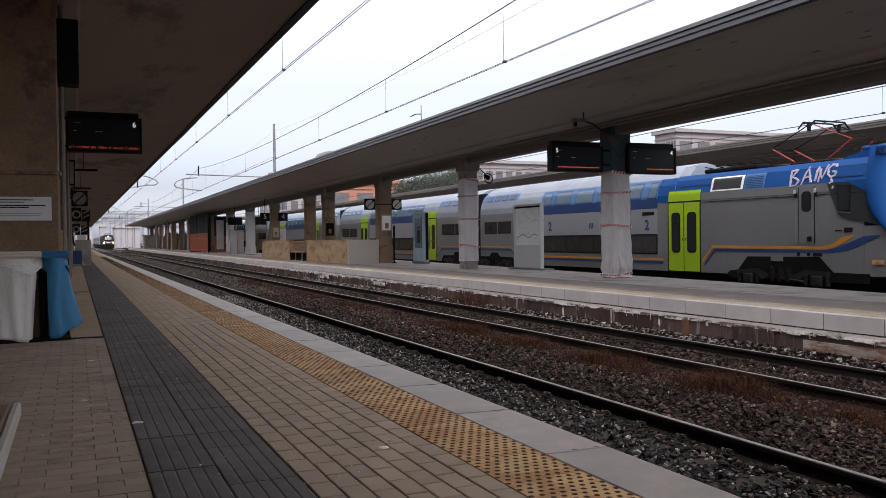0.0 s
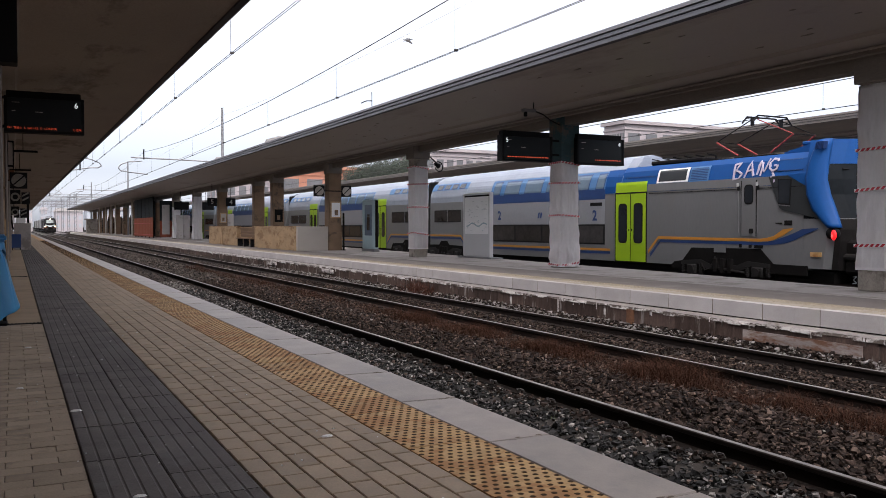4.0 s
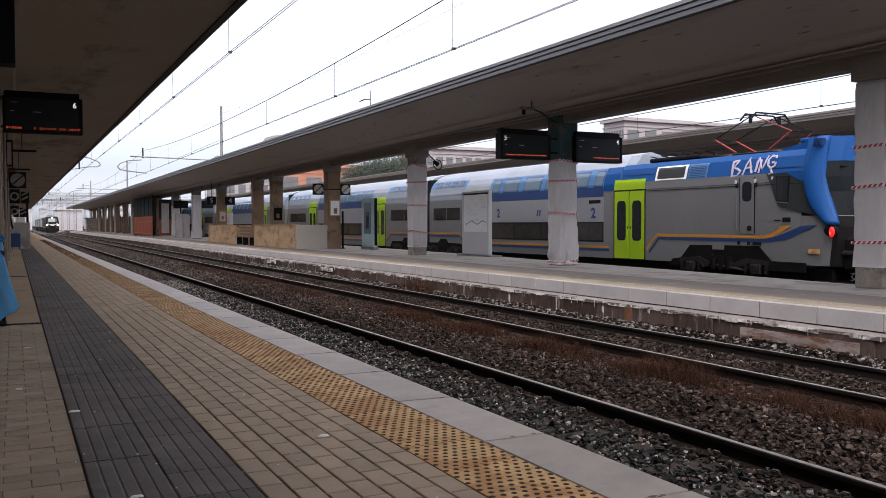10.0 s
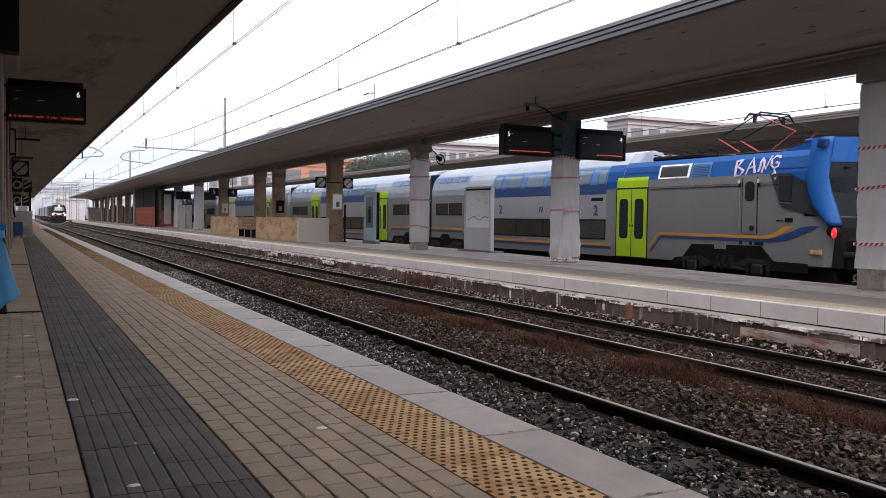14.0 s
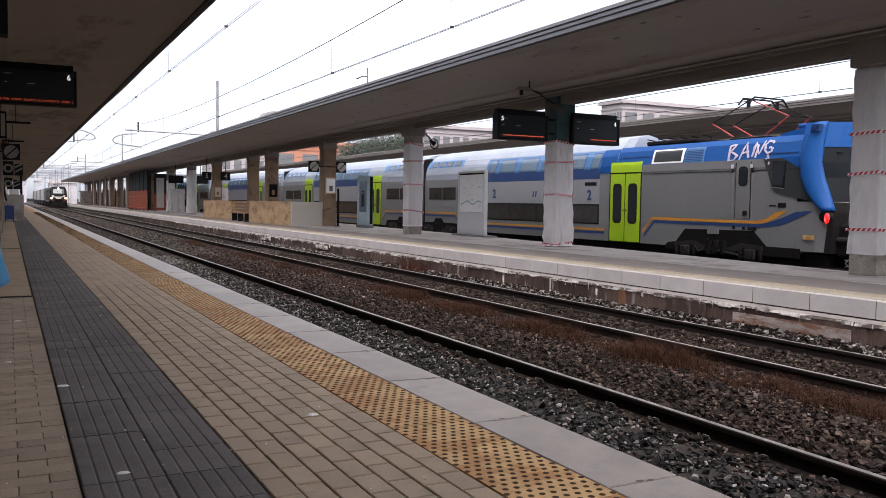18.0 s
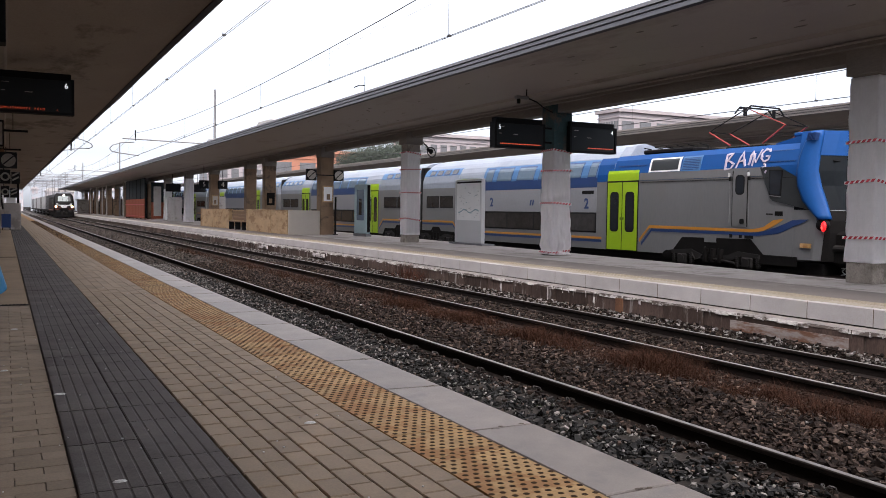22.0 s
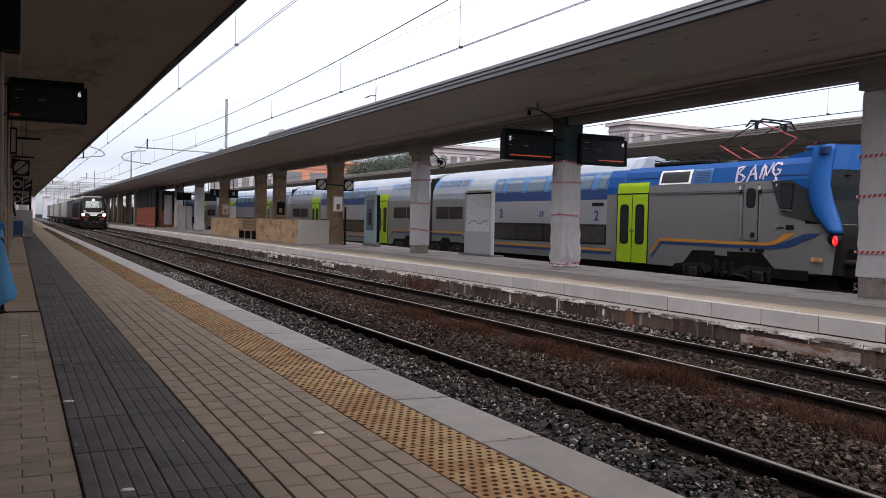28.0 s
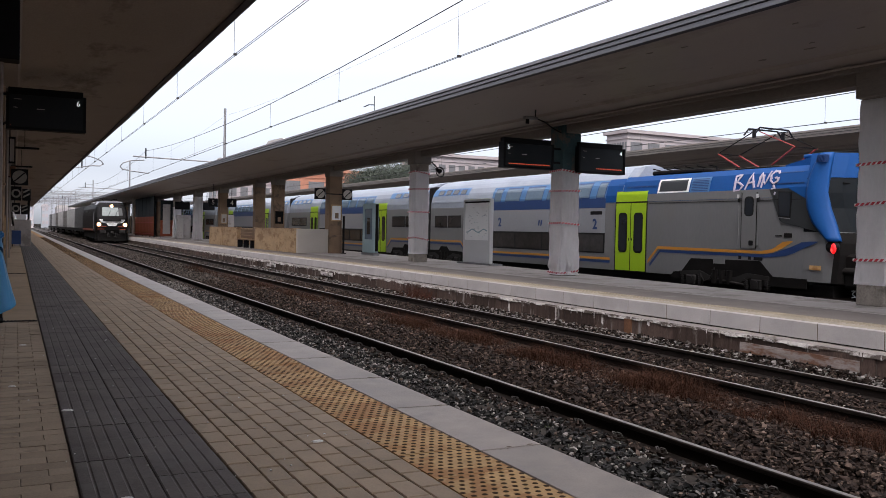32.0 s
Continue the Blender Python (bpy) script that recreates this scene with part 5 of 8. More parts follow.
kq = thing("end_kiosk", (13.2, 176, 0), "small pale kiosk at the platform end", "kiosk")
bm = B()
box(bm, 12.2, 14.2, 172, 175, 0, 2.4, 0.03)
part("body", bm, M_COLUMN_GREY, kq)
bm = B()
box(bm, 11.9, 14.5, 171.7, 175.3, 2.4, 2.6, 0.03)
part("roof", bm, M_COLUMN_GREY, kq)
sp = thing("camera_bracket", (12.4, 19.0, 4.1), "dark security camera on an arm under the canopy", "camera")
bm = B()
tube(bm, [(13.8, 20.1, 4.05), (13.3, 19.8, 4.12), (12.9, 19.55, 4.22), (12.45, 19.3, 4.26)], 0.018)
part("arm", bm, M_BLACK, sp)
bm = B()
box(bm, 12.05, 12.45, 19.2, 19.34, 4.22, 4.3, 0.02)
part("housing", bm, M_STEEL, sp, "grey camera housing")
bm = B()
rod(bm, (12.15, 19.27, 4.1), (12.15, 19.27, 4.22), 0.05, 10)
part("dome", bm, M_BLACK, sp)
bm = B()
rod(bm, (12.4, 19.27, 4.24), (12.4, 19.27, 4.5), 0.015, 6)
part("hanger", bm, M_BLACK, sp)
for x, y in ((14.62, 29.7),):
    s = thing("loudspeaker", (x, y, 3.7), "small dark ring-shaped loudspeaker on the column", "loudspeaker", "column loudspeakers")
    bm = B()
    loops = []
    for a in np.linspace(0, 2 * math.pi, 21)[:-1]:
        c_, out = Vector((x + 0.1 + 0.17 * math.cos(a), y - 0.1 + 0.05 * math.sin(a), 3.5 + 0.19 * math.sin(a))), Vector((math.cos(a), 0, math.sin(a)))
        loops.append([bm.verts.new(c_ + out * 0.022 * math.cos(q) + Vector((0, 0.022 * math.sin(q), 0))) for q in (0, 1.05, 2.1, 3.14, 4.19, 5.24)])
    for p, q in zip(loops, loops[1:] + loops[:1]):
        for i in range(6):
            bm.faces.new((p[i], p[(i + 1) % 6], q[(i + 1) % 6], q[i]))
    part("ring", bm, M_BLACK, s)
    bm = B()
    rod(bm, (x + 0.05, y - 0.2, 3.5), (x - 0.02, y, 3.62), 0.1, 12, 0.05)
    part("horn", bm, M_BLACK, s)
    bm = B()
    tube(bm, [(x + 0.0, y - 0.05, 3.66), (x - 0.2, y, 3.85), (AX + (0.33 if x > AX else -0.33), y + 0.1, 3.88)], 0.025, 6)
    part("arm", bm, M_BLACK, s)

fx = thing("roof_antenna", (9.75, 24.6, 4.77), "small dark antenna on the canopy edge", "antenna")
bm = B()
rod(bm, (9.8, 24.3, 4.75), (9.8, 24.3, 5.28), 0.012, 6)
part("rod", bm, M_BLACK, fx)
bm = B()
prism_x(bm, [(24.3, 5.0), (24.75, 5.06), (25.2, 5.05), (25.2, 5.07), (24.75, 5.085), (24.3, 5.03)], 9.785, 9.815)
part("arm", bm, M_BLACK, fx)
for y0, y1, h in ((33.6, 36.8, 0.16), (45.0, 47.0, 0.12)):
    bm = B()
    prism_x(bm, [(y0, 4.76), (y1, 4.76), (y1 - 0.5, 4.78 + h), (y0 + 0.7, 4.78 + h * 0.7)], 9.75, 11.0)
    tagged(part("roof_cover", bm, M_CONCRETE), "pale rubble cover lying on the canopy roof", "roof cover", "covers on the canopy roof")

# ---- standing double-deck train ----
TX, SIDE = 19.8, 1.4


def half_width(z):
    pts = ((-0.12, 1.4), (0.3, 1.4), (2.2, 1.4), (2.55, 1.38), (2.9, 1.29), (3.15, 1.14), (3.4, 0.86), (3.58, 0.45), (3.66, 0.0))
    for (a, wa), (b, wb) in zip(pts, pts[1:]):
        if z <= b:
            return wa + (wb - wa) * (z - a) / (b - a)
    return 0.0


def shell(bm, y0, y1, z0, z1, grow=0.0, steps=14, close=True):
    zs = np.linspace(z0, z1, steps)
    left = [(TX - half_width(z) - grow, z + (grow if z > 3.3 else 0)) for z in zs]
    right = [(TX + half_width(z) + grow, z + (grow if z > 3.3 else 0)) for z in zs[::-1] if half_width(z) > 0.01 or not close]
    prism(bm, left + right, y0, y1)


def band(name, y0, y1, z0, z1, mat, parent, label="", grow=0.006, thick=0.012, sides=(-1,)):
    """A strip lying on the side wall, following its curve; y may slant: y0 and y1 are pairs for bottom and top."""
    ya, yb = (y0 if isinstance(y0, tuple) else (y0, y0)), (y1 if isinstance(y1, tuple) else (y1, y1))
    bm = B()
    n_ = 8 if z1 > 2.2 else 2
    for s in sides:
        rows = []
        for i in range(n_):
            t = i / (n_ - 1)
            z = z0 + (z1 - z0) * t
            x = TX + s * (half_width(z) + grow)
            rows.append([bm.verts.new((x, ya[0] + (ya[1] - ya[0]) * t, z)), bm.verts.new((x, yb[0] + (yb[1] - yb[0]) * t, z)), bm.verts.new((x - s * thick, yb[0] + (yb[1] - yb[0]) * t, z)), bm.verts.new((x - s * thick, ya[0] + (ya[1] - ya[0]) * t, z))])
        for a, b in zip(rows, rows[1:]):
            for j in range(4):
                bm.faces.new((a[j], a[(j + 1) % 4], b[(j + 1) % 4], b[j]))
        bm.faces.new(rows[0])
        bm.faces.new(rows[-1][::-1])
    return part(name, bm, mat, parent, label)


def stripe(parent, rows, mat, h, name, label):
    """A painted line along the side through (y, z) points."""
    bm = B()
    x = TX - 1.4 - 0.006
    for (ya, za), (yb, zb) in zip(rows, rows[1:]):
        xa, xb = TX - half_width(za) - 0.008, TX - half_width(zb) - 0.008
        v = [bm.verts.new(p) for p in ((xa, ya, za), (xb, yb, zb), (xb, yb, zb + h), (xa, ya, za + h), (xa + 0.01, ya, za), (xb + 0.01, yb, zb), (xb + 0.01, yb, zb + h), (xa + 0.01, ya, za + h))]
        for q in ((0, 1, 2, 3), (7, 6, 5, 4), (0, 4, 5, 1), (1, 5, 6, 2), (2, 6, 7, 3), (3, 7, 4, 0)):
            bm.faces.new([v[i] for i in q])
    part(name, bm, mat, parent, label)


def ribbon(parent, rows, mat, name, label):
    """A painted band of changing height on the flat side through (y, low, high) points."""
    bm = B()
    x = TX - 1.408
    loops = [[bm.verts.new(p) for p in ((x, y, a), (x, y, b), (x + 0.012, y, b), (x + 0.012, y, a))] for y, a, b in rows]
    for p, q in zip(loops, loops[1:]):
        for i in range(4):
            bm.faces.new((p[i], p[(i + 1) % 4], q[(i + 1) % 4], q[i]))
    bm.faces.new(loops[0])
    bm.faces.new(loops[-1])
    part(name, bm, mat, parent, label)


def rounded(name, y0, y1, z0, z1, r, mat, parent, label="", out=0.016):
    """An upright plate with rounded corners on the flat side wall."""
    bm = B()
    pts = []
    for cy, cz, a0 in ((y1 - r, z1 - r, 0), (y0 + r, z1 - r, 90), (y0 + r, z0 + r, 180), (y1 - r, z0 + r, 270)):
        pts += [(cy + r * math.cos(radians(a0 + k * 22.5)), cz + r * math.sin(radians(a0 + k * 22.5))) for k in range(5)]
    prism_x(bm, pts, TX - 1.4 - out, TX - 1.398)
    return part(name, bm, mat, parent, label)


def window(parent, y0, y1, z0, z1, mat=None, frame_mat=None, name="window", slant=0.0):
    fr = band("window_frame", (y0 - 0.04, y0 - 0.04 + slant), (y1 + 0.04, y1 + 0.04 + slant), z0 - 0.04, z1 + 0.04, frame_mat or M_BLACK, parent, "dark window frame", 0.008)
    band("pane", (y0, y0 + slant), (y1, y1 + slant), z0, z1, mat or M_GLASS, fr, "tinted pane", 0.014)


def door(parent, y0, y1):
    """Green double door with tall dark windows."""
    z0, z1 = 0.02, 2.27
    band("door_surround", y0 - 0.05, y1 + 0.05, z0 - 0.04, z1 + 0.05, M_BLACK, parent, "dark door seal", 0.006)
    band("door_panel_top", y0 - 0.02, y1 + 0.02, 2.32, 2.66, M_GREEN_DOOR, parent, "lime green panel over the door", 0.009)
    mid = (y0 + y1) / 2
    for a, b in ((y0, mid - 0.02), (mid + 0.02, y1)):
        d = band("door_leaf", a, b, z0, z1, M_GREEN_DOOR, parent, "lime green door leaf", 0.012)
        w_ = (b - a)
        rounded("door_window", a + w_ * 0.2, b - w_ * 0.2, 0.62, 1.95, 0.13, M_BLACK, d, "", 0.017)
        rounded("door_pane", a + w_ * 0.26, b - w_ * 0.26, 0.68, 1.89, 0.09, M_GLASS, d, "dark tall pane", 0.021)
        band("door_button", (b - 0.07) if a < mid - 0.2 else a + 0.03, (b - 0.03) if a < mid - 0.2 else a + 0.07, 1.02, 1.1, M_BLACK, d, "", 0.02)


def bogie(parent, yc, label="sooty two-axle bogie"):
    """Bogie whose frame, axle boxes, springs and dampers stand out at the coach side."""
    b = part("bogie", box(B(), TX - 1.25, TX + 1.25, yc - 1.75, yc + 1.75, -0.28, 0.22, 0.04), M_UNDER, parent, label)
    out = TX - 1.43
    bm = B()
    prism_x(bm, [(yc - 1.7, 0.02), (yc - 1.0, 0.06), (yc - 0.6, -0.1), (yc + 0.6, -0.1), (yc + 1.0, 0.06), (yc + 1.7, 0.02), (yc + 1.7, 0.14), (yc + 0.9, 0.2), (yc + 0.5, 0.06), (yc - 0.5, 0.06), (yc - 0.9, 0.2), (yc - 1.7, 0.14)], out, out + 0.12)
    part("side_frame", bm, M_BOGIE, b, "dusty side frame")
    for y in (yc - 1.25, yc + 1.25):
        for s in (-1, 1):
            bm = B()
            rod(bm, (TX + s * 0.78, y, RAIL_Z + 0.45), (TX + s * 0.66, y, RAIL_Z + 0.45), 0.45, 20)
            part("wheel", bm, M_UNDER, b)
        bm = B()
        box(bm, out - 0.03, out + 0.2, y - 0.2, y + 0.2, RAIL_Z + 0.28, RAIL_Z + 0.6, 0.04)
        a_ = part("axle_box", bm, M_BOGIE, b)
        bm = B()
        rod(bm, (out - 0.05, y, RAIL_Z + 0.44), (out - 0.03, y, RAIL_Z + 0.44), 0.12, 14)
        part("axle_cover", bm, M_BOGIE, a_, "round axle cover")
        for d in (-0.36, 0.36):
            bm = B()
            for k in range(5):
                rod(bm, (out + 0.06, y + d, RAIL_Z + 0.34 + 0.06 * k), (out + 0.06, y + d, RAIL_Z + 0.37 + 0.06 * k), 0.085, 10)
            rod(bm, (out + 0.06, y + d, RAIL_Z + 0.3), (out + 0.06, y + d, RAIL_Z + 0.66), 0.06, 8)
            part("coil_spring", bm, M_BOGIE, b)
    for k in range(3):
        bm = B()
        rod(bm, (out + 0.03, yc - 0.28 + 0.28 * k, -0.16), (out + 0.03, yc - 0.28 + 0.28 * k, 0.24), 0.11, 10)
        part("air_spring", bm, M_UNDER, b)
    bm = B()
    rod(bm, (out - 0.02, yc - 0.85, -0.14), (out - 0.02, yc + 0.15, -0.04), 0.035, 8)
    part("damper", bm, M_BOGIE, b, "dark damper")
    bm = B()
    tube(bm, [(out, yc + 0.3, 0.3), (out - 0.02, yc + 0.45, -0.05), (out, yc + 0.7, -0.12), (out, yc + 0.85, 0.1)], 0.018, 5)
    part("brake_pipe", bm, M_BOGIE, b)


def coach(y0, length, first):
    c = thing("double_deck_coach", (TX, y0, RAIL_Z), "grey and blue double-deck coach with lime green doors and orange stripe" if not first else "grey double-deck driving coach with blue front and lime green door", "train coach", "coaches of the standing train")
    y1 = y0 + length
    bm = B()
    shell(bm, y0 + 0.35 if not first else y0 + 2.0, y1 - 0.35, 0.0, 2.3, 0.0, 6, close=False)
    part("body", bm, M_GREYPAINT, c, "grey painted body side")
    bm = B()
    top0 = 3.66
    if first:
        shell(bm, y0 + 9.35, y1 - 0.35, 2.3, top0, 0.0, 14)
    else:
        shell(bm, y0 + 0.35, y1 - 0.35, 2.3, top0, 0.0, 14)
    part("roof", bm, M_ROOF, c, "pale grey-blue curved roof")
    bm = B()
    box(bm, TX - 1.2, TX + 1.2, y0 + 1.2, y1 - 0.6, -0.3, 0.0)
    part("underframe", bm, M_UNDER, c, "sooty underframe")
    if first:
        e0, d0, dd0, dd1, d1 = y1 - 4.55, y1 - 6.1, 23.94, 31.6, 21.84
        doors = ((21.84, 23.34), (32.0, 33.5))
        ends = ((33.75, y1 - 0.35, 1),)
    else:
        doors = ((y0 + 4.9, y0 + 6.3), (y1 - 6.3, y1 - 4.9))
        dd0, dd1 = y0 + 6.7, y1 - 6.7
        ends = ((y0 + 0.35, y0 + 4.7, -1), (y1 - 4.7, y1 - 0.35, 1))
    # double-deck stretch
    band("navy_band", dd0, dd1, 2.13, 2.47, M_NAVY, c, "dark navy band under the upper windows")
    band("blue_band", dd0, dd1, 2.472, 3.1, M_SKYBLUE, c, "light blue window band")
    band("pale_band", dd0, dd1, 1.26, 2.127, M_PALEPAINT, c, "paler grey side panel")
    span = dd1 - dd0
    if first:
        ups = ((24.05, 24.45), (24.9, 26.0), (26.4, 27.5), (27.87, 29.0), (29.45, 30.5), (30.9, 31.4))
    else:
        ups = tuple((dd0 + 0.2 + span / 7 * i, dd0 + 0.2 + span / 7 * i + 1.0) for i in range(7))
    for a, b in ups:
        window(c, a, b, 2.5, 3.0, M_GLASS_BLUE, M_NAVY, slant=-0.06)
    lows = np.linspace(dd0 + 0.02, dd1 - 0.05, 5 if first else 6)
    band("window_strip", dd0 + 0.0, dd1 - 0.02, 0.55, 1.25, M_BLACK, c, "dark lower window strip", 0.006)
    for a, b in zip(lows, lows[1:]):
        band("pane", a + 0.05, b - 0.05, 0.6, 1.2, M_PANE_BROWN, c, "smoky tinted pane", 0.012)
    for a, b in doors:
        door(c, a, b)
    rows_o = [(dd0 - 0.3, 0.34), (dd1 + 0.3, 0.34)]
    stripe(c, rows_o, M_ORANGE, 0.075, "orange_stripe", "thin orange stripe")
    stripe(c, [(y, z - 0.105) for y, z in rows_o], M_NAVY, 0.085, "navy_stripe", "thin navy stripe")
    for a, b, s in ends:
        band("blue_band", a, b, 2.87, 3.2, M_SKYBLUE, c, "light blue roof band")
        band("pale_band", a, b, 2.54, 2.866, M_ROOF, c, "pale upper band")
        n_ = 4
        for i in range(n_):
            q = a + 0.3 + (b - a - 0.6) / n_ * i
            window(c, q, q + (b - a) / n_ * 0.55, 2.93, 3.12, M_GLASS, M_NAVY)
        m = (a + b) / 2
        window(c, m - (b - a) * 0.36, m - 0.08, 1.42, 1.9, M_PANE_BROWN)
        window(c, m + 0.08, m + (b - a) * 0.36, 1.42, 1.9, M_PANE_BROWN)
        for dz, mat, nm in ((0.0, M_ORANGE, "orange_stripe"), (-0.12, M_NAVY, "navy_stripe")):
            zz = 0.72 + dz
            k0, k1 = (b, a + 0.5) if s < 0 else (a, b - 0.5)
            stripe(c, [(k0, zz - 0.36), (k0 + (-0.45 if s < 0 else 0.45), zz), (a if s < 0 else b, zz)], mat, 0.075, nm, "")
        # the side is solid here; a black plate stands for the shaded opening
        bm = B()
        cut = m + (0.3 if s > 0 else -0.3)
        prism_x(bm, [(cut - 2.0, -0.02), (cut + 2.0, -0.02), (cut + 1.75, 0.3), (cut + 0.5, 0.32), (cut + 0.3, 0.5), (cut - 0.3, 0.5), (cut - 0.5, 0.32), (cut - 1.75, 0.3)], TX - 1.415, TX - 1.39)
        part("bogie_opening", bm, M_UNDER, c, "dark plate painted as the shaded opening over the bogie")
        bogie(c, cut)
    for y in (dd0 + 0.55, dd1 - 0.75) if first else (dd0 + 0.6,):
        lettering("class_number", "2", 0.5, facing_west(TX - 1.413, y, 1.55 if y < dd0 + 1 else 1.62), M_NAVY, c, "navy class numeral", bold=0.014)
    for y in (y0, y1):
        if first and y == y0:
            continue
        bm = B()
        box(bm, TX - 1.15, TX + 1.15, y - 0.36 if y == y1 else y, y if y == y1 else y + 0.36, -0.1, 3.35, 0.05)
        part("gangway", bm, M_BLACK, c, "black rubber gangway")
    return c


CAB_Y = 13.75
COACHES = [coach(CAB_Y, 37.57 - CAB_Y, True)]
lead = COACHES[0]
for i in range(4):
    COACHES.append(coach(37.57 + 22.15 * i, 22.15, False))
# driving end: grey machine section, blue roof flank, roof equipment, shaped nose
bm = B()
prism(bm, [(TX - 1.385, 2.3), (TX + 1.385, 2.3), (TX + 1.38, 2.55), (TX + 1.24, 3.0), (TX + 1.1, 3.16), (TX + 0.7, 3.2), (TX - 0.7, 3.2), (TX - 1.1, 3.16), (TX - 1.24, 3.0), (TX - 1.38, 2.55)], 15.6, 23.1)
part("machine_roof", bm, M_BLUE, lead, "blue upper side and low machine roof")
band("grey_side", 15.75, 21.78, 2.31, 2.55, M_GREYPAINT, lead, "grey side panel", 0.01)
bm = B()
prism(bm, [(TX - 1.25, 2.6), (TX + 1.25, 2.6), (TX + 1.15, 3.1), (TX + 0.8, 3.5), (TX - 0.8, 3.5), (TX - 1.15, 3.1)], 22.6, 23.15)
part("roof_step", bm, M_ROOF, lead, "sloping pale roof end")
# black plate on the solid side, painting the shade over the front bogie
bm = B()
prism_x(bm, [(15.6, 0.14), (16.7, 0.15), (17.15, 0.56), (19.78, 0.54), (20.16, 0.14), (20.5, 0.1), (20.62, 0.0), (20.62, -0.12), (15.6, -0.12)], TX - 1.412, TX - 1.39)
part("bogie_opening", bm, M_UNDER, lead, "dark plate painted as the shaded opening over the bogie")
bogie(lead, 18.5)
band("blue_band", 23.38, 23.93, 2.31, 3.12, M_BLUE, lead, "blue upper side", 0.01)
band("blue_band", 23.1, 23.378, 2.68, 3.12, M_BLUE, lead, "blue upper side", 0.01)
vent = band("vent_frame", 19.98, 21.36, 2.56, 3.0, M_WHITE, lead, "white framed vent", 0.02)
band("vent_panel", 20.07, 21.27, 2.605, 2.955, M_FLANK, vent, "dark recessed vent panel", 0.026)
grille = band("louvre_frame", 19.14, 19.93, 2.54, 3.0, M_SKYBLUE, lead, "blue louvred grille", 0.014)
for i in range(8):
    band("louvre", 19.2, 19.87, 2.58 + 0.05 * i, 2.602 + 0.05 * i, M_NAVY, grille, "", 0.02)
cd = band("cab_door", 17.31, 17.84, 0.9, 2.48, M_GREYPAINT, lead, "grey cab door", 0.014)
rounded("door_window", 17.41, 17.74, 1.8, 2.36, 0.12, M_BLACK, cd, "", 0.018)
rounded("door_pane", 17.45, 17.7, 1.84, 2.32, 0.09, M_GLASS, cd, "", 0.022)
rounded("door_seal", 17.3, 17.315, 0.9, 2.48, 0.005, M_UNDER, cd, "", 0.017)
rounded("door_seal", 17.835, 17.85, 0.9, 2.48, 0.005, M_UNDER, cd, "", 0.017)
rounded("door_handle", 17.4, 17.55, 0.98, 1.12, 0.04, M_BLACK, cd, "", 0.03)
for y in (17.24, 17.93):
    bm = B()
    rod(bm, (TX - 1.43, y, 1.0), (TX - 1.43, y, 2.2), 0.014, 6)
    part("handrail", bm, M_GREYPAINT, lead)
    bm = B()
    box(bm, TX - 1.46, TX - 1.4, y - 0.035, y + 0.035, 2.2, 2.34, 0.015)
    ml = part("marker_lamp", bm, M_BLACK, lead, "small dark marker lamp")
    bm = B()
    box(bm, TX - 1.475, TX - 1.46, y - 0.04, y + 0.04, 2.31, 2.42, 0.006)
    part("lens", bm, M_CASE, ml, "pale lens")
ribbon(lead, [(21.72, 0.3, 0.42), (21.25, 0.78, 0.87), (17.5, 0.76, 0.84), (17.15, 0.76, 0.84), (16.9, 0.77, 0.87), (16.7, 0.81, 0.92), (16.4, 0.93, 1.1), (16.15, 1.07, 1.13), (16.07, 1.12, 1.135)], M_ORANGE, "orange_stripe", "orange stripe sweeping up to the nose")
ribbon(lead, [(21.62, 0.2, 0.31), (21.15, 0.68, 0.765), (17.15, 0.66, 0.745), (16.97, 0.66, 0.755), (16.7, 0.68, 0.79), (16.27, 0.73, 0.92), (16.0, 0.82, 1.02), (15.78, 0.92, 1.11), (15.5, 1.03, 1.13), (15.29, 1.12, 1.135)], M_NAVY, "navy_stripe", "navy stripe under the orange one")
for ya, yb, za in ((21.5, 22.9, 2.8), (15.9, 16.8, 2.98), (15.8, 16.75, 2.68)):
    band("roof_seam", ya, yb, za, za + 0.022, M_NAVY, lead, "", 0.01)
band("seam", 15.8, 21.7, 2.24, 2.252, M_UNDER, lead, "", 0.012)
band("number_bar", 16.1, 16.35, 1.22, 1.34, M_UNDER, lead, "fleet number as a plain bar", 0.012)
band("number_bar", 16.43, 16.64, 1.25, 1.28, M_UNDER, lead, "", 0.012)
band("plate", 24.1, 24.75, 1.9, 2.02, M_BLACK, lead, "dark plate", 0.012)
rounded("route_plate", 15.18, 15.52, 0.39, 0.51, 0.01, M_YELLOW, lead, "small yellow plate", 0.016)
for k in range(2):
    bm = B()
    prism_x(bm, [(27.8 + 0.16 * k, 1.5), (27.88 + 0.16 * k, 1.5), (27.82 + 0.16 * k, 1.72), (27.74 + 0.16 * k, 1.72)], TX - 1.416, TX - 1.405)
    part("emblem_stroke", bm, M_NAVY, lead, "navy emblem stroke")
for y, z, w_, h in ((17.8, 0.58, 0.1, 0.1), (17.05, 0.57, 0.3, 0.09), (17.45, 0.58, 0.1, 0.09), (18.4, 0.42, 0.45, 0.2)):
    band("equipment_box", y, y + w_, z, z + h, M_GREYPAINT if h > 0.17 else M_BLACK, lead, "", 0.03)
# graffiti tag drawn as loose strokes


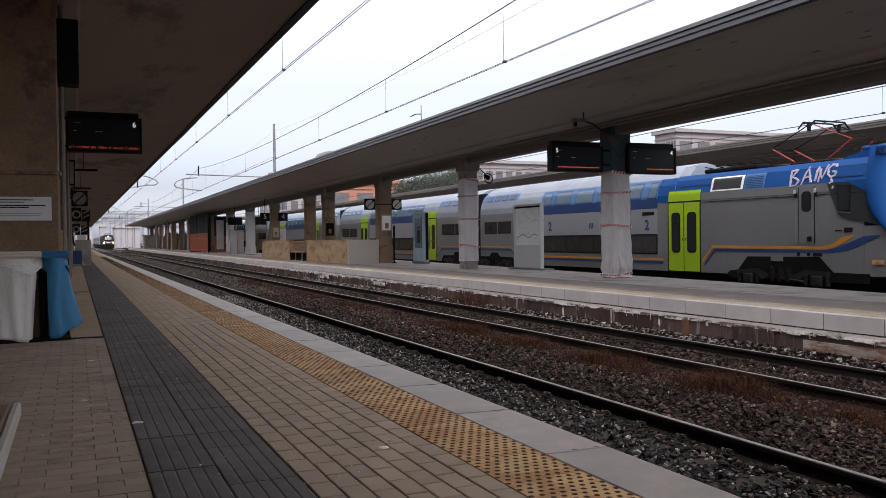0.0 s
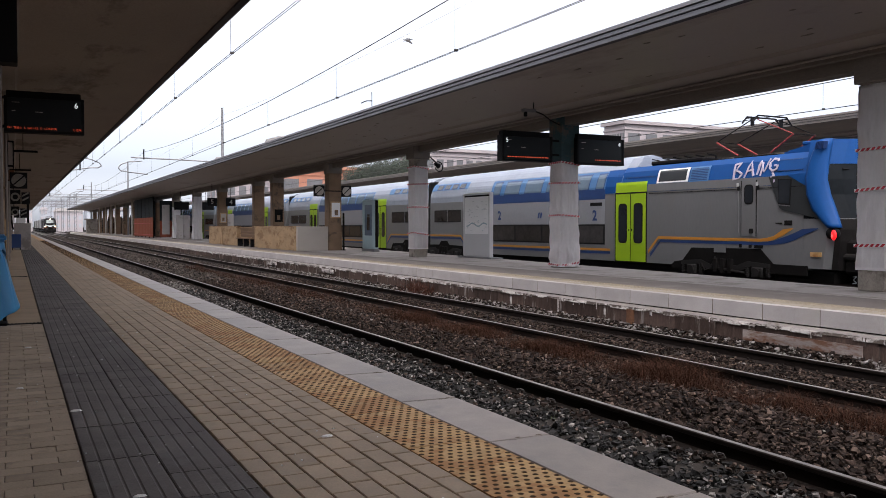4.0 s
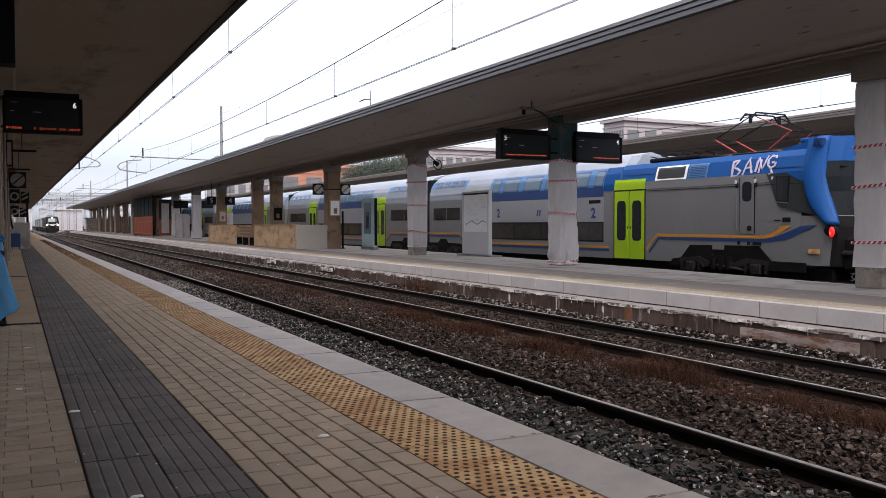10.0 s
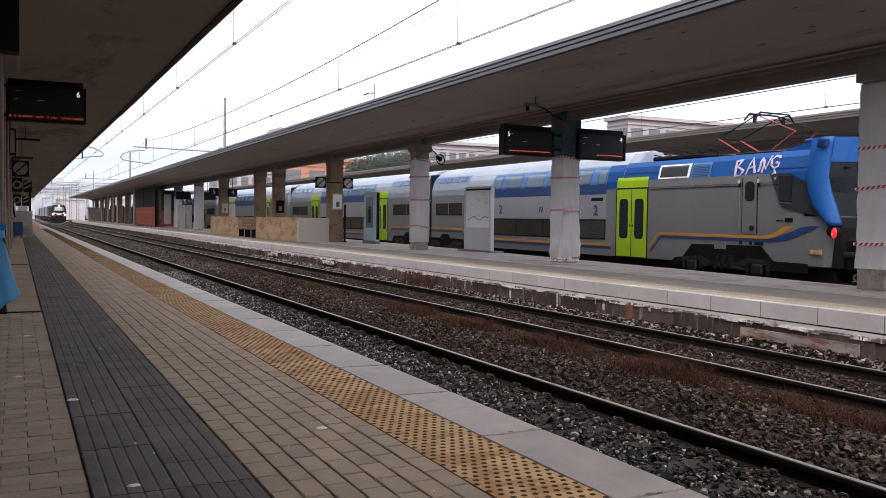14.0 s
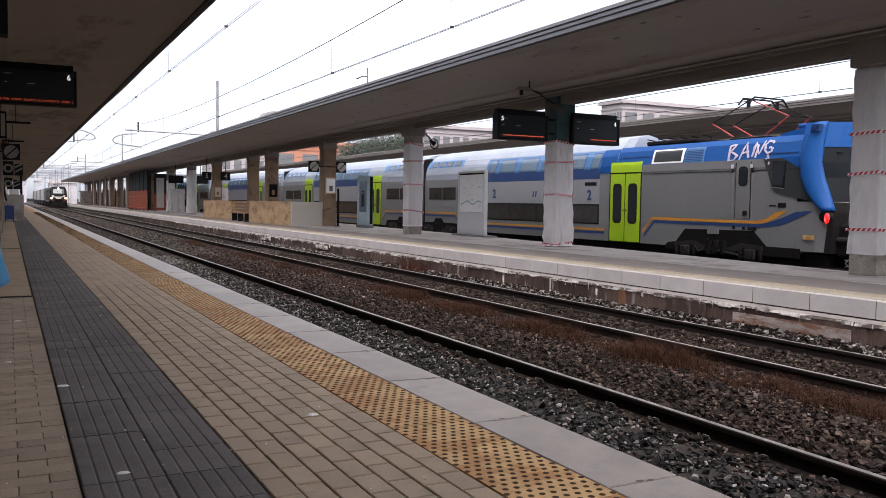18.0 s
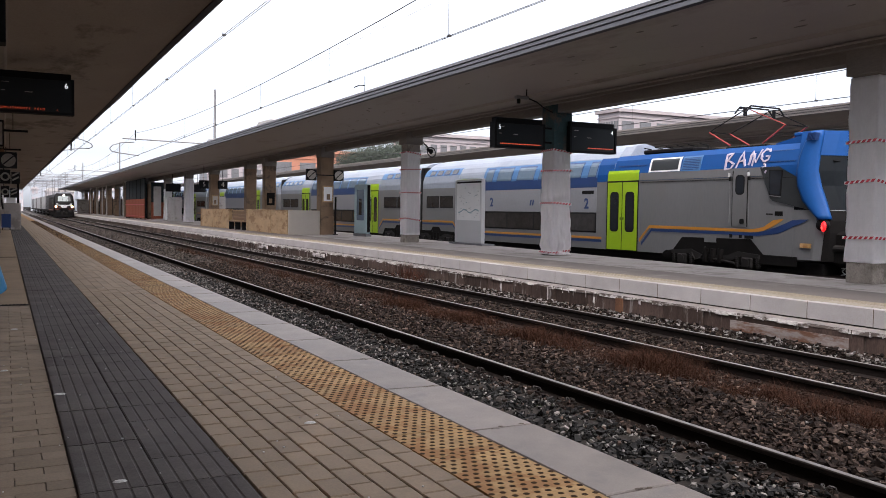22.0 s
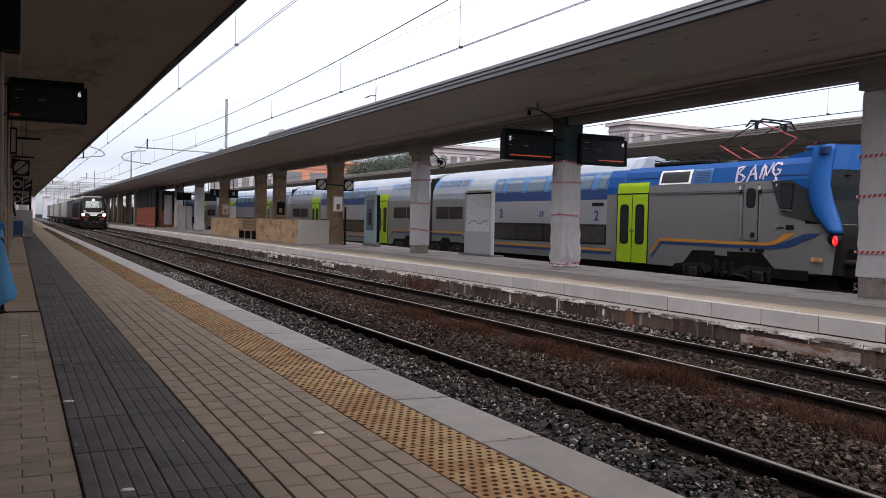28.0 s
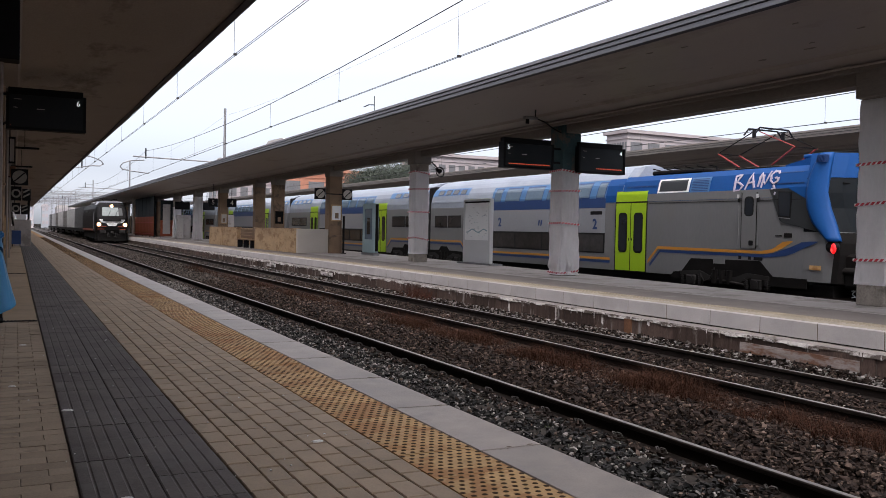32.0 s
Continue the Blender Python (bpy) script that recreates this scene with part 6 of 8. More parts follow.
def spray(points, w_=0.028):
    bm = B()
    rnd = random.Random(len(points) * 7 + int(points[0][0] * 100))
    pts = []
    for (ya, za), (yb, zb) in zip(points, points[1:]):
        pts += [(ya + (yb - ya) * t + rnd.uniform(-0.012, 0.012), za + (zb - za) * t + rnd.uniform(-0.012, 0.012)) for t in (0.0, 0.33, 0.67)]
    pts.append(points[-1])
    rows = []
    for k, (y, z) in enumerate(pts):
        a, b = pts[max(k - 1, 0)], pts[min(k + 1, len(pts) - 1)]
        d = Vector((b[0] - a[0], b[1] - a[1]))
        nrm = Vector((-d.y, d.x)).normalized() * w_ * rnd.uniform(0.55, 1.15)
        row = []
        for s in (-1, 1):
            yy, zz = y + s * nrm.x, z + s * nrm.y
            x = TX - half_width(min(zz, 3.1)) - 0.02 - 0.0004 * k
            row += [bm.verts.new((x, yy, zz)), bm.verts.new((x + 0.03, yy, zz))]
        rows.append(row)
    for a, b in zip(rows, rows[1:]):
        for q in ((0, 2), (2, 3), (3, 1), (1, 0)):
            bm.faces.new((a[q[0]], a[q[1]], b[q[1]], b[q[0]]))
    for r in (rows[0], rows[-1]):
        bm.faces.new((r[0], r[1], r[3], r[2]))
    part("graffiti_stroke", bm, M_GRAFFITI, lead, "pale pink spray-painted stroke")


spray([(18.16, 2.5), (18.2, 2.98)])
spray([(18.22, 2.96), (17.98, 3.0), (18.1, 2.79), (17.86, 2.68), (17.98, 2.56), (18.16, 2.55)])
spray([(17.78, 2.56), (17.62, 3.02), (17.45, 2.6)])
spray([(17.72, 2.74), (17.48, 2.78)], 0.026)
spray([(17.34, 2.62), (17.27, 3.03), (17.1, 2.68), (16.98, 3.06)])
spray([(17.22, 2.58), (17.18, 2.96)], 0.022)
spray([(16.66, 2.96), (16.72, 3.04), (16.84, 3.05), (16.93, 2.94), (16.92, 2.79), (16.82, 2.7), (16.68, 2.74), (16.67, 2.85), (16.78, 2.85)])
spray([(16.8, 2.66), (16.74, 2.56), (16.84, 2.54)], 0.026)
spray([(16.7, 2.46), (16.72, 2.38)], 0.03)
# nose
SIDE_X = TX - 1.4


def nose_width(y):
    return float(np.interp(y, [13.6, 14.75, 15.6], [1.1, 1.34, 1.4]))


def corner_y(z):
    return float(np.interp(z, [0.1, 0.8, 1.15, 1.36, 2.0, 2.81, 3.46], [14.78, 14.7, 14.73, 14.84, 15.1, 15.22, 15.18]))


def nose_layer(levels, mat, name, label, grow=0.0, skip=0):
    """A storey of the rounded driving end, open towards the coach."""
    b = B()
    rows = []
    for z in levels:
        yc = corner_y(z) - grow
        lean = max(0.0, (z - 2.4) * 0.24)
        left = [(0.0, 15.745), (0.005, 15.7), (0.02, yc + 0.38), (0.07, yc + 0.18), (0.14, yc + 0.06), (0.24, yc), (0.5, yc - 0.18), (0.8, yc - 0.32), (1.15, yc - 0.4)]
        left = [(SIDE_X + x + lean, y, z) for x, y in left[skip:]]
        rows.append([b.verts.new(p) for p in left + [(2 * TX - x, y, zz) for x, y, zz in left[::-1]]])
    for p, q in zip(rows, rows[1:]):
        for i in range(len(p) - 1):
            b.faces.new((p[i], p[i + 1], q[i + 1], q[i]))
        b.faces.new((p[-1], p[0], q[0], q[-1]))
    b.faces.new(rows[0])
    b.faces.new(rows[-1])
    return part(name, b, mat, lead, label)


nose_layer((0.08, 0.4, 0.8, 1.15, 1.38), M_GREYPAINT, "nose", "grey lower nose")
# black carried up to 1.37 to paint the shade on the grey front
nose_layer((0.06, 0.4, 0.8, 1.1, 1.37), M_UNDER, "coupler_surround", "black coupler surround, with painted shade on the nose above", 0.02, 3)
nose_layer((1.384, 1.7, 2.0, 2.4, 2.8), M_SCREEN_GLASS, "windscreen_band", "dark wrapped cab glazing")
nose_layer((2.804, 3.0, 3.2, 3.36, 3.45), M_BLUE, "nose_top", "blue cab roof", 0.02)
bm = B()
prism_x(bm, [(15.3, 3.45), (15.75, 3.4), (16.1, 3.33), (16.7, 3.21), (16.7, 3.15), (15.3, 3.15)], TX - 1.02, TX + 1.02)
part("roof_fairing", bm, M_BLUE, lead, "blue fairing sloping down behind the cab")
bm = B()
for k in range(3):
    box(bm, TX - 0.95 + 0.5 * k, TX - 0.7 + 0.5 * k, 15.75, 16.2, 3.36, 3.47, 0.03)
part("fairing_box", bm, M_BLUE, lead)


def cheek(points, mat, name, label, out=0.02, thick=0.03):
    """A shaped panel on the nose's flank from (y, z) points."""
    b = B()
    va, vb = [], []
    for y, z in points:
        w_ = nose_width(y)
        w_ = min(w_, half_width(z))
        va.append(b.verts.new((TX - w_ - out, y, z)))
        vb.append(b.verts.new((TX - w_ + thick, y, z)))
    b.faces.new(va)
    b.faces.new(vb[::-1])
    for i in range(len(va)):
        b.faces.new((va[i], vb[i], vb[(i + 1) % len(va)], va[(i + 1) % len(va)]))
    bmesh.ops.triangulate(b, faces=[f for f in b.faces if len(f.verts) > 4])
    return part(name, b, mat, lead, label)


cheek([(16.9, 2.54), (16.7, 2.16), (16.52, 1.7), (16.42, 1.62), (15.69, 1.47), (15.25, 1.38), (15.5, 1.95), (15.6, 2.56)], M_FLANK, "dark_flank", "dark window flank of the cab", 0.022)
cheek([(16.58, 2.47), (16.13, 2.45), (16.16, 1.72), (16.54, 1.76)], M_BLACK, "cab_window_frame", "black window frame", 0.027)
cheek([(16.55, 2.44), (16.17, 2.42), (16.2, 1.79), (16.52, 1.82)], M_GLASS, "cab_side_window", "cab side window", 0.032)
cheek([(16.54, 1.755), (16.16, 1.715), (16.16, 1.74), (16.54, 1.78)], M_STEEL, "window_sill", "", 0.036)
cheek([(16.3, 2.57), (15.58, 2.2), (15.58, 2.58)], M_BLUE, "blue_corner", "blue paint cutting across the dark flank", 0.026)
# swept pillar: left and right edges as (x from the side wall, y, z)
pillar = ((0.17, 15.38, 3.44, 0.36, 15.17, 3.46), (0.1, 15.54, 3.14, 0.32, 15.19, 3.12), (0.05, 15.64, 2.8, 0.26, 15.2, 2.82), (-0.02, 15.67, 2.42, 0.22, 15.18, 2.41), (-0.03, 15.62, 2.01, 0.2, 15.08, 2.0), (-0.03, 15.46, 1.64, 0.19, 14.92, 1.63), (-0.02, 15.21, 1.36, 0.18, 14.81, 1.36), (0.0, 14.98, 1.13, 0.17, 14.72, 1.15))
bm = B()
rows = []
fine = []
for a, b in zip(pillar, pillar[1:]):
    fine += [tuple(p + (q - p) * t for p, q in zip(a, b)) for t in (0.0, 0.5)]
fine.append(pillar[-1])
for xl, yl, zl, xr, yr, zr in fine:
    row = []
    for t in np.linspace(0, 1, 9):
        x = xl + (xr - xl) * t ** 2.0 - 0.02 * math.sin(math.pi * t) - 0.035
        row.append((SIDE_X + x, yl + (yr - yl) * t, zl + (zr - zl) * t))
    rows.append([bm.verts.new(p) for p in row] + [bm.verts.new((x + 0.12, y + 0.03, z)) for x, y, z in row[::-1]])
for a, b in zip(rows, rows[1:]):
    for i in range(18):
        bm.faces.new((a[i], a[(i + 1) % 18], b[(i + 1) % 18], b[i]))
bm.faces.new(rows[0])
bm.faces.new(rows[-1])
bmesh.ops.recalc_face_normals(bm, faces=bm.faces[:])
part("blue_pillar", bm, M_BLUE, lead, "bright blue swept pillar", smooth=True)
for i in range(6):
    bm = B()
    y = 15.22 + 0.045 * i
    prism_x(bm, [(y, 3.2), (y + 0.022, 3.2), (y - 0.02, 3.38), (y - 0.042, 3.38)], SIDE_X + 0.045, SIDE_X + 0.2)
    part("fairing_vent", bm, M_NAVY, lead)
bm = B()
rod(bm, (SIDE_X + 0.5, 14.98, 2.66), (TX + 0.9, 14.8, 2.66), 0.02, 6)
rod(bm, (SIDE_X + 0.75, 14.42, 1.5), (SIDE_X + 1.0, 14.68, 2.3), 0.02, 6)
part("wiper", bm, M_UNDER, lead)
for s in (-1, 1):
    bm = B()
    bmesh.ops.create_uvsphere(bm, u_segments=16, v_segments=10, radius=0.2)
    bmesh.ops.scale(bm, vec=(0.6, 1.0, 0.85), verts=bm.verts[:])
    bmesh.ops.translate(bm, vec=(TX + s * 1.3, 14.93, 1.0), verts=bm.verts[:])
    part("tail_lamp_housing", bm, M_BLACK, lead)
    bm = B()
    bmesh.ops.create_uvsphere(bm, u_segments=20, v_segments=12, radius=0.135)
    bmesh.ops.scale(bm, vec=(0.45, 1.0, 1.0), verts=bm.verts[:])
    bmesh.ops.rotate(bm, cent=(0, 0, 0), matrix=Matrix.Rotation(radians(38 * s), 3, "Z"), verts=bm.verts[:])
    bmesh.ops.translate(bm, vec=(TX + s * 1.39, 14.84, 0.96), verts=bm.verts[:])
    t_ = part("tail_lamp", bm, M_TAIL, lead, "lit red tail lamp", smooth=True)
    bm = B()
    bmesh.ops.create_uvsphere(bm, u_segments=12, v_segments=8, radius=0.06)
    bmesh.ops.translate(bm, vec=(TX + s * 1.425, 14.82, 0.93), verts=bm.verts[:])
    part("bulb", bm, M_TAIL_CORE, t_, smooth=True)
    # small added disc with a dim red emission on the nose front
    bm = B()
    rod(bm, (TX + s * 0.72, 14.42, 1.06), (TX + s * 0.72, 14.5, 1.06), 0.1, 12)
    part("inner_lamp", bm, M_TAIL_DIM, lead, "dim red glowing disc added on the nose")
    bm = B()
    rod(bm, (TX + s * 1.06, 14.9, 0.4), (TX + s * 1.06, 14.2, 0.4), 0.11, 12)
    bf = part("buffer", bm, M_BOGIE, lead, "grey steel buffer")
    bm = B()
    rod(bm, (TX + s * 1.06, 14.2, 0.4), (TX + s * 1.06, 13.98, 0.4), 0.075, 12)
    rod(bm, (TX + s * 1.06, 13.98, 0.4), (TX + s * 1.06, 13.92, 0.4), 0.21, 16)
    part("buffer_head", bm, M_STEEL, bf)
bm = B()
box(bm, TX - 1.12, TX + 1.12, 14.05, 14.75, -0.05, 0.84, 0.08)
part("coupler_recess", bm, M_UNDER, lead, "black coupler recess")
bm = B()
box(bm, TX - 1.0, TX + 1.0, 14.0, 14.6, -0.35, -0.06, 0.06)
part("snow_guard", bm, M_UNDER, lead)
for k, stroke in enumerate(([(0.05, -0.1), (0.16, -0.09), (0.07, -0.18), (0.17, -0.25), (0.05, -0.27)], [(0.2, -0.12), (0.33, -0.1)], [(0.27, -0.11), (0.25, -0.28)], [(0.4, -0.16), (0.35, -0.23), (0.4, -0.28), (0.46, -0.22), (0.4, -0.16)], [(0.5, -0.28), (0.52, -0.12), (0.58, -0.16), (0.52, -0.2), (0.6, -0.28)])):
    bm = B()
    tube(bm, [(TX - 1.005, 14.62 - u, z) for u, z in stroke], 0.011, 5)
    part("scrawl_stroke", bm, M_STEEL_PALE, lead, "pale scrawl on the snow guard")
for k in range(4):
    bm = B()
    tube(bm, [(TX - 0.9 + 0.25 * k, 14.0, 0.25), (TX - 0.9 + 0.25 * k, 13.85, -0.15), (TX - 0.75 + 0.25 * k, 13.85, -0.2), (TX - 0.7 + 0.25 * k, 13.95, 0.1)], 0.03)
    part("brake_hose", bm, M_STEEL, lead, "grey brake hose")
# roof equipment and pantograph
for i in range(6):
    bm = B()
    rod(bm, (TX - 0.6, 19.6 + 0.5 * i, 3.2), (TX - 0.6, 19.6 + 0.5 * i, 3.36), 0.03, 8)
    rod(bm, (TX - 0.6, 19.6 + 0.5 * i, 3.36), (TX - 0.6, 19.95 + 0.5 * i, 3.43), 0.018, 6)
    part("roof_insulator", bm, M_UNDER, lead)
bm = B()
box(bm, TX - 0.8, TX + 0.8, 20.0, 22.3, 3.2, 3.34, 0.04)
part("roof_equipment", bm, M_UNDER, lead, "dark roof equipment box")
pg = lead
for s in (-0.45, 0.45):
    for y0, z0, y1 in ((19.72, 3.76, 18.84), (16.88, 3.77, 17.64)):
        bm = B()
        rod(bm, (TX + s, y0, z0), (TX + s * 1.05, y1, 3.3), 0.027, 8)
        part("lower_arm", bm, M_RED, pg, "red pantograph arm")
for s in (-0.45, 0.45):
    for y0, y1 in ((19.72, 18.36), (16.88, 18.1)):
        bm = B()
        tube(bm, [(TX + s, y0, 3.77), (TX + s * 1.1, y1, 4.3)], 0.016, 6)
        part("upper_arm", bm, M_RED if s < 0 and y0 < 18 else M_UNDER, pg)
for y0 in (19.72, 16.88):
    bm = B()
    rod(bm, (TX - 0.45, y0, 3.77), (TX + 0.45, y0, 3.77), 0.016, 6)
    part("knee_tube", bm, M_UNDER, pg)
bm = B()
for y in (18.0, 18.4):
    tube(bm, [(TX - 0.8, y, 4.2), (TX - 0.6, y, 4.4), (TX + 0.6, y, 4.4), (TX + 0.8, y, 4.2)], 0.025, 6)
for s in (-0.6, 0.6):
    tube(bm, [(TX + s, 18.0, 4.36), (TX + s, 18.4, 4.36)], 0.02, 6)
    rod(bm, (TX + s, 18.2, 4.12), (TX + s, 18.2, 4.36), 0.055, 8)
part("collector_head", bm, M_BLACK, pg, "black collector head")
bm = B()
box(bm, TX - 0.5, TX + 0.5, 17.5, 19.0, 3.2, 3.27, 0.02)
part("pantograph_base", bm, M_UNDER, pg)

# the eastern tracks run slightly askew to the island platform
def turned(ob, angle=radians(1.3), pivot=(18.4, 22.0)):
    d = Vector((ob.location.x - pivot[0], ob.location.y - pivot[1]))
    c_, s_ = math.cos(angle), math.sin(angle)
    ob.location.x, ob.location.y = pivot[0] + c_ * d.x - s_ * d.y, pivot[1] + s_ * d.x + c_ * d.y
    ob.rotation_euler = (0, 0, angle)
    return ob


for c in COACHES:
    turned(c)
for name in ("track_east", "track_outer"):
    turned(bpy.data.objects[name])

# ---- freight train on the middle track ----
LX = TRACKS[1]
LOCO_CARS = []


def loco():
    """Built at the origin, front at y = 0, rail level at z = 0, body towards +y."""
    t = new("electric_locomotive")
    tagged(t, "dark electric locomotive with white front grille and lit headlamps", "locomotive")
    bm = B()
    pro = [(-1.5, 1.05), (1.5, 1.05), (1.5, 2.6), (1.42, 3.3), (1.2, 3.75), (0.8, 3.9), (-0.8, 3.9), (-1.2, 3.75), (-1.42, 3.3), (-1.5, 2.6)]
    prism(bm, pro, 1.3, 17.6)
    part("body", bm, M_LOCO, t, "dark grey body")
    levels = ((0.95, 0.16, 0.98), (1.2, 0.05, 1.0), (1.6, 0.0, 1.0), (2.1, 0.06, 1.0), (2.45, 0.16, 1.0), (2.9, 0.4, 0.98), (3.4, 0.7, 0.94), (3.7, 0.95, 0.86), (3.9, 1.25, 0.72))

    def front(z):
        return float(np.interp(z, [r[0] for r in levels], [r[1] for r in levels]))

    bm = B()
    rows = []
    for z, yy, k in levels:
        w_ = 1.5 * k
        half = [(-w_, 1.35), (-w_, yy + 0.55), (-w_ * 0.96, yy + 0.28), (-w_ * 0.88, yy + 0.1), (-w_ * 0.72, yy + 0.02), (-w_ * 0.4, yy)]
        rows.append([bm.verts.new((x, y, z)) for x, y in half + [(-x, y) for x, y in half[::-1]]])
    for a, b in zip(rows, rows[1:]):
        for i in range(len(a) - 1):
            bm.faces.new((a[i], a[i + 1], b[i + 1], b[i]))
    bm.faces.new(rows[0])
    bm.faces.new(rows[-1])
    part("cab_front", bm, M_LOCO, t, "rounded dark cab front")

    def plate_on(name, pts, mat, lab, lift=0.03, parent=None):
        """A panel on the sloping front from x-z corners."""
        b = B()
        va = [b.verts.new((x, front(z) + 0.16 * max(0, abs(x) - 0.95) - lift, z)) for x, z in pts]
        vb = [b.verts.new((v.co.x, v.co.y + 0.06, v.co.z)) for v in va]
        b.faces.new(va)
        b.faces.new(vb[::-1])
        for i in range(len(va)):
            b.faces.new((va[i], vb[i], vb[(i + 1) % len(va)], va[(i + 1) % len(va)]))
        bmesh.ops.triangulate(b, faces=[f for f in b.faces if len(f.verts) > 4])
        return part(name, b, mat, parent or t, lab)

    plate_on("windscreen_surround", [(-1.2, 2.42), (1.2, 2.42), (1.16, 3.3), (0.98, 3.62), (-0.98, 3.62), (-1.16, 3.3)], M_BLACK, "black windscreen surround", 0.02)
    ws = plate_on("windscreen", [(-0.92, 2.6), (0.62, 2.6), (0.6, 3.42), (-0.84, 3.42)], M_PANE_PALE, "windscreen with its reflection put into a pale colour", 0.035)
    plate_on("windscreen_side", [(0.66, 2.6), (1.0, 2.62), (0.92, 3.38), (0.64, 3.42)], M_FLANK, "darker end of the windscreen", 0.035, ws)
    for x in (-0.35, 0.3):
        b = B()
        rod(b, (x, front(2.55) - 0.06, 2.55), (x + 0.22, front(3.1) - 0.06, 3.1), 0.025, 5)
        part("wiper", b, M_BLACK, t)
    gr = plate_on("front_grille", [(-1.2, 2.24), (1.2, 2.24), (1.0, 1.95), (0.5, 1.86), (0.34, 1.6), (-0.34, 1.6), (-0.5, 1.86), (-1.0, 1.95)], M_CASE, "white front grille panel", 0.03)
    for z, hw in ((2.15, 1.1), (2.05, 1.02), (1.95, 0.85), (1.8, 0.34)):
        plate_on("grille_slot", [(-hw, z), (hw, z), (hw, z + 0.035), (-hw, z + 0.035)], M_LOCO, "", 0.045, gr)
    for s in (-1, 1):
        plate_on("red_band", sorted([(s * 0.55, 1.5), (s * 1.34, 1.5), (s * 1.34, 1.57), (s * 0.5, 1.6)], key=lambda p: math.atan2(p[1] - 1.54, p[0] - s * 0.95)), M_LOCO_RED, "thin red band under the lamp", 0.03)
        plate_on("red_panel", sorted([(s * 0.7, 1.26), (s * 1.3, 1.26), (s * 1.3, 1.32), (s * 0.7, 1.32)], key=lambda p: math.atan2(p[1] - 1.29, p[0] - s * 0.9)), M_LOCO_RED, "dull red lower panel", 0.03)
        # added glowing disc behind each headlamp, drawn as its halo
        b = B()
        rod(b, (s * 1.19, -0.02, 1.74), (s * 1.19, 0.2, 1.74), 0.19, 18)
        rim = part("lamp_rim", b, M_LAMP_HALO, t, "orange glowing disc standing for the lamp's halo")
        b = B()
        rod(b, (s * 1.19, -0.05, 1.74), (s * 1.19, -0.02, 1.74), 0.145, 18)
        part("headlamp", b, M_LAMP, rim, "lit warm headlamp")
        b = B()
        rod(b, (s * 0.88, -0.4, 1.05), (s * 0.88, 0.2, 1.05), 0.1, 10)
        bf = part("buffer", b, M_UNDER, t)
        b = B()
        box(b, s * 0.88 - 0.28, s * 0.88 + 0.28, -0.48, -0.4, 0.87, 1.23, 0.05)
        part("buffer_plate", b, M_BOGIE, bf, "wide steel buffer plate")
        b = B()
        tube(b, [(s * 1.56, 1.5, 1.3), (s * 1.56, 1.5, 2.7)], 0.025)
        part("handrail", b, M_STEEL, t)
        b = B()
        box(b, s * 1.505 - 0.01, s * 1.505 + 0.01, 1.7, 2.3, 2.35, 3.0)
        part("cab_side_window", b, M_GLASS, t)
        b = B()
        box(b, s * 1.508 - 0.012, s * 1.508 + 0.012, 2.6, 17.2, 1.12, 1.3)
        part("side_band", b, M_LOCO_RED, t, "dull red sill band")
        for k in range(6):
            b = B()
            box(b, s * 1.506 - 0.014, s * 1.506 + 0.014, 4.4 + 1.9 * k, 5.7 + 1.9 * k, 2.95, 3.25)
            part("side_vent", b, M_BOGIE, t, "dusty side vent")
        b = B()
        box(b, s * 1.3 - 0.2, s * 1.3 + 0.2, 0.5, 0.75, 0.25, 0.95, 0.03)
        part("step", b, M_UNDER, t)
    # same added halo disc behind the top lamp
    b = B()
    rod(b, (0, front(3.55) - 0.08, 3.55), (0, front(3.55) + 0.1, 3.55), 0.16, 16)
    rim = part("top_lamp_rim", b, M_LAMP_HALO, t)
    b = B()
    rod(b, (0, front(3.55) - 0.11, 3.55), (0, front(3.55) - 0.08, 3.55), 0.125, 16)
    part("top_lamp", b, M_LAMP, rim, "lit top headlamp")
    b = B()
    prism(b, [(-1.25, 3.7), (-0.85, 3.88), (0.85, 3.88), (1.25, 3.7), (1.05, 3.98), (0.7, 4.06), (-0.7, 4.06), (-1.05, 3.98)], 1.5, 4.2)
    part("roof_cap", b, M_PALEPAINT, t, "pale rounded roof end")
    b = B()
    box(b, -1.35, 1.35, 0.3, 17.4, 0.35, 1.04, 0.05)
    part("underframe", b, M_UNDER, t)
    b = B()
    prism_x(b, [(-0.05, 0.15), (0.3, 0.12), (0.35, 0.85), (0.05, 0.85)], -1.3, 1.3)
    part("snow_plough", b, M_UNDER, t)
    b = B()
    box(b, -0.12, 0.12, -0.35, 0.1, 0.85, 1.1, 0.03)
    part("coupling_hook", b, M_BOGIE, t)
    for x in (-0.45, -0.3, 0.3, 0.45):
        b = B()
        tube(b, [(x, 0.0, 0.95), (x, -0.12, 0.7), (x * 0.9, -0.12, 0.5), (x * 0.8, -0.02, 0.6)], 0.03, 5)
        part("brake_hose", b, M_BOGIE, t)
    for y in (4.2, 13.5):
        b = B()
        box(b, -1.32, 1.32, y - 1.9, y + 1.9, 0.5, 0.85, 0.04)
        part("bogie_frame", b, M_BOGIE, t)
        for d in (-1.3, 1.3):
            for s in (-1, 1):
                b = B()
                rod(b, (s * 0.8, y + d, 0.6), (s * 0.68, y + d, 0.6), 0.6, 18)
                part("wheel", b, M_UNDER, t)
    for y in (3.9, 14.5):
        for x in (-0.5, 0.5):
            b = B()
            tube(b, [(x, y, 4.0), (x * 0.7, y + 1.6, 4.2), (x * 1.2, y + 0.1, 4.32)], 0.03)
            part("pantograph_arm", b, M_UNDER, t)
        b = B()
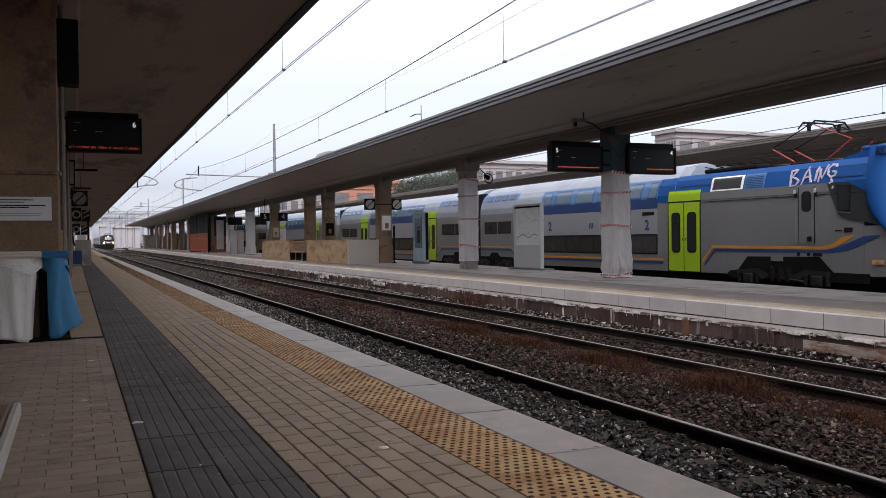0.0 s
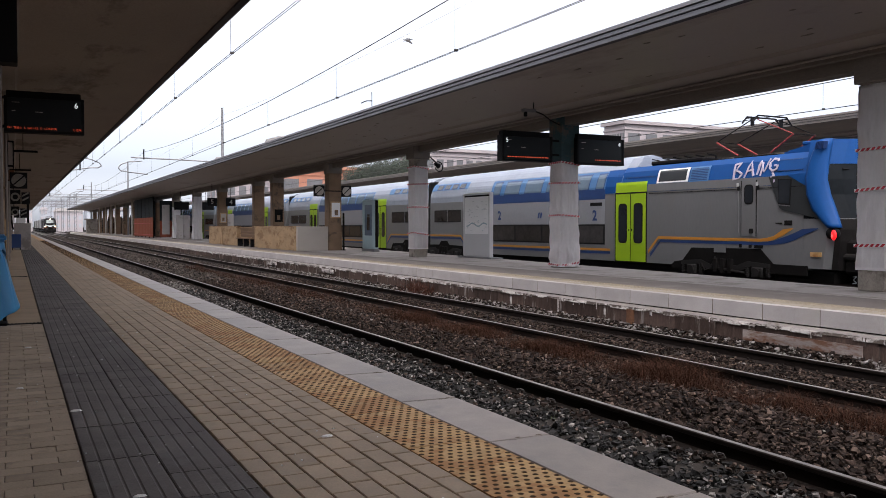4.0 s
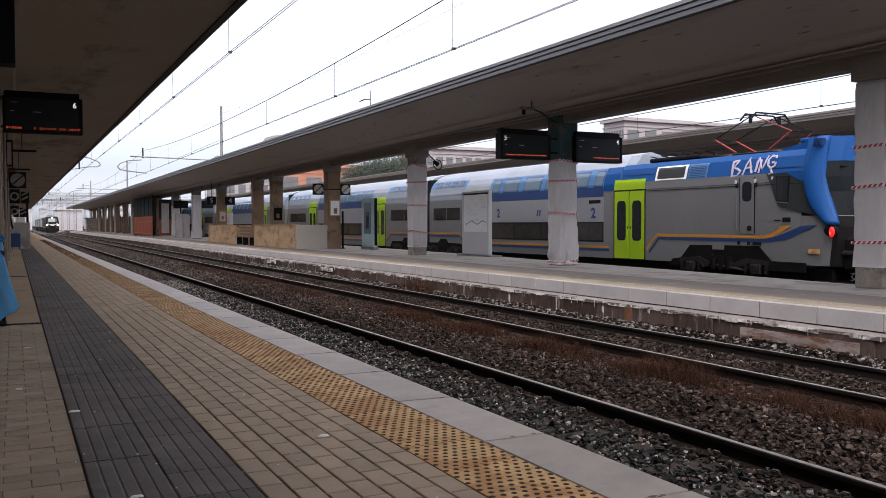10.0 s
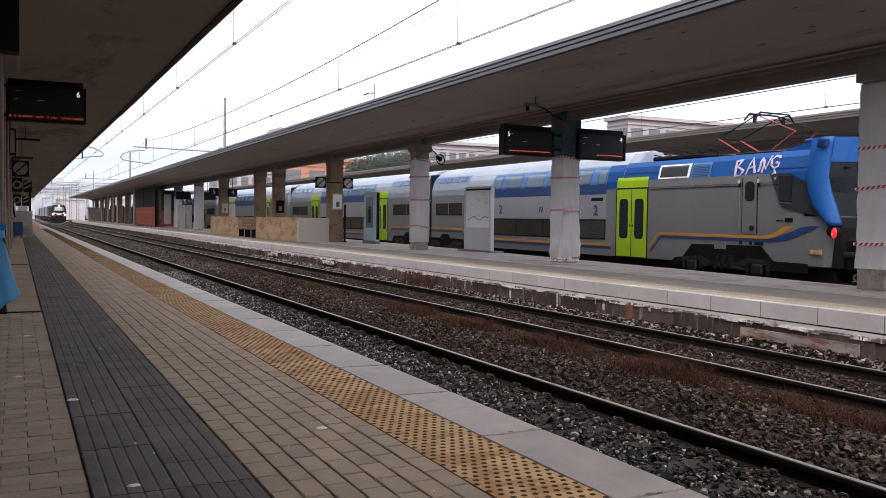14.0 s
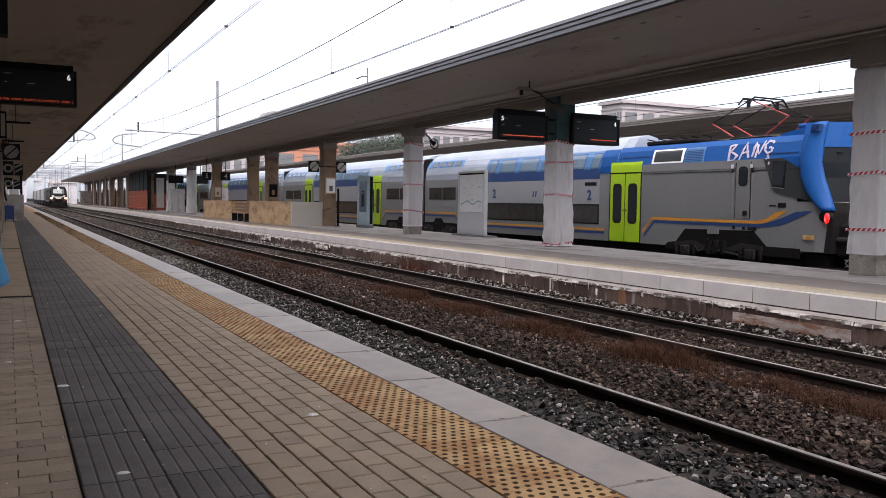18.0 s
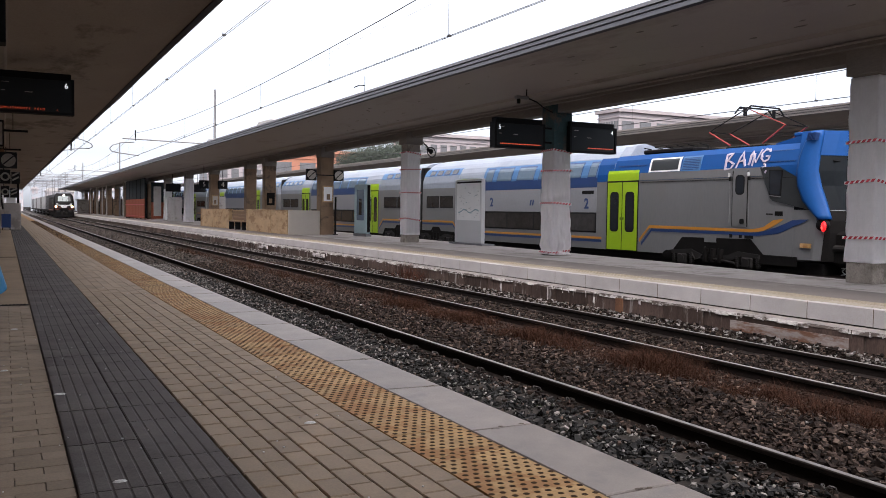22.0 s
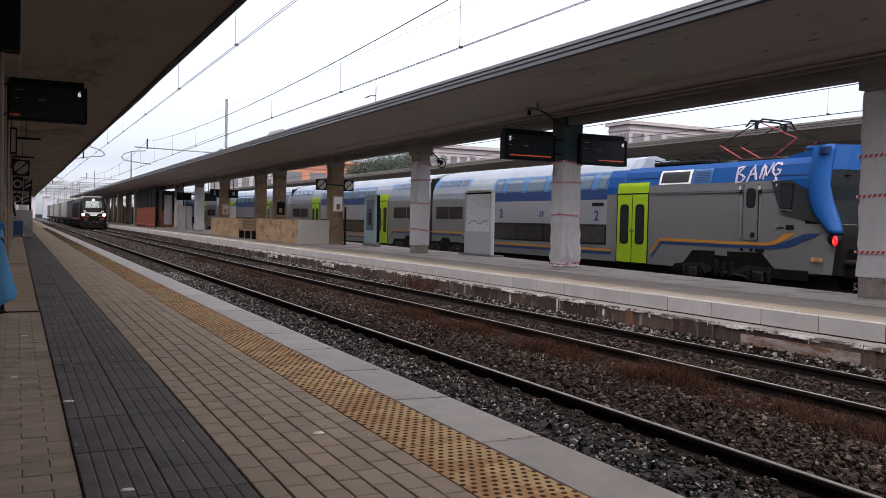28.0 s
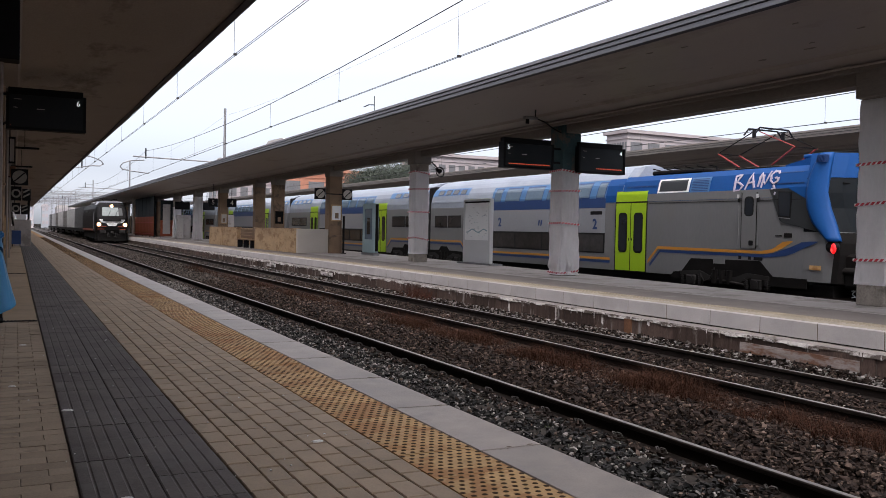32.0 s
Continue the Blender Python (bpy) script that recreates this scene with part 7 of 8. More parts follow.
        box(b, -0.8, 0.8, y, y + 0.3, 4.3, 4.36)
        part("pantograph_head", b, M_UNDER, t)
    for y0, y1 in ((5.5, 8.0), (9.0, 12.5)):
        b = B()
        box(b, -1.0, 1.0, y0, y1, 3.88, 4.08, 0.04)
        part("roof_box", b, M_PALEPAINT, t)
    return t


def wagon(mats, kind):
    t = new("container_wagon")
    tagged(t, "flat wagon carrying %s containers" % kind, "freight wagon", "wagons of the freight train")
    b = B()
    box(b, -1.2, 1.2, 0.3, 19.4, 0.95, 1.15, 0.03)
    for s in (-1, 1):
        box(b, s * 1.2 - 0.08, s * 1.2 + 0.08, 0.3, 19.4, 0.85, 1.2)
    part("frame", b, M_UNDER, t)
    for i, m in enumerate(mats):
        l = 18.6 / len(mats)
        y = 0.5 + l * i
        b = B()
        box(b, -1.22, 1.22, y + 0.06, y + l - 0.06, 1.2, 3.8, 0.02)
        n_ = int(l / 0.28)
        for s in (-1, 1):
            for k in range(n_):
                yy = y + 0.15 + (l - 0.4) * k / n_
                box(b, s * 1.235 - 0.018, s * 1.235 + 0.018, yy, yy + 0.13, 1.3, 3.7)
        part("container", b, m, t, "ribbed steel container")
    for y in (2.4, 17.3):
        for d in (-0.9, 0.9):
            for s in (-1, 1):
                b = B()
                rod(b, (s * 0.8, y + d, 0.46), (s * 0.68, y + d, 0.46), 0.46, 16)
                part("wheel", b, M_UNDER, t)
            b = B()
            box(b, -1.05, 1.05, y + d - 0.12, y + d + 0.12, 0.36, 0.58)
            part("axle", b, M_STEEL, t)
    return t


LOCO_CARS.append((loco(), 0.0))
C = M_CONTAINER
for i, (mats, kind) in enumerate((((C[2],), "dark"), ((C[1],), "pale grey"), ((C[0], C[1]), "grey"), ((C[1], C[0]), "pale grey"), ((C[1],), "pale grey"), ((C[2], C[1]), "dark grey"))):
    LOCO_CARS.append((wagon(mats, kind), 18.2 + 19.8 * i))

# ---- overhead line ----


def mast(x, y, top, arm_to, arm_z, group="line masts"):
    t = thing("line_mast", (x, y, 0), "grey steel overhead-line mast with a cantilever arm", "mast", group)
    b = B()
    rod(b, (x, y, -0.5), (x, y, top), 0.13, 8, 0.09)
    part("pole", b, M_STEEL, t)
    if arm_to is not None:
        b = B()
        rod(b, (x, y, arm_z), (arm_to, y, arm_z + 0.12), 0.055, 6)
        rod(b, (x, y, arm_z + 1.6), ((x + arm_to) / 2, y, arm_z + 0.06), 0.02, 6)
        part("arm", b, M_STEEL, t)
        for wx in TRACKS[:2]:
            if min(x, arm_to) - 0.7 < wx < max(x, arm_to):
                b = B()
                rod(b, (wx, y, arm_z), (wx, y, arm_z + 0.75), 0.05, 8)
                part("insulator", b, M_BLACK, t)
                b = B()
                s = -1 if x > wx else 1
                tube(b, [(wx + s * 0.1, y, arm_z - 0.12), (wx + s * 1.0, y, arm_z - 0.2), (wx + s * 1.55, y, arm_z - 0.4), (wx + s * 1.75, y, arm_z - 0.65), (wx + s * 1.6, y, arm_z - 0.85), (wx + s * 1.0, y, arm_z - 0.95), (wx - s * 0.25, y, arm_z - 1.08)], 0.045)
                part("registration_arm", b, M_STEEL, t)
    return t


for y in (65.2, 125.0, 187.0):
    mast(14.15, y, 10.15, 7.6, 6.05)
for y in (5.0, -60.0):
    mast(14.15, y, 10.15, 7.6, 6.05)
for y in (68.0, 128.0, 190.0):
    t = thing("line_bracket", (3.2, y, 5.0), "grey cantilever bracket holding the near wire", "bracket", "line brackets")
    b = B()
    tube(b, [(2.4, y, 6.35), (4.9, y, 6.3)], 0.05)
    tube(b, [(4.3, y, 6.28), (5.1, y, 6.15), (5.7, y, 5.9), (5.85, y, 5.68), (5.6, y, 5.52), (5.1, y, 5.52), (4.4, y, 5.4), (3.3, y, 5.2)], 0.045)
    part("arm", b, M_STEEL, t)
    b = B()
    rod(b, (4.38, y, 5.3), (4.38, y, 6.3), 0.05, 8)
    part("insulator", b, M_BLACK, t)
    b = B()
    rod(b, (2.4, y, 4.6), (2.4, y, 6.5), 0.08, 6)
    part("post", b, M_STEEL, t)


def catenary(x, spans, name, group="overhead wires", contact=4.95, top=6.6, sag=0.8):
    t = thing(name, (x, 0, contact), "thin overhead contact line with droppers", "overhead wire", group)
    b = B()
    rod(b, (x, -60, contact), (x, 420, contact), 0.0075, 5)
    rod(b, (x + 0.05, -60, contact), (x + 0.05, 420, contact), 0.0075, 5)
    part("contact_wire", b, M_WIRE, t)
    b = B()
    for y0, y1 in spans:
        prev = None
        n_ = 16
        for i in range(n_ + 1):
            u = i / n_
            p = (x, y0 + (y1 - y0) * u, top - sag * 4 * u * (1 - u))
            if prev:
                rod(b, prev, p, 0.0125, 5)
            if i % 2 == 1:
                d = B()
                rod(d, (x, p[1], contact), p, 0.005, 4)
                box(d, x - 0.015, x + 0.065, p[1] - 0.025, p[1] + 0.025, contact - 0.015, contact + 0.035)
                part("dropper", d, M_WIRE, t)
            prev = p
    part("messenger_wire", b, M_WIRE, t)
    return t


SPANS = ((-60, 5), (5, 65.2), (65.2, 125), (125, 187), (187, 250), (250, 310))
catenary(TRACKS[1], SPANS, "catenary")
catenary(TRACKS[0], tuple((a + 3, b + 3) for a, b in SPANS), "catenary", contact=5.06)
turned(catenary(TRACKS[2], SPANS, "catenary", contact=4.4, top=5.3, sag=0.3))
b = B()
for y0, y1 in ((5, 65.2), (65.2, 125)):
    for i in range(12):
        u, v = i / 12, (i + 1) / 12
        rod(b, (14.15, y0 + (y1 - y0) * u, 9.6 - 3.0 * u * (1 - u)), (14.15, y0 + (y1 - y0) * v, 9.6 - 3.0 * v * (1 - v)), 0.008, 4)
tagged(part("feeder_wire", b, M_STEEL_PALE), "thin pale feeder wire between the masts", "overhead wire", kind="stuff")
# gantries at the throat of the station
for y, z in ((205, 7.6), (232, 8.0), (262, 8.2), (300, 8.4), (345, 8.6)):
    t = thing("line_gantry", (8, y, -0.5), "grey lattice gantry spanning the tracks", "gantry", "line gantries")
    for x in (-3.0, 12.2, 26.0):
        b = B()
        for dx, dy in ((-0.25, -0.25), (0.25, -0.25), (-0.25, 0.25), (0.25, 0.25)):
            rod(b, (x + dx, y + dy, -0.6), (x + dx, y + dy, z + 1.0), 0.05, 4)
        for k in range(9):
            zz = k * (z + 0.6) / 9
            rod(b, (x - 0.25, y - 0.25, zz), (x + 0.25, y - 0.25, zz + 0.9), 0.03, 4)
            rod(b, (x - 0.25, y - 0.25, zz), (x - 0.25, y + 0.25, zz + 0.9), 0.03, 4)
        part("lattice_mast", b, M_STEEL, t)
    b = B()
    for dz in (0.0, 0.7):
        rod(b, (-3.2, y, z + dz), (26.2, y, z + dz), 0.06, 4)
    for k in range(30):
        rod(b, (-3.2 + k * 0.98, y, z), (-2.7 + k * 0.98, y, z + 0.7), 0.03, 4)
        rod(b, (-2.7 + k * 0.98, y, z + 0.7), (-2.22 + k * 0.98, y, z), 0.03, 4)
    part("lattice_beam", b, M_STEEL, t)
    for x in (4.38, 8.48, 19.8, 23.9):
        b = B()
        rod(b, (x, y, z - 1.3), (x, y, z), 0.06, 6)
        tube(b, [(x + 1.4, y, z - 0.6), (x + 1.6, y, z - 1.4), (x - 0.4, y, z - 1.9)], 0.04)
        part("drop_tube", b, M_STEEL, t)
sg = thing("signal_post", (1.6, 214, 0), "white signal post with red panels, one paled for haze", "signal")
# the lower red panel is coloured pinkish to stand for distance haze
for z0, z1, mat, nm in ((0, 2.6, M_WHITE, "post_base"), (2.6, 3.6, M_PINKWALL, "pale_panel"), (3.6, 4.4, M_WHITE, "white_panel"), (4.4, 5.4, M_REDROOF, "red_panel")):
    b = B()
    box(b, 1.45, 1.75, 213.8, 214.1, z0, z1)
    part(nm, b, mat, sg)

# ---- distance ----


def building(x0, x1, y0, y1, h, mat, roof_mat, floors, bays, label, window_mat, face="west"):
    t = thing("apartment_building", ((x0 + x1) / 2, (y0 + y1) / 2, -1.3), label, "building", "far buildings")
    b = B()
    box(b, x0, x1, y0, y1, -1.3, h)
    part("wall", b, mat, t)
    b = B()
    box(b, x0 - 0.5, x1 + 0.5, y0 - 0.5, y1 + 0.5, h, h + 0.6)
    part("roof", b, roof_mat, t)
    fh = (h - 1) / floors
    for f in range(floors):
        b = B()
        box(b, x0 - 0.16, x1 + 0.16, y0 - 0.16, y1 + 0.16, 0.8 + f * fh + fh * 0.74, 0.8 + f * fh + fh * 0.82)
        part("string_course", b, mat, t)
        for side in ("south", "west"):
            lo, hi = (x0, x1) if side == "south" else (y0, y1)
            for k in range(bays):
                c_ = lo + (hi - lo) * (k + 0.5) / bays
                w_ = (hi - lo) / bays * 0.33
                z0 = 0.8 + f * fh
                for nm, grow, mat_ in (("window_frame", 0.12, M_REDROOF if mat is M_REDROOF else M_PINKWALL), ("pane", 0.0, window_mat)):
                    b = B()
                    e = 0.06 if nm == "window_frame" else 0.1
                    if side == "south":
                        box(b, c_ - w_ - grow, c_ + w_ + grow, y0 - e, y0, z0 - grow, z0 + fh * 0.55 + grow)
                    else:
                        box(b, x0 - e, x0, c_ - w_ - grow, c_ + w_ + grow, z0 - grow, z0 + fh * 0.55 + grow)
                    part(nm, b, mat_, t)
    return t


building(69.5, 100, 150, 157, 15.9, M_PINKWALL, M_PINKWALL, 5, 14, "pale pink apartment building with pale window frames", M_PANE_GREY)
building(42.5, 65, 150, 166, 11.6, M_REDROOF, M_REDROOF, 3, 5, "terracotta building beyond the platforms", M_PANE_GREY)
building(33.5, 41.5, 152, 168, 9.9, M_PINKWALL, M_REDROOF, 3, 4, "pale building with a low roof", M_PANE_GREY)
building(98, 130, 122, 128, 19.6, M_PINKWALL, M_PINKWALL, 6, 8, "long pale apartment block with a flat roof", M_PANE_GREY)
# no mist is drawn here; the walls are coloured pale to suggest it
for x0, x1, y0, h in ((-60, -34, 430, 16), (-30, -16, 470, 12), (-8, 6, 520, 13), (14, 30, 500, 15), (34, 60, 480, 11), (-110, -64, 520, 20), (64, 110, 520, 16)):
    t = thing("far_building", ((x0 + x1) / 2, y0, -1.3), "distant building with haze painted into its pale colour", "building", "misty buildings")
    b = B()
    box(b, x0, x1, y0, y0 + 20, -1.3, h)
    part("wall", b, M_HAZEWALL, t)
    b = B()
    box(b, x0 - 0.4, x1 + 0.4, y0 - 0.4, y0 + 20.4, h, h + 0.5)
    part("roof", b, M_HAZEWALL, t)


# windows nearly match the walls, so haze's low contrast sits in the colours
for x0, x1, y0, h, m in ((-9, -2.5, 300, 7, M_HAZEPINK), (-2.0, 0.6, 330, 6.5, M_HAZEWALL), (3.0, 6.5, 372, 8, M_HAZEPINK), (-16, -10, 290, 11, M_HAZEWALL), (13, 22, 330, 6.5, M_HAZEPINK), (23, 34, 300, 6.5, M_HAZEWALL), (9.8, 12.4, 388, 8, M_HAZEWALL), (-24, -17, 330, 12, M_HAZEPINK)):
    t = thing("far_house", ((x0 + x1) / 2, y0, -1.3), "house beyond the tracks with haze painted into its colours", "building", "misty houses")
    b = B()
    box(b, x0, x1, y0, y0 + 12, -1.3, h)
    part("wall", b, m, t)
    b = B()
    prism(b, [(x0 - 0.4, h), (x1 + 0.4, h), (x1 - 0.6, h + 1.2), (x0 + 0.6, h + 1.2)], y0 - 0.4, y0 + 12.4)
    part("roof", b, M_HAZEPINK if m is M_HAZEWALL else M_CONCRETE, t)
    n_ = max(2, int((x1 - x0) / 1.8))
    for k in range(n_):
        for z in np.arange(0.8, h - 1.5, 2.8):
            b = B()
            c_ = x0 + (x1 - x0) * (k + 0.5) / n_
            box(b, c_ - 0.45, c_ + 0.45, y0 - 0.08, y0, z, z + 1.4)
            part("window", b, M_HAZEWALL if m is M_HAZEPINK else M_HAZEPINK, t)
# brown boards added to darken bright gaps under the far length of the canopy
hb = thing("dark_fill_boards", (15.6, 140, 0), "brown boards added to darken the gaps under the far canopy", "hoarding")
for k in range(26):
    b = B()
    box(b, 15.5, 15.56, 107 + 3 * k, 109.96 + 3 * k, 0.05, 2.5 + 0.25 * math.sin(k * 2.1))
    part("board", b, (M_COLUMN, M_WOOD, M_BEAM)[k % 3], hb)
    b = B()
    rod(b, (15.45, 107 + 3 * k, 0), (15.45, 107 + 3 * k, 2.9), 0.05, 6)
    part("post", b, M_UNDER, hb)


def tree(x, y, h, seed):
    t = thing("broadleaf_tree", (x, y, -1.3), "dull green broadleaf tree beyond the platforms", "tree", "trees beyond the platforms")
    r = random.Random(seed)
    b = B()
    rod(b, (x, y, -1.3), (x + 0.2, y, h * 0.45), 0.28, 8, 0.16)
    tips = []
    for k in range(7):
        a = k * 0.9 + r.random()
        p = Vector((x + 0.15, y, h * (0.28 + 0.025 * k)))
        q = p + Vector((math.cos(a) * h * 0.24, math.sin(a) * h * 0.24, h * r.uniform(0.2, 0.42)))
        rod(b, p, q, 0.1, 6, 0.03)
        tips.append(q)
    tips.append(Vector((x + 0.2, y, h * 0.8)))
    part("trunk", b, M_BARK, t)
    v, f = [], []
    for q in tips:
        for _ in range(1700):
            c_ = q + Vector((r.gauss(0, h * 0.1), r.gauss(0, h * 0.1), r.gauss(0, h * 0.08)))
            s = r.uniform(0.07, 0.2)
            u = Vector((r.uniform(-1, 1), r.uniform(-1, 1), r.uniform(-1, 1))).normalized() * s
            w_ = u.orthogonal().normalized() * s * 0.6
            k = len(v)
            v += [tuple(c_ - u), tuple(c_ + w_), tuple(c_ + u), tuple(c_ - w_)]
            f.append((k, k + 1, k + 2, k + 3))
    o = new("crown", raw("crown", v, f, M_LEAF))
    o.parent = t
    o.location = -place_of(t)
    return t


for i, (x, y, h) in enumerate(((43.6, 110, 10.0), (45.0, 109, 10.5), (47.0, 111, 11.5), (48.6, 109, 11.0))):
    tree(x, y, h, 20 + i)

# ---- bird ----
bird = new("pigeon")
tagged(bird, "grey pigeon in flight", "bird")
bm = B()
bmesh.ops.create_uvsphere(bm, u_segments=12, v_segments=8, radius=1.0)
for v in bm.verts:
    x, y, z = v.co
    taper = 0.075 * (1 - 0.25 * y)
    v.co = (x * taper, y * 0.17, z * taper)
part("body", bm, M_STEEL, bird, smooth=True)
bm = B()
bmesh.ops.create_uvsphere(bm, u_segments=10, v_segments=6, radius=0.04)
bmesh.ops.translate(bm, vec=(0, 0.18, 0.03), verts=bm.verts[:])
part("head", bm, M_STEEL, bird, smooth=True)
bm = B()
prism(bm, [(-0.05, -0.006), (0.05, -0.006), (0.05, 0.006), (-0.05, 0.006)], -0.29, -0.13)
part("tail", bm, M_STEEL, bird)
WINGS = []
for s in (-1, 1):
    bm = B()
    a = [(0.0, 0.07), (s * 0.16, 0.1), (s * 0.33, 0.0), (s * 0.3, -0.06), (s * 0.14, -0.07), (0.0, -0.07)]
    lo, hi = [bm.verts.new((x, y, -0.006)) for x, y in a], [bm.verts.new((x, y, 0.006)) for x, y in a]
    bm.faces.new(lo)
    bm.faces.new(hi[::-1])
    for i in range(6):
        bm.faces.new((lo[i], hi[i], hi[(i + 1) % 6], lo[(i + 1) % 6]))
    w_ = part("wing", bm, M_STEEL, bird)
    WINGS.append((w_, s))

# ---- litter ----
rng = np.random.default_rng(8)
LITTER = [(1.55, 4.55, 0.05), (0.47, 3.9, 0.035), (0.33, 5.9, 0.05), (0.1, 9.2, 0.04), (0.02, 6.9, 0.04), (5.3, 8.2, 0.06)]
for i, (x, y, r) in enumerate(LITTER):
    bm = B()
    z = bed_height(x) + 0.05 if x > 3 else 0.0
    pts = [(r * (0.6 + 0.4 * rng.random()) * math.cos(a), 0.5 * r * (0.6 + 0.4 * rng.random()) * math.sin(a)) for a in np.linspace(0, 6.28, 8)[:-1]]
    lo = [bm.verts.new((x + a, y + b, z + 0.001)) for a, b in pts]
    hi = [bm.verts.new((x + a * 0.7, y + b * 0.7, z + 0.009)) for a, b in pts]
    bm.faces.new(lo[::-1])
    bm.faces.new(hi)
    for k in range(len(lo)):
        bm.faces.new((lo[k], lo[(k + 1) % len(lo)], hi[(k + 1) % len(lo)], hi[k]))
    tagged(part("litter", bm, M_LITTER), "small scrap of pale litter", "litter", "litter on the ground")
specks = []
for _ in range(110):
    x, y = rng.uniform(-0.6, 1.8), 2.6 + 12 * rng.random() ** 1.6
    s = rng.uniform(0.002, 0.006)
    specks.append((x - s, x + s * rng.uniform(0.6, 1.6), y - s, y + s, 0.0, 0.004))
tagged(new("small_specks", cubes("small_specks", specks, M_LITTER)), "tiny pale specks scattered on the paving", "specks", kind="stuff")

# ---- platform surfaces, piece by piece ----
rng = np.random.default_rng(2)
# paving blocks beside the yellow strip: long side along the platform
W, L = (1.847 - 0.985) / 7, 0.238
bm = B()
box(bm, -W / 2 + 0.0025, W / 2 - 0.0025, -L / 2 + 0.005, L / 2 - 0.005, -0.028, 0.0, 0.005)
PAVER = mesh_of("paving_block", bm, M_PAVER)
rest = []
for col in range(7):
    x = 0.985 + W * (col + 0.5)
    j = -68
    while True:
        y = 2.497 + L * (j + 0.5 * (col % 2))
        if y > FAR_END:
            break
        if 2.6 < y < 12.6:
            piece("paving_block", PAVER, platform_near, (x, y, rng.uniform(-0.002, 0.001)))
        else:
            k = 1 if y < 45 else 4
            h = rng.uniform(-0.002, 0.001)
            rest.append((x - W / 2 + 0.0025, x + W / 2 - 0.0025, y - L / 2 + 0.005, y + (k - 0.5) * L - 0.005, -0.028, h))
            j += k - 1
        j += 1
o = new("paving_blocks_beyond", cubes("paving_blocks_beyond", rest, M_PAVER))
o.parent = platform_near
tagged(o, "grey-brown paving blocks farther along", kind="stuff")
# small blocks inside the dark strip: long side across the platform
SW, SL = 0.2395, 0.1235
bm = B()
box(bm, -SW / 2 + 0.0018, SW / 2 - 0.0018, -SL / 2 + 0.0018, SL / 2 - 0.0018, -0.012, 0.0, 0.003)
SMALL = mesh_of("small_block", bm, M_PAVER_SMALL)
rest, near = [], 0
row = 0
y = BACK
while y < 11.4:
    for k in range(-6, 22):
        x1 = 0.3 - SW * (k + 6) + (SW / 2 if row % 2 else 0)
        x0 = x1 - SW
        a, b = max(x0, -5.9), min(x1, 0.29)
        if b - a < 0.03 or b < -3.8:
            continue
        if near < 300 and 2.6 < y < 7.5 and b > -0.75 and b - a > SW - 0.01:
            piece("small_block", SMALL, platform_near, ((a + b) / 2, y + SL / 2, rng.uniform(-0.003, 0.001)))
            near += 1
        else:
            rest.append((a + 0.003, b - 0.003, y + 0.0018, y + SL - 0.0018, -0.028, rng.uniform(-0.003, 0.001)))
    y += SL
    row += 1
o = new("small_blocks_beyond", cubes("small_blocks_beyond", rest, M_PAVER_SMALL))
o.parent = platform_near
tagged(o, "small grey-brown paving blocks farther back", kind="stuff")
# slabs beyond the grating
bm = B()
SLABS = []
y = 11.56
while y < FAR_END:
    l = 2.4
    x = 0.283
    while x > -5.9:
        SLABS.append((max(x - 0.6, -5.95) + 0.004, x - 0.004, y + 0.005, y + l - 0.005, -0.028, rng.uniform(-0.002, 0.001)))
        x -= 0.6
    y += l
o = new("paving_slabs", cubes("paving_slabs", SLABS, M_PAVER))
o.parent = platform_near
tagged(o, "larger grey-brown paving slabs", kind="stuff")
# dark grooved tiles
bm = B()
TW, TL = (0.98 - 0.295) / 2, 0.4
pro = [(-TW / 2 + 0.002, -0.028)]
n_r = 5
for r in range(n_r):
    a = -TW / 2 + 0.002 + (TW - 0.004) * r / n_r
    w_ = (TW - 0.004) / n_r
    pro += [(a + 0.001, -0.004), (a + 0.007, 0.0), (a + w_ - 0.01, 0.0), (a + w_ - 0.004, -0.004)]
pro += [(TW / 2 - 0.002, -0.004), (TW / 2 - 0.002, -0.028)]
prism(bm, pro, -TL / 2 + 0.0025, TL / 2 - 0.0025)
GROOVED = mesh_of("grooved_tile", bm, M_DARK_TILE)
for i in range(2):
    for j in range(68):
        piece("grooved_tile", GROOVED, platform_near, (0.295 + TW * (i + 0.5), 2.2 + TL * (j + 0.5), rng.uniform(-0.0015, 0.0015)))
ribs = []
for i in range(10):
    ribs.append((0.297 + 0.0685 * i, 0.297 + 0.0685 * i + 0.058, 2.2 + TL * 68, FAR_END, -0.028, 0.0))
    ribs.append((0.297 + 0.0685 * i, 0.297 + 0.0685 * i + 0.058, BACK, 2.2, -0.028, 0.0))
o = new("grooved_strip_beyond", cubes("grooved_strip_beyond", ribs, M_DARK_TILE))
o.parent = platform_near
tagged(o, "dark grooved strip farther along", kind="stuff")
# yellow studded tiles
YW, YL = 2.297 - 1.85, 0.45


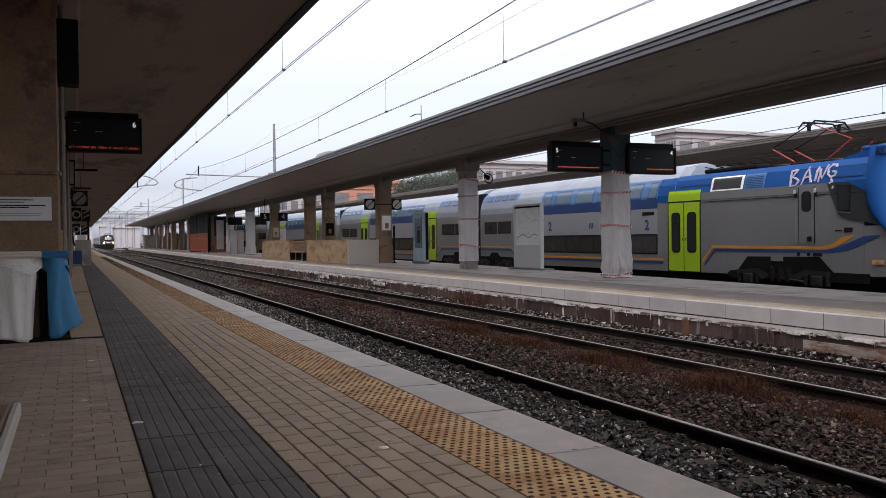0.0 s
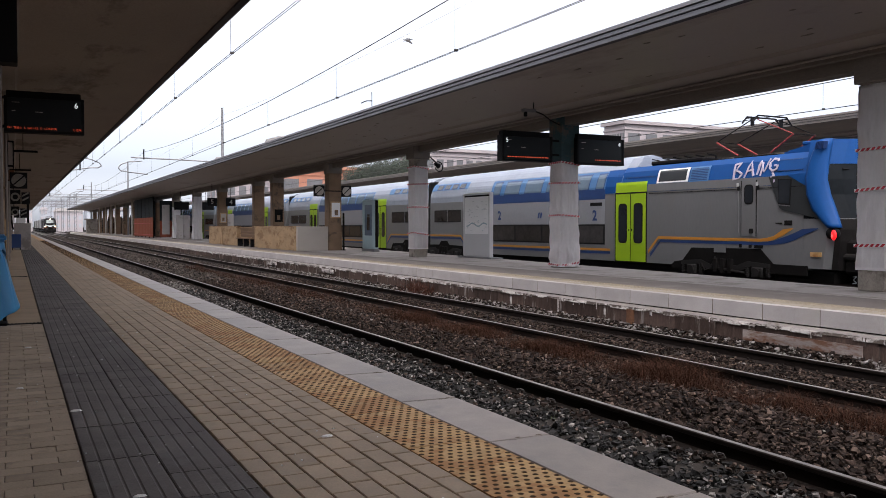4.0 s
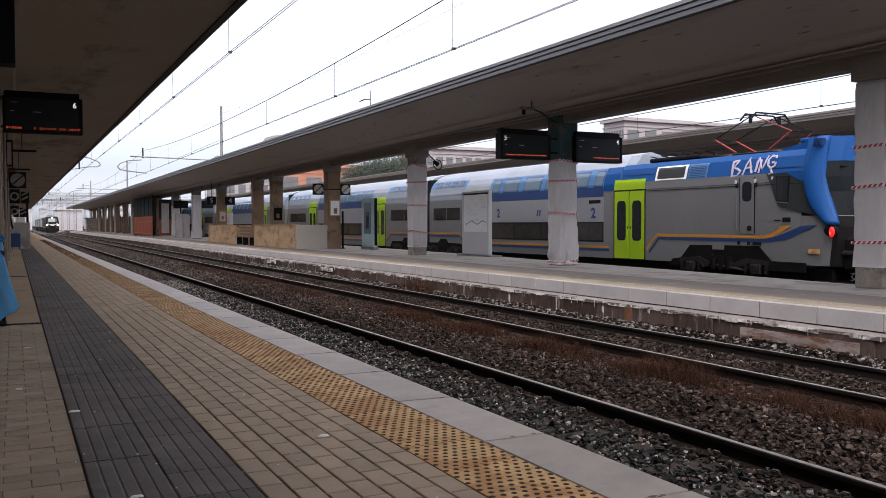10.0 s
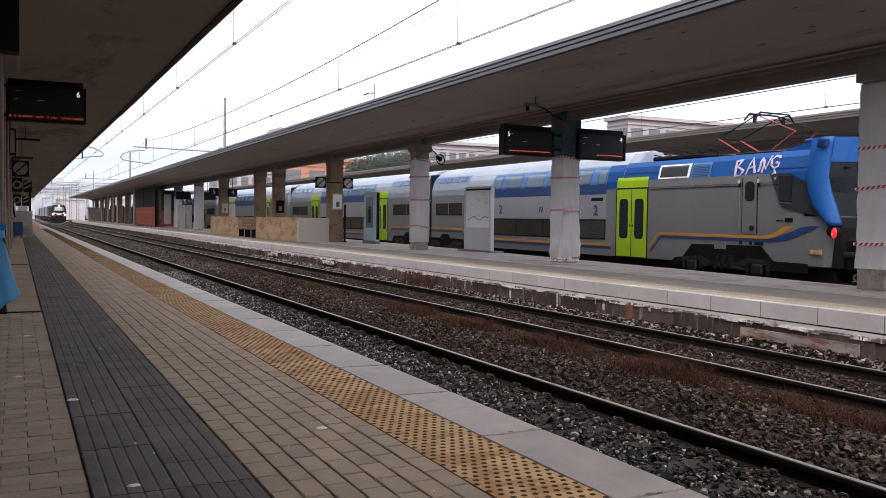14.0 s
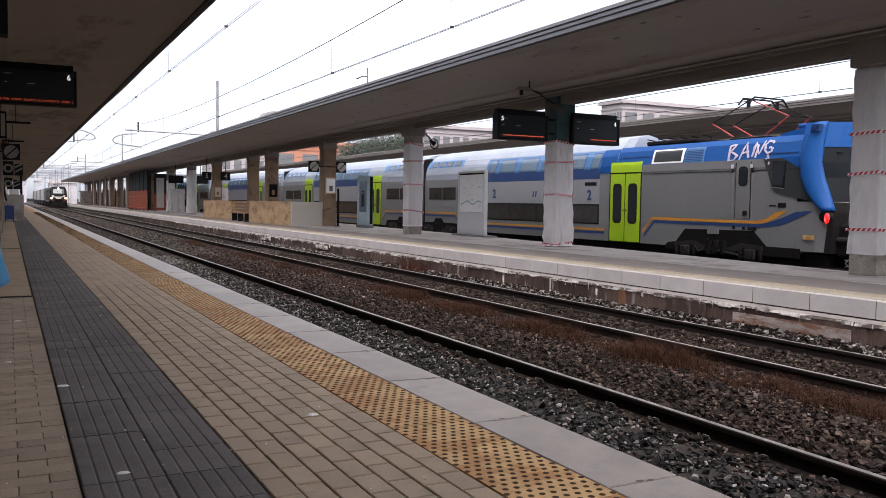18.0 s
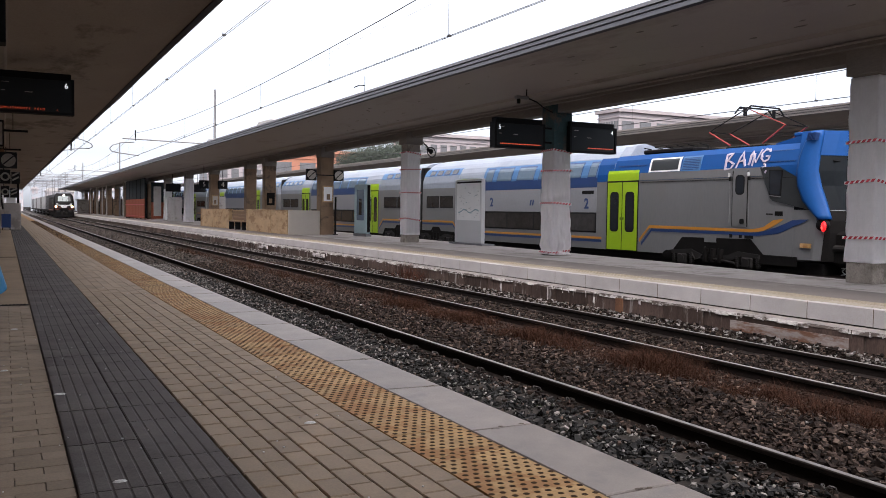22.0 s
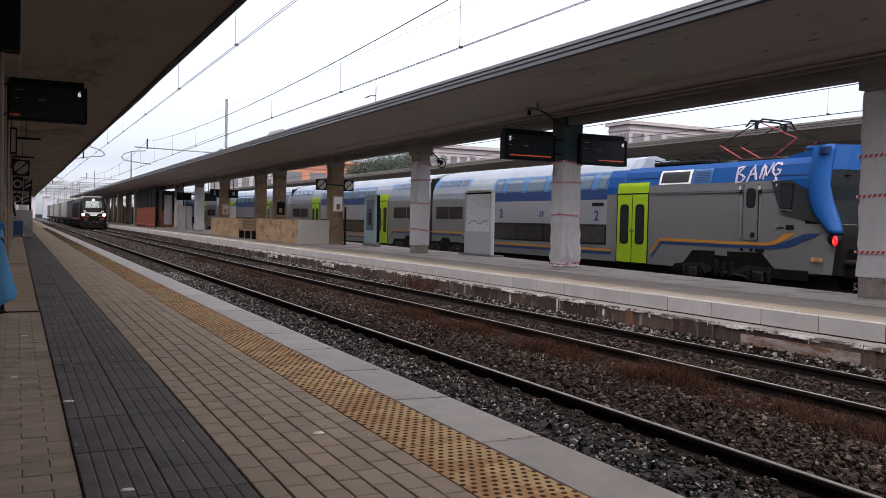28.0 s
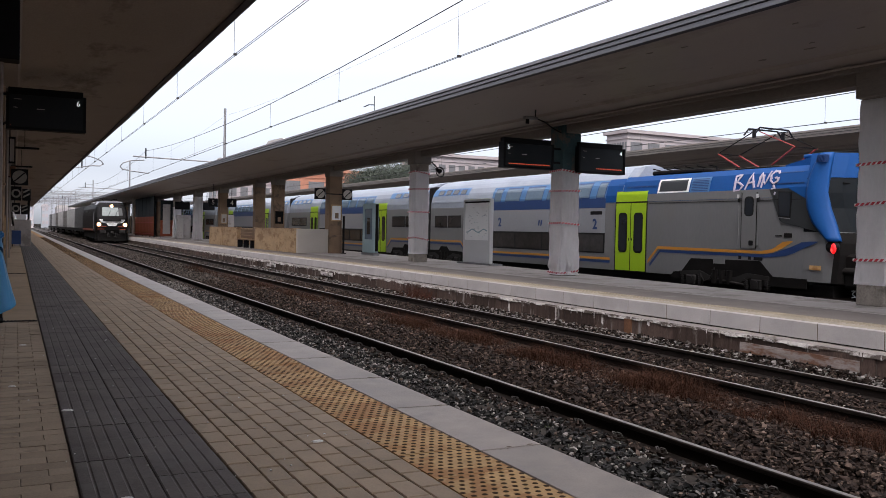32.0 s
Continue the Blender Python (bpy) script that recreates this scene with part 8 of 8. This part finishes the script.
def studded(name, base_mat, stud_mat, nx, r, sides):
    b = B()
    box(b, -YW / 2 + 0.002, YW / 2 - 0.002, -YL / 2 + 0.002, YL / 2 - 0.002, -0.028, 0.0)
    base_faces = len(b.faces)
    p = YW / nx
    for i in range(nx):
        for j in range(nx):
            cx, cy = -YW / 2 + p * (i + (0.25 if j % 2 else 0.75)), -YL / 2 + p * (j + 0.5)
            lo = [b.verts.new((cx + r * math.cos(6.28318 * k / sides), cy + r * math.sin(6.28318 * k / sides), 0.0005)) for k in range(sides)]
            hi = [b.verts.new((cx + r * 0.72 * math.cos(6.28318 * k / sides), cy + r * 0.72 * math.sin(6.28318 * k / sides), 0.0025)) for k in range(sides)]
            b.faces.new(hi)
            for k in range(sides):
                b.faces.new((lo[k], lo[(k + 1) % sides], hi[(k + 1) % sides], hi[k]))
    me = mesh_of(name, b, base_mat)
    me.materials.append(stud_mat)
    idx = [0] * base_faces + [1] * (len(me.polygons) - base_faces)
    me.polygons.foreach_set("material_index", idx)
    return me


STUD_TILE = studded("studded_tile", M_YELLOW, M_STUD, 8, 0.0155, 8)
for j in range(170):
    piece("studded_tile", STUD_TILE, platform_near, (2.0735, 2.54 + YL * (j - 1), rng.uniform(-0.0015, 0.0015)))
o = new("studded_strip_beyond", cubes("studded_strip_beyond", [(1.852, 2.295, 2.54 + YL * (k - 0.5) + 0.003, 2.54 + YL * (k + 0.5) - 0.003, -0.028, 0.0) for k in list(range(169, 416)) + list(range(-36, -1))], M_YELLOW))
o.parent = platform_near
tagged(o, "yellow studded strip farther along", kind="stuff")
FAR_TILE = studded("studded_tile", M_YELLOW_FADED, M_STUD_FAR, 6, 0.024, 6)
for j in range(90):
    piece("studded_tile", FAR_TILE, platform_far, (10.78, 3.0 + YL * j, 0.004))
o = new("studded_strip_beyond", cubes("studded_strip_beyond", [(10.56, 11.0, 43.5, FAR_END, -0.02, 0.002), (10.56, 11.0, BACK, 2.77, -0.02, 0.002)], M_YELLOW_FADED))
o.parent = platform_far
tagged(o, "faded yellow strip farther along", kind="stuff")
o = new("edge_paving", cubes("edge_paving", [(10.3, 10.555, BACK, FAR_END, -0.02, 0.0075)], M_YELLOW_FADED))
o.parent = platform_far
# pale edge stones of the near platform, each with its own irregular joint
ES = 1.163
for j in range(150):
    y0 = 4.03 + ES * (j - 8)
    bm = B()
    g = 0.007
    box(bm, 2.302, 2.7, y0 + g, y0 + ES - g, -0.2, 0.002, 0.006) if j < 60 else box(bm, 2.302, 2.7, y0 + g, y0 + ES - g, -0.2, 0.002)
    for v in bm.verts:
        if v.co.y < y0 + 0.1 or v.co.y > y0 + ES - 0.1:
            seam = y0 if v.co.y < y0 + 0.1 else y0 + ES
            v.co.y += 0.045 * noise.noise((v.co.x * 5, seam * 1.7, 2.0)) - (v.co.x - 2.5) * 0.02
    part("edge_stone", bm, M_EDGE, platform_near)
# chipped spots along the joints of the edge stones
for j in range(12):
    y0 = 4.03 + ES * (j - 1)
    for _ in range(3):
        bm = B()
        cx, cy = rng.uniform(2.42, 2.66), y0 + rng.uniform(-0.02, 0.02)
        n_ = 7
        rad = rng.uniform(0.008, 0.026)
        pts = [(cx + rad * rng.uniform(0.6, 1.3) * math.cos(6.28318 * k / n_), cy + 0.45 * rad * rng.uniform(0.6, 1.3) * math.sin(6.28318 * k / n_)) for k in range(n_)]
        lo, hi = [bm.verts.new((x, y, 0.0015)) for x, y in pts], [bm.verts.new((x, y, 0.0032)) for x, y in pts]
        bm.faces.new(lo[::-1])
        bm.faces.new(hi)
        for k in range(n_):
            bm.faces.new((lo[k], lo[(k + 1) % n_], hi[(k + 1) % n_], hi[k]))
        part("joint_chip", bm, M_JOINT, platform_near)
# fine cracks in the edge stones
for y in (4.02, 6.34, 5.19):
    bm = B()
    x, yy = 2.29, y + 0.02
    while x < 2.69:
        nx_, ny_ = x + rng.uniform(0.02, 0.05), yy + rng.uniform(-0.018, 0.012)
        w_ = 0.0022
        v = [bm.verts.new(p) for p in ((x, yy - w_, 0.0032), (nx_, ny_ - w_, 0.0032), (nx_, ny_ + w_, 0.0032), (x, yy + w_, 0.0032))]
        bm.faces.new(v)
        x, yy = nx_, ny_
    bmesh.ops.solidify(bm, geom=bm.faces[:], thickness=0.0008)
    part("crack", bm, M_JOINT, platform_near)
# white slabs of the island platform's edge
FS = 1.04
bm = B()
box(bm, -0.0, 0.46, 0.004, FS - 0.004, -0.242, 0.004, 0.008)
EDGE_SLAB = mesh_of("edge_slab", bm, M_FASCIA)
for j in range(185):
    piece("edge_slab", EDGE_SLAB, platform_far, (EDGE_FAR, 8.34 + FS * (j - 12), rng.uniform(-0.002, 0.002)))
bm = B()
for j in range(60):
    y = 8.34 + FS * (j - 6)
    box(bm, EDGE_FAR + 0.006, EDGE_FAR + 0.02, y - 0.006, y + 0.006, -0.24, -0.002)
part("slab_joint", bm, M_JOINT, platform_far, "dark joint between the slabs")


def motions():
    # freight train slowing in along the middle track
    track = ((0, 252), (4, 246), (9, 233.5), (13, 213), (16.5, 187.5), (19, 167), (23, 143.5), (28, 113), (30, 100.8), (32, 88.6))
    for car, back in LOCO_CARS:
        walk(car, [(t, pose(LX, y + back, RAIL_Z)) for t, y in track])
    # pigeon crossing high over the tracks and away
    p0, v = Vector((15.2, 33.6, 9.2)), Vector((-7.2, 15.1, 1.0))
    walk(bird, [(t, pose(*(p0 + v * (t - 4.0)), 0, 0, 25)) for t in (0, 3, 3.5, 4, 4.5, 6.5, 9, 32)])
    for w, s in WINGS:
        rows = []
        t, up = 0.0, False
        while t <= 32.0:
            a = (45 if up else -25) if 2.9 < t < 6.0 else 8
            rows.append((t, pose(0, 0, 0.02, 0, -s * a, 0)))
            up = not up
            t += 0.1 if 2.8 < t < 6.1 else 0.7
        rows.append((32.0, pose(0, 0, 0.02, 0, -s * 8, 0)))
        walk(w, rows)
    # running message on the display: letters wait behind one bezel and stop behind the other
    left, right, z, rate = -0.17 + 0.03, 1.41 - 0.03, 3.30, 2.4 * PITCH
    base = Vector((0.62, 20.5, 3.2))
    for o, k in TICKER:
        start = -0.17 + 0.08 + PITCH * k
        t_in = max(0.0, (start - right) / rate)
        t_out = (start - left) / rate
        rows = [(0.0, min(start, right))]
        if t_in > 0.05:
            rows.append((t_in, right))
        rows.append((min(t_out, 32.0), left if t_out <= 32 else start - rate * 32))
        if t_out < 31.9:
            rows.append((32.0, left))
        walk(o, [(t, facing_south(x - base.x, -0.010, z - base.z)) for t, x in rows])


motions()
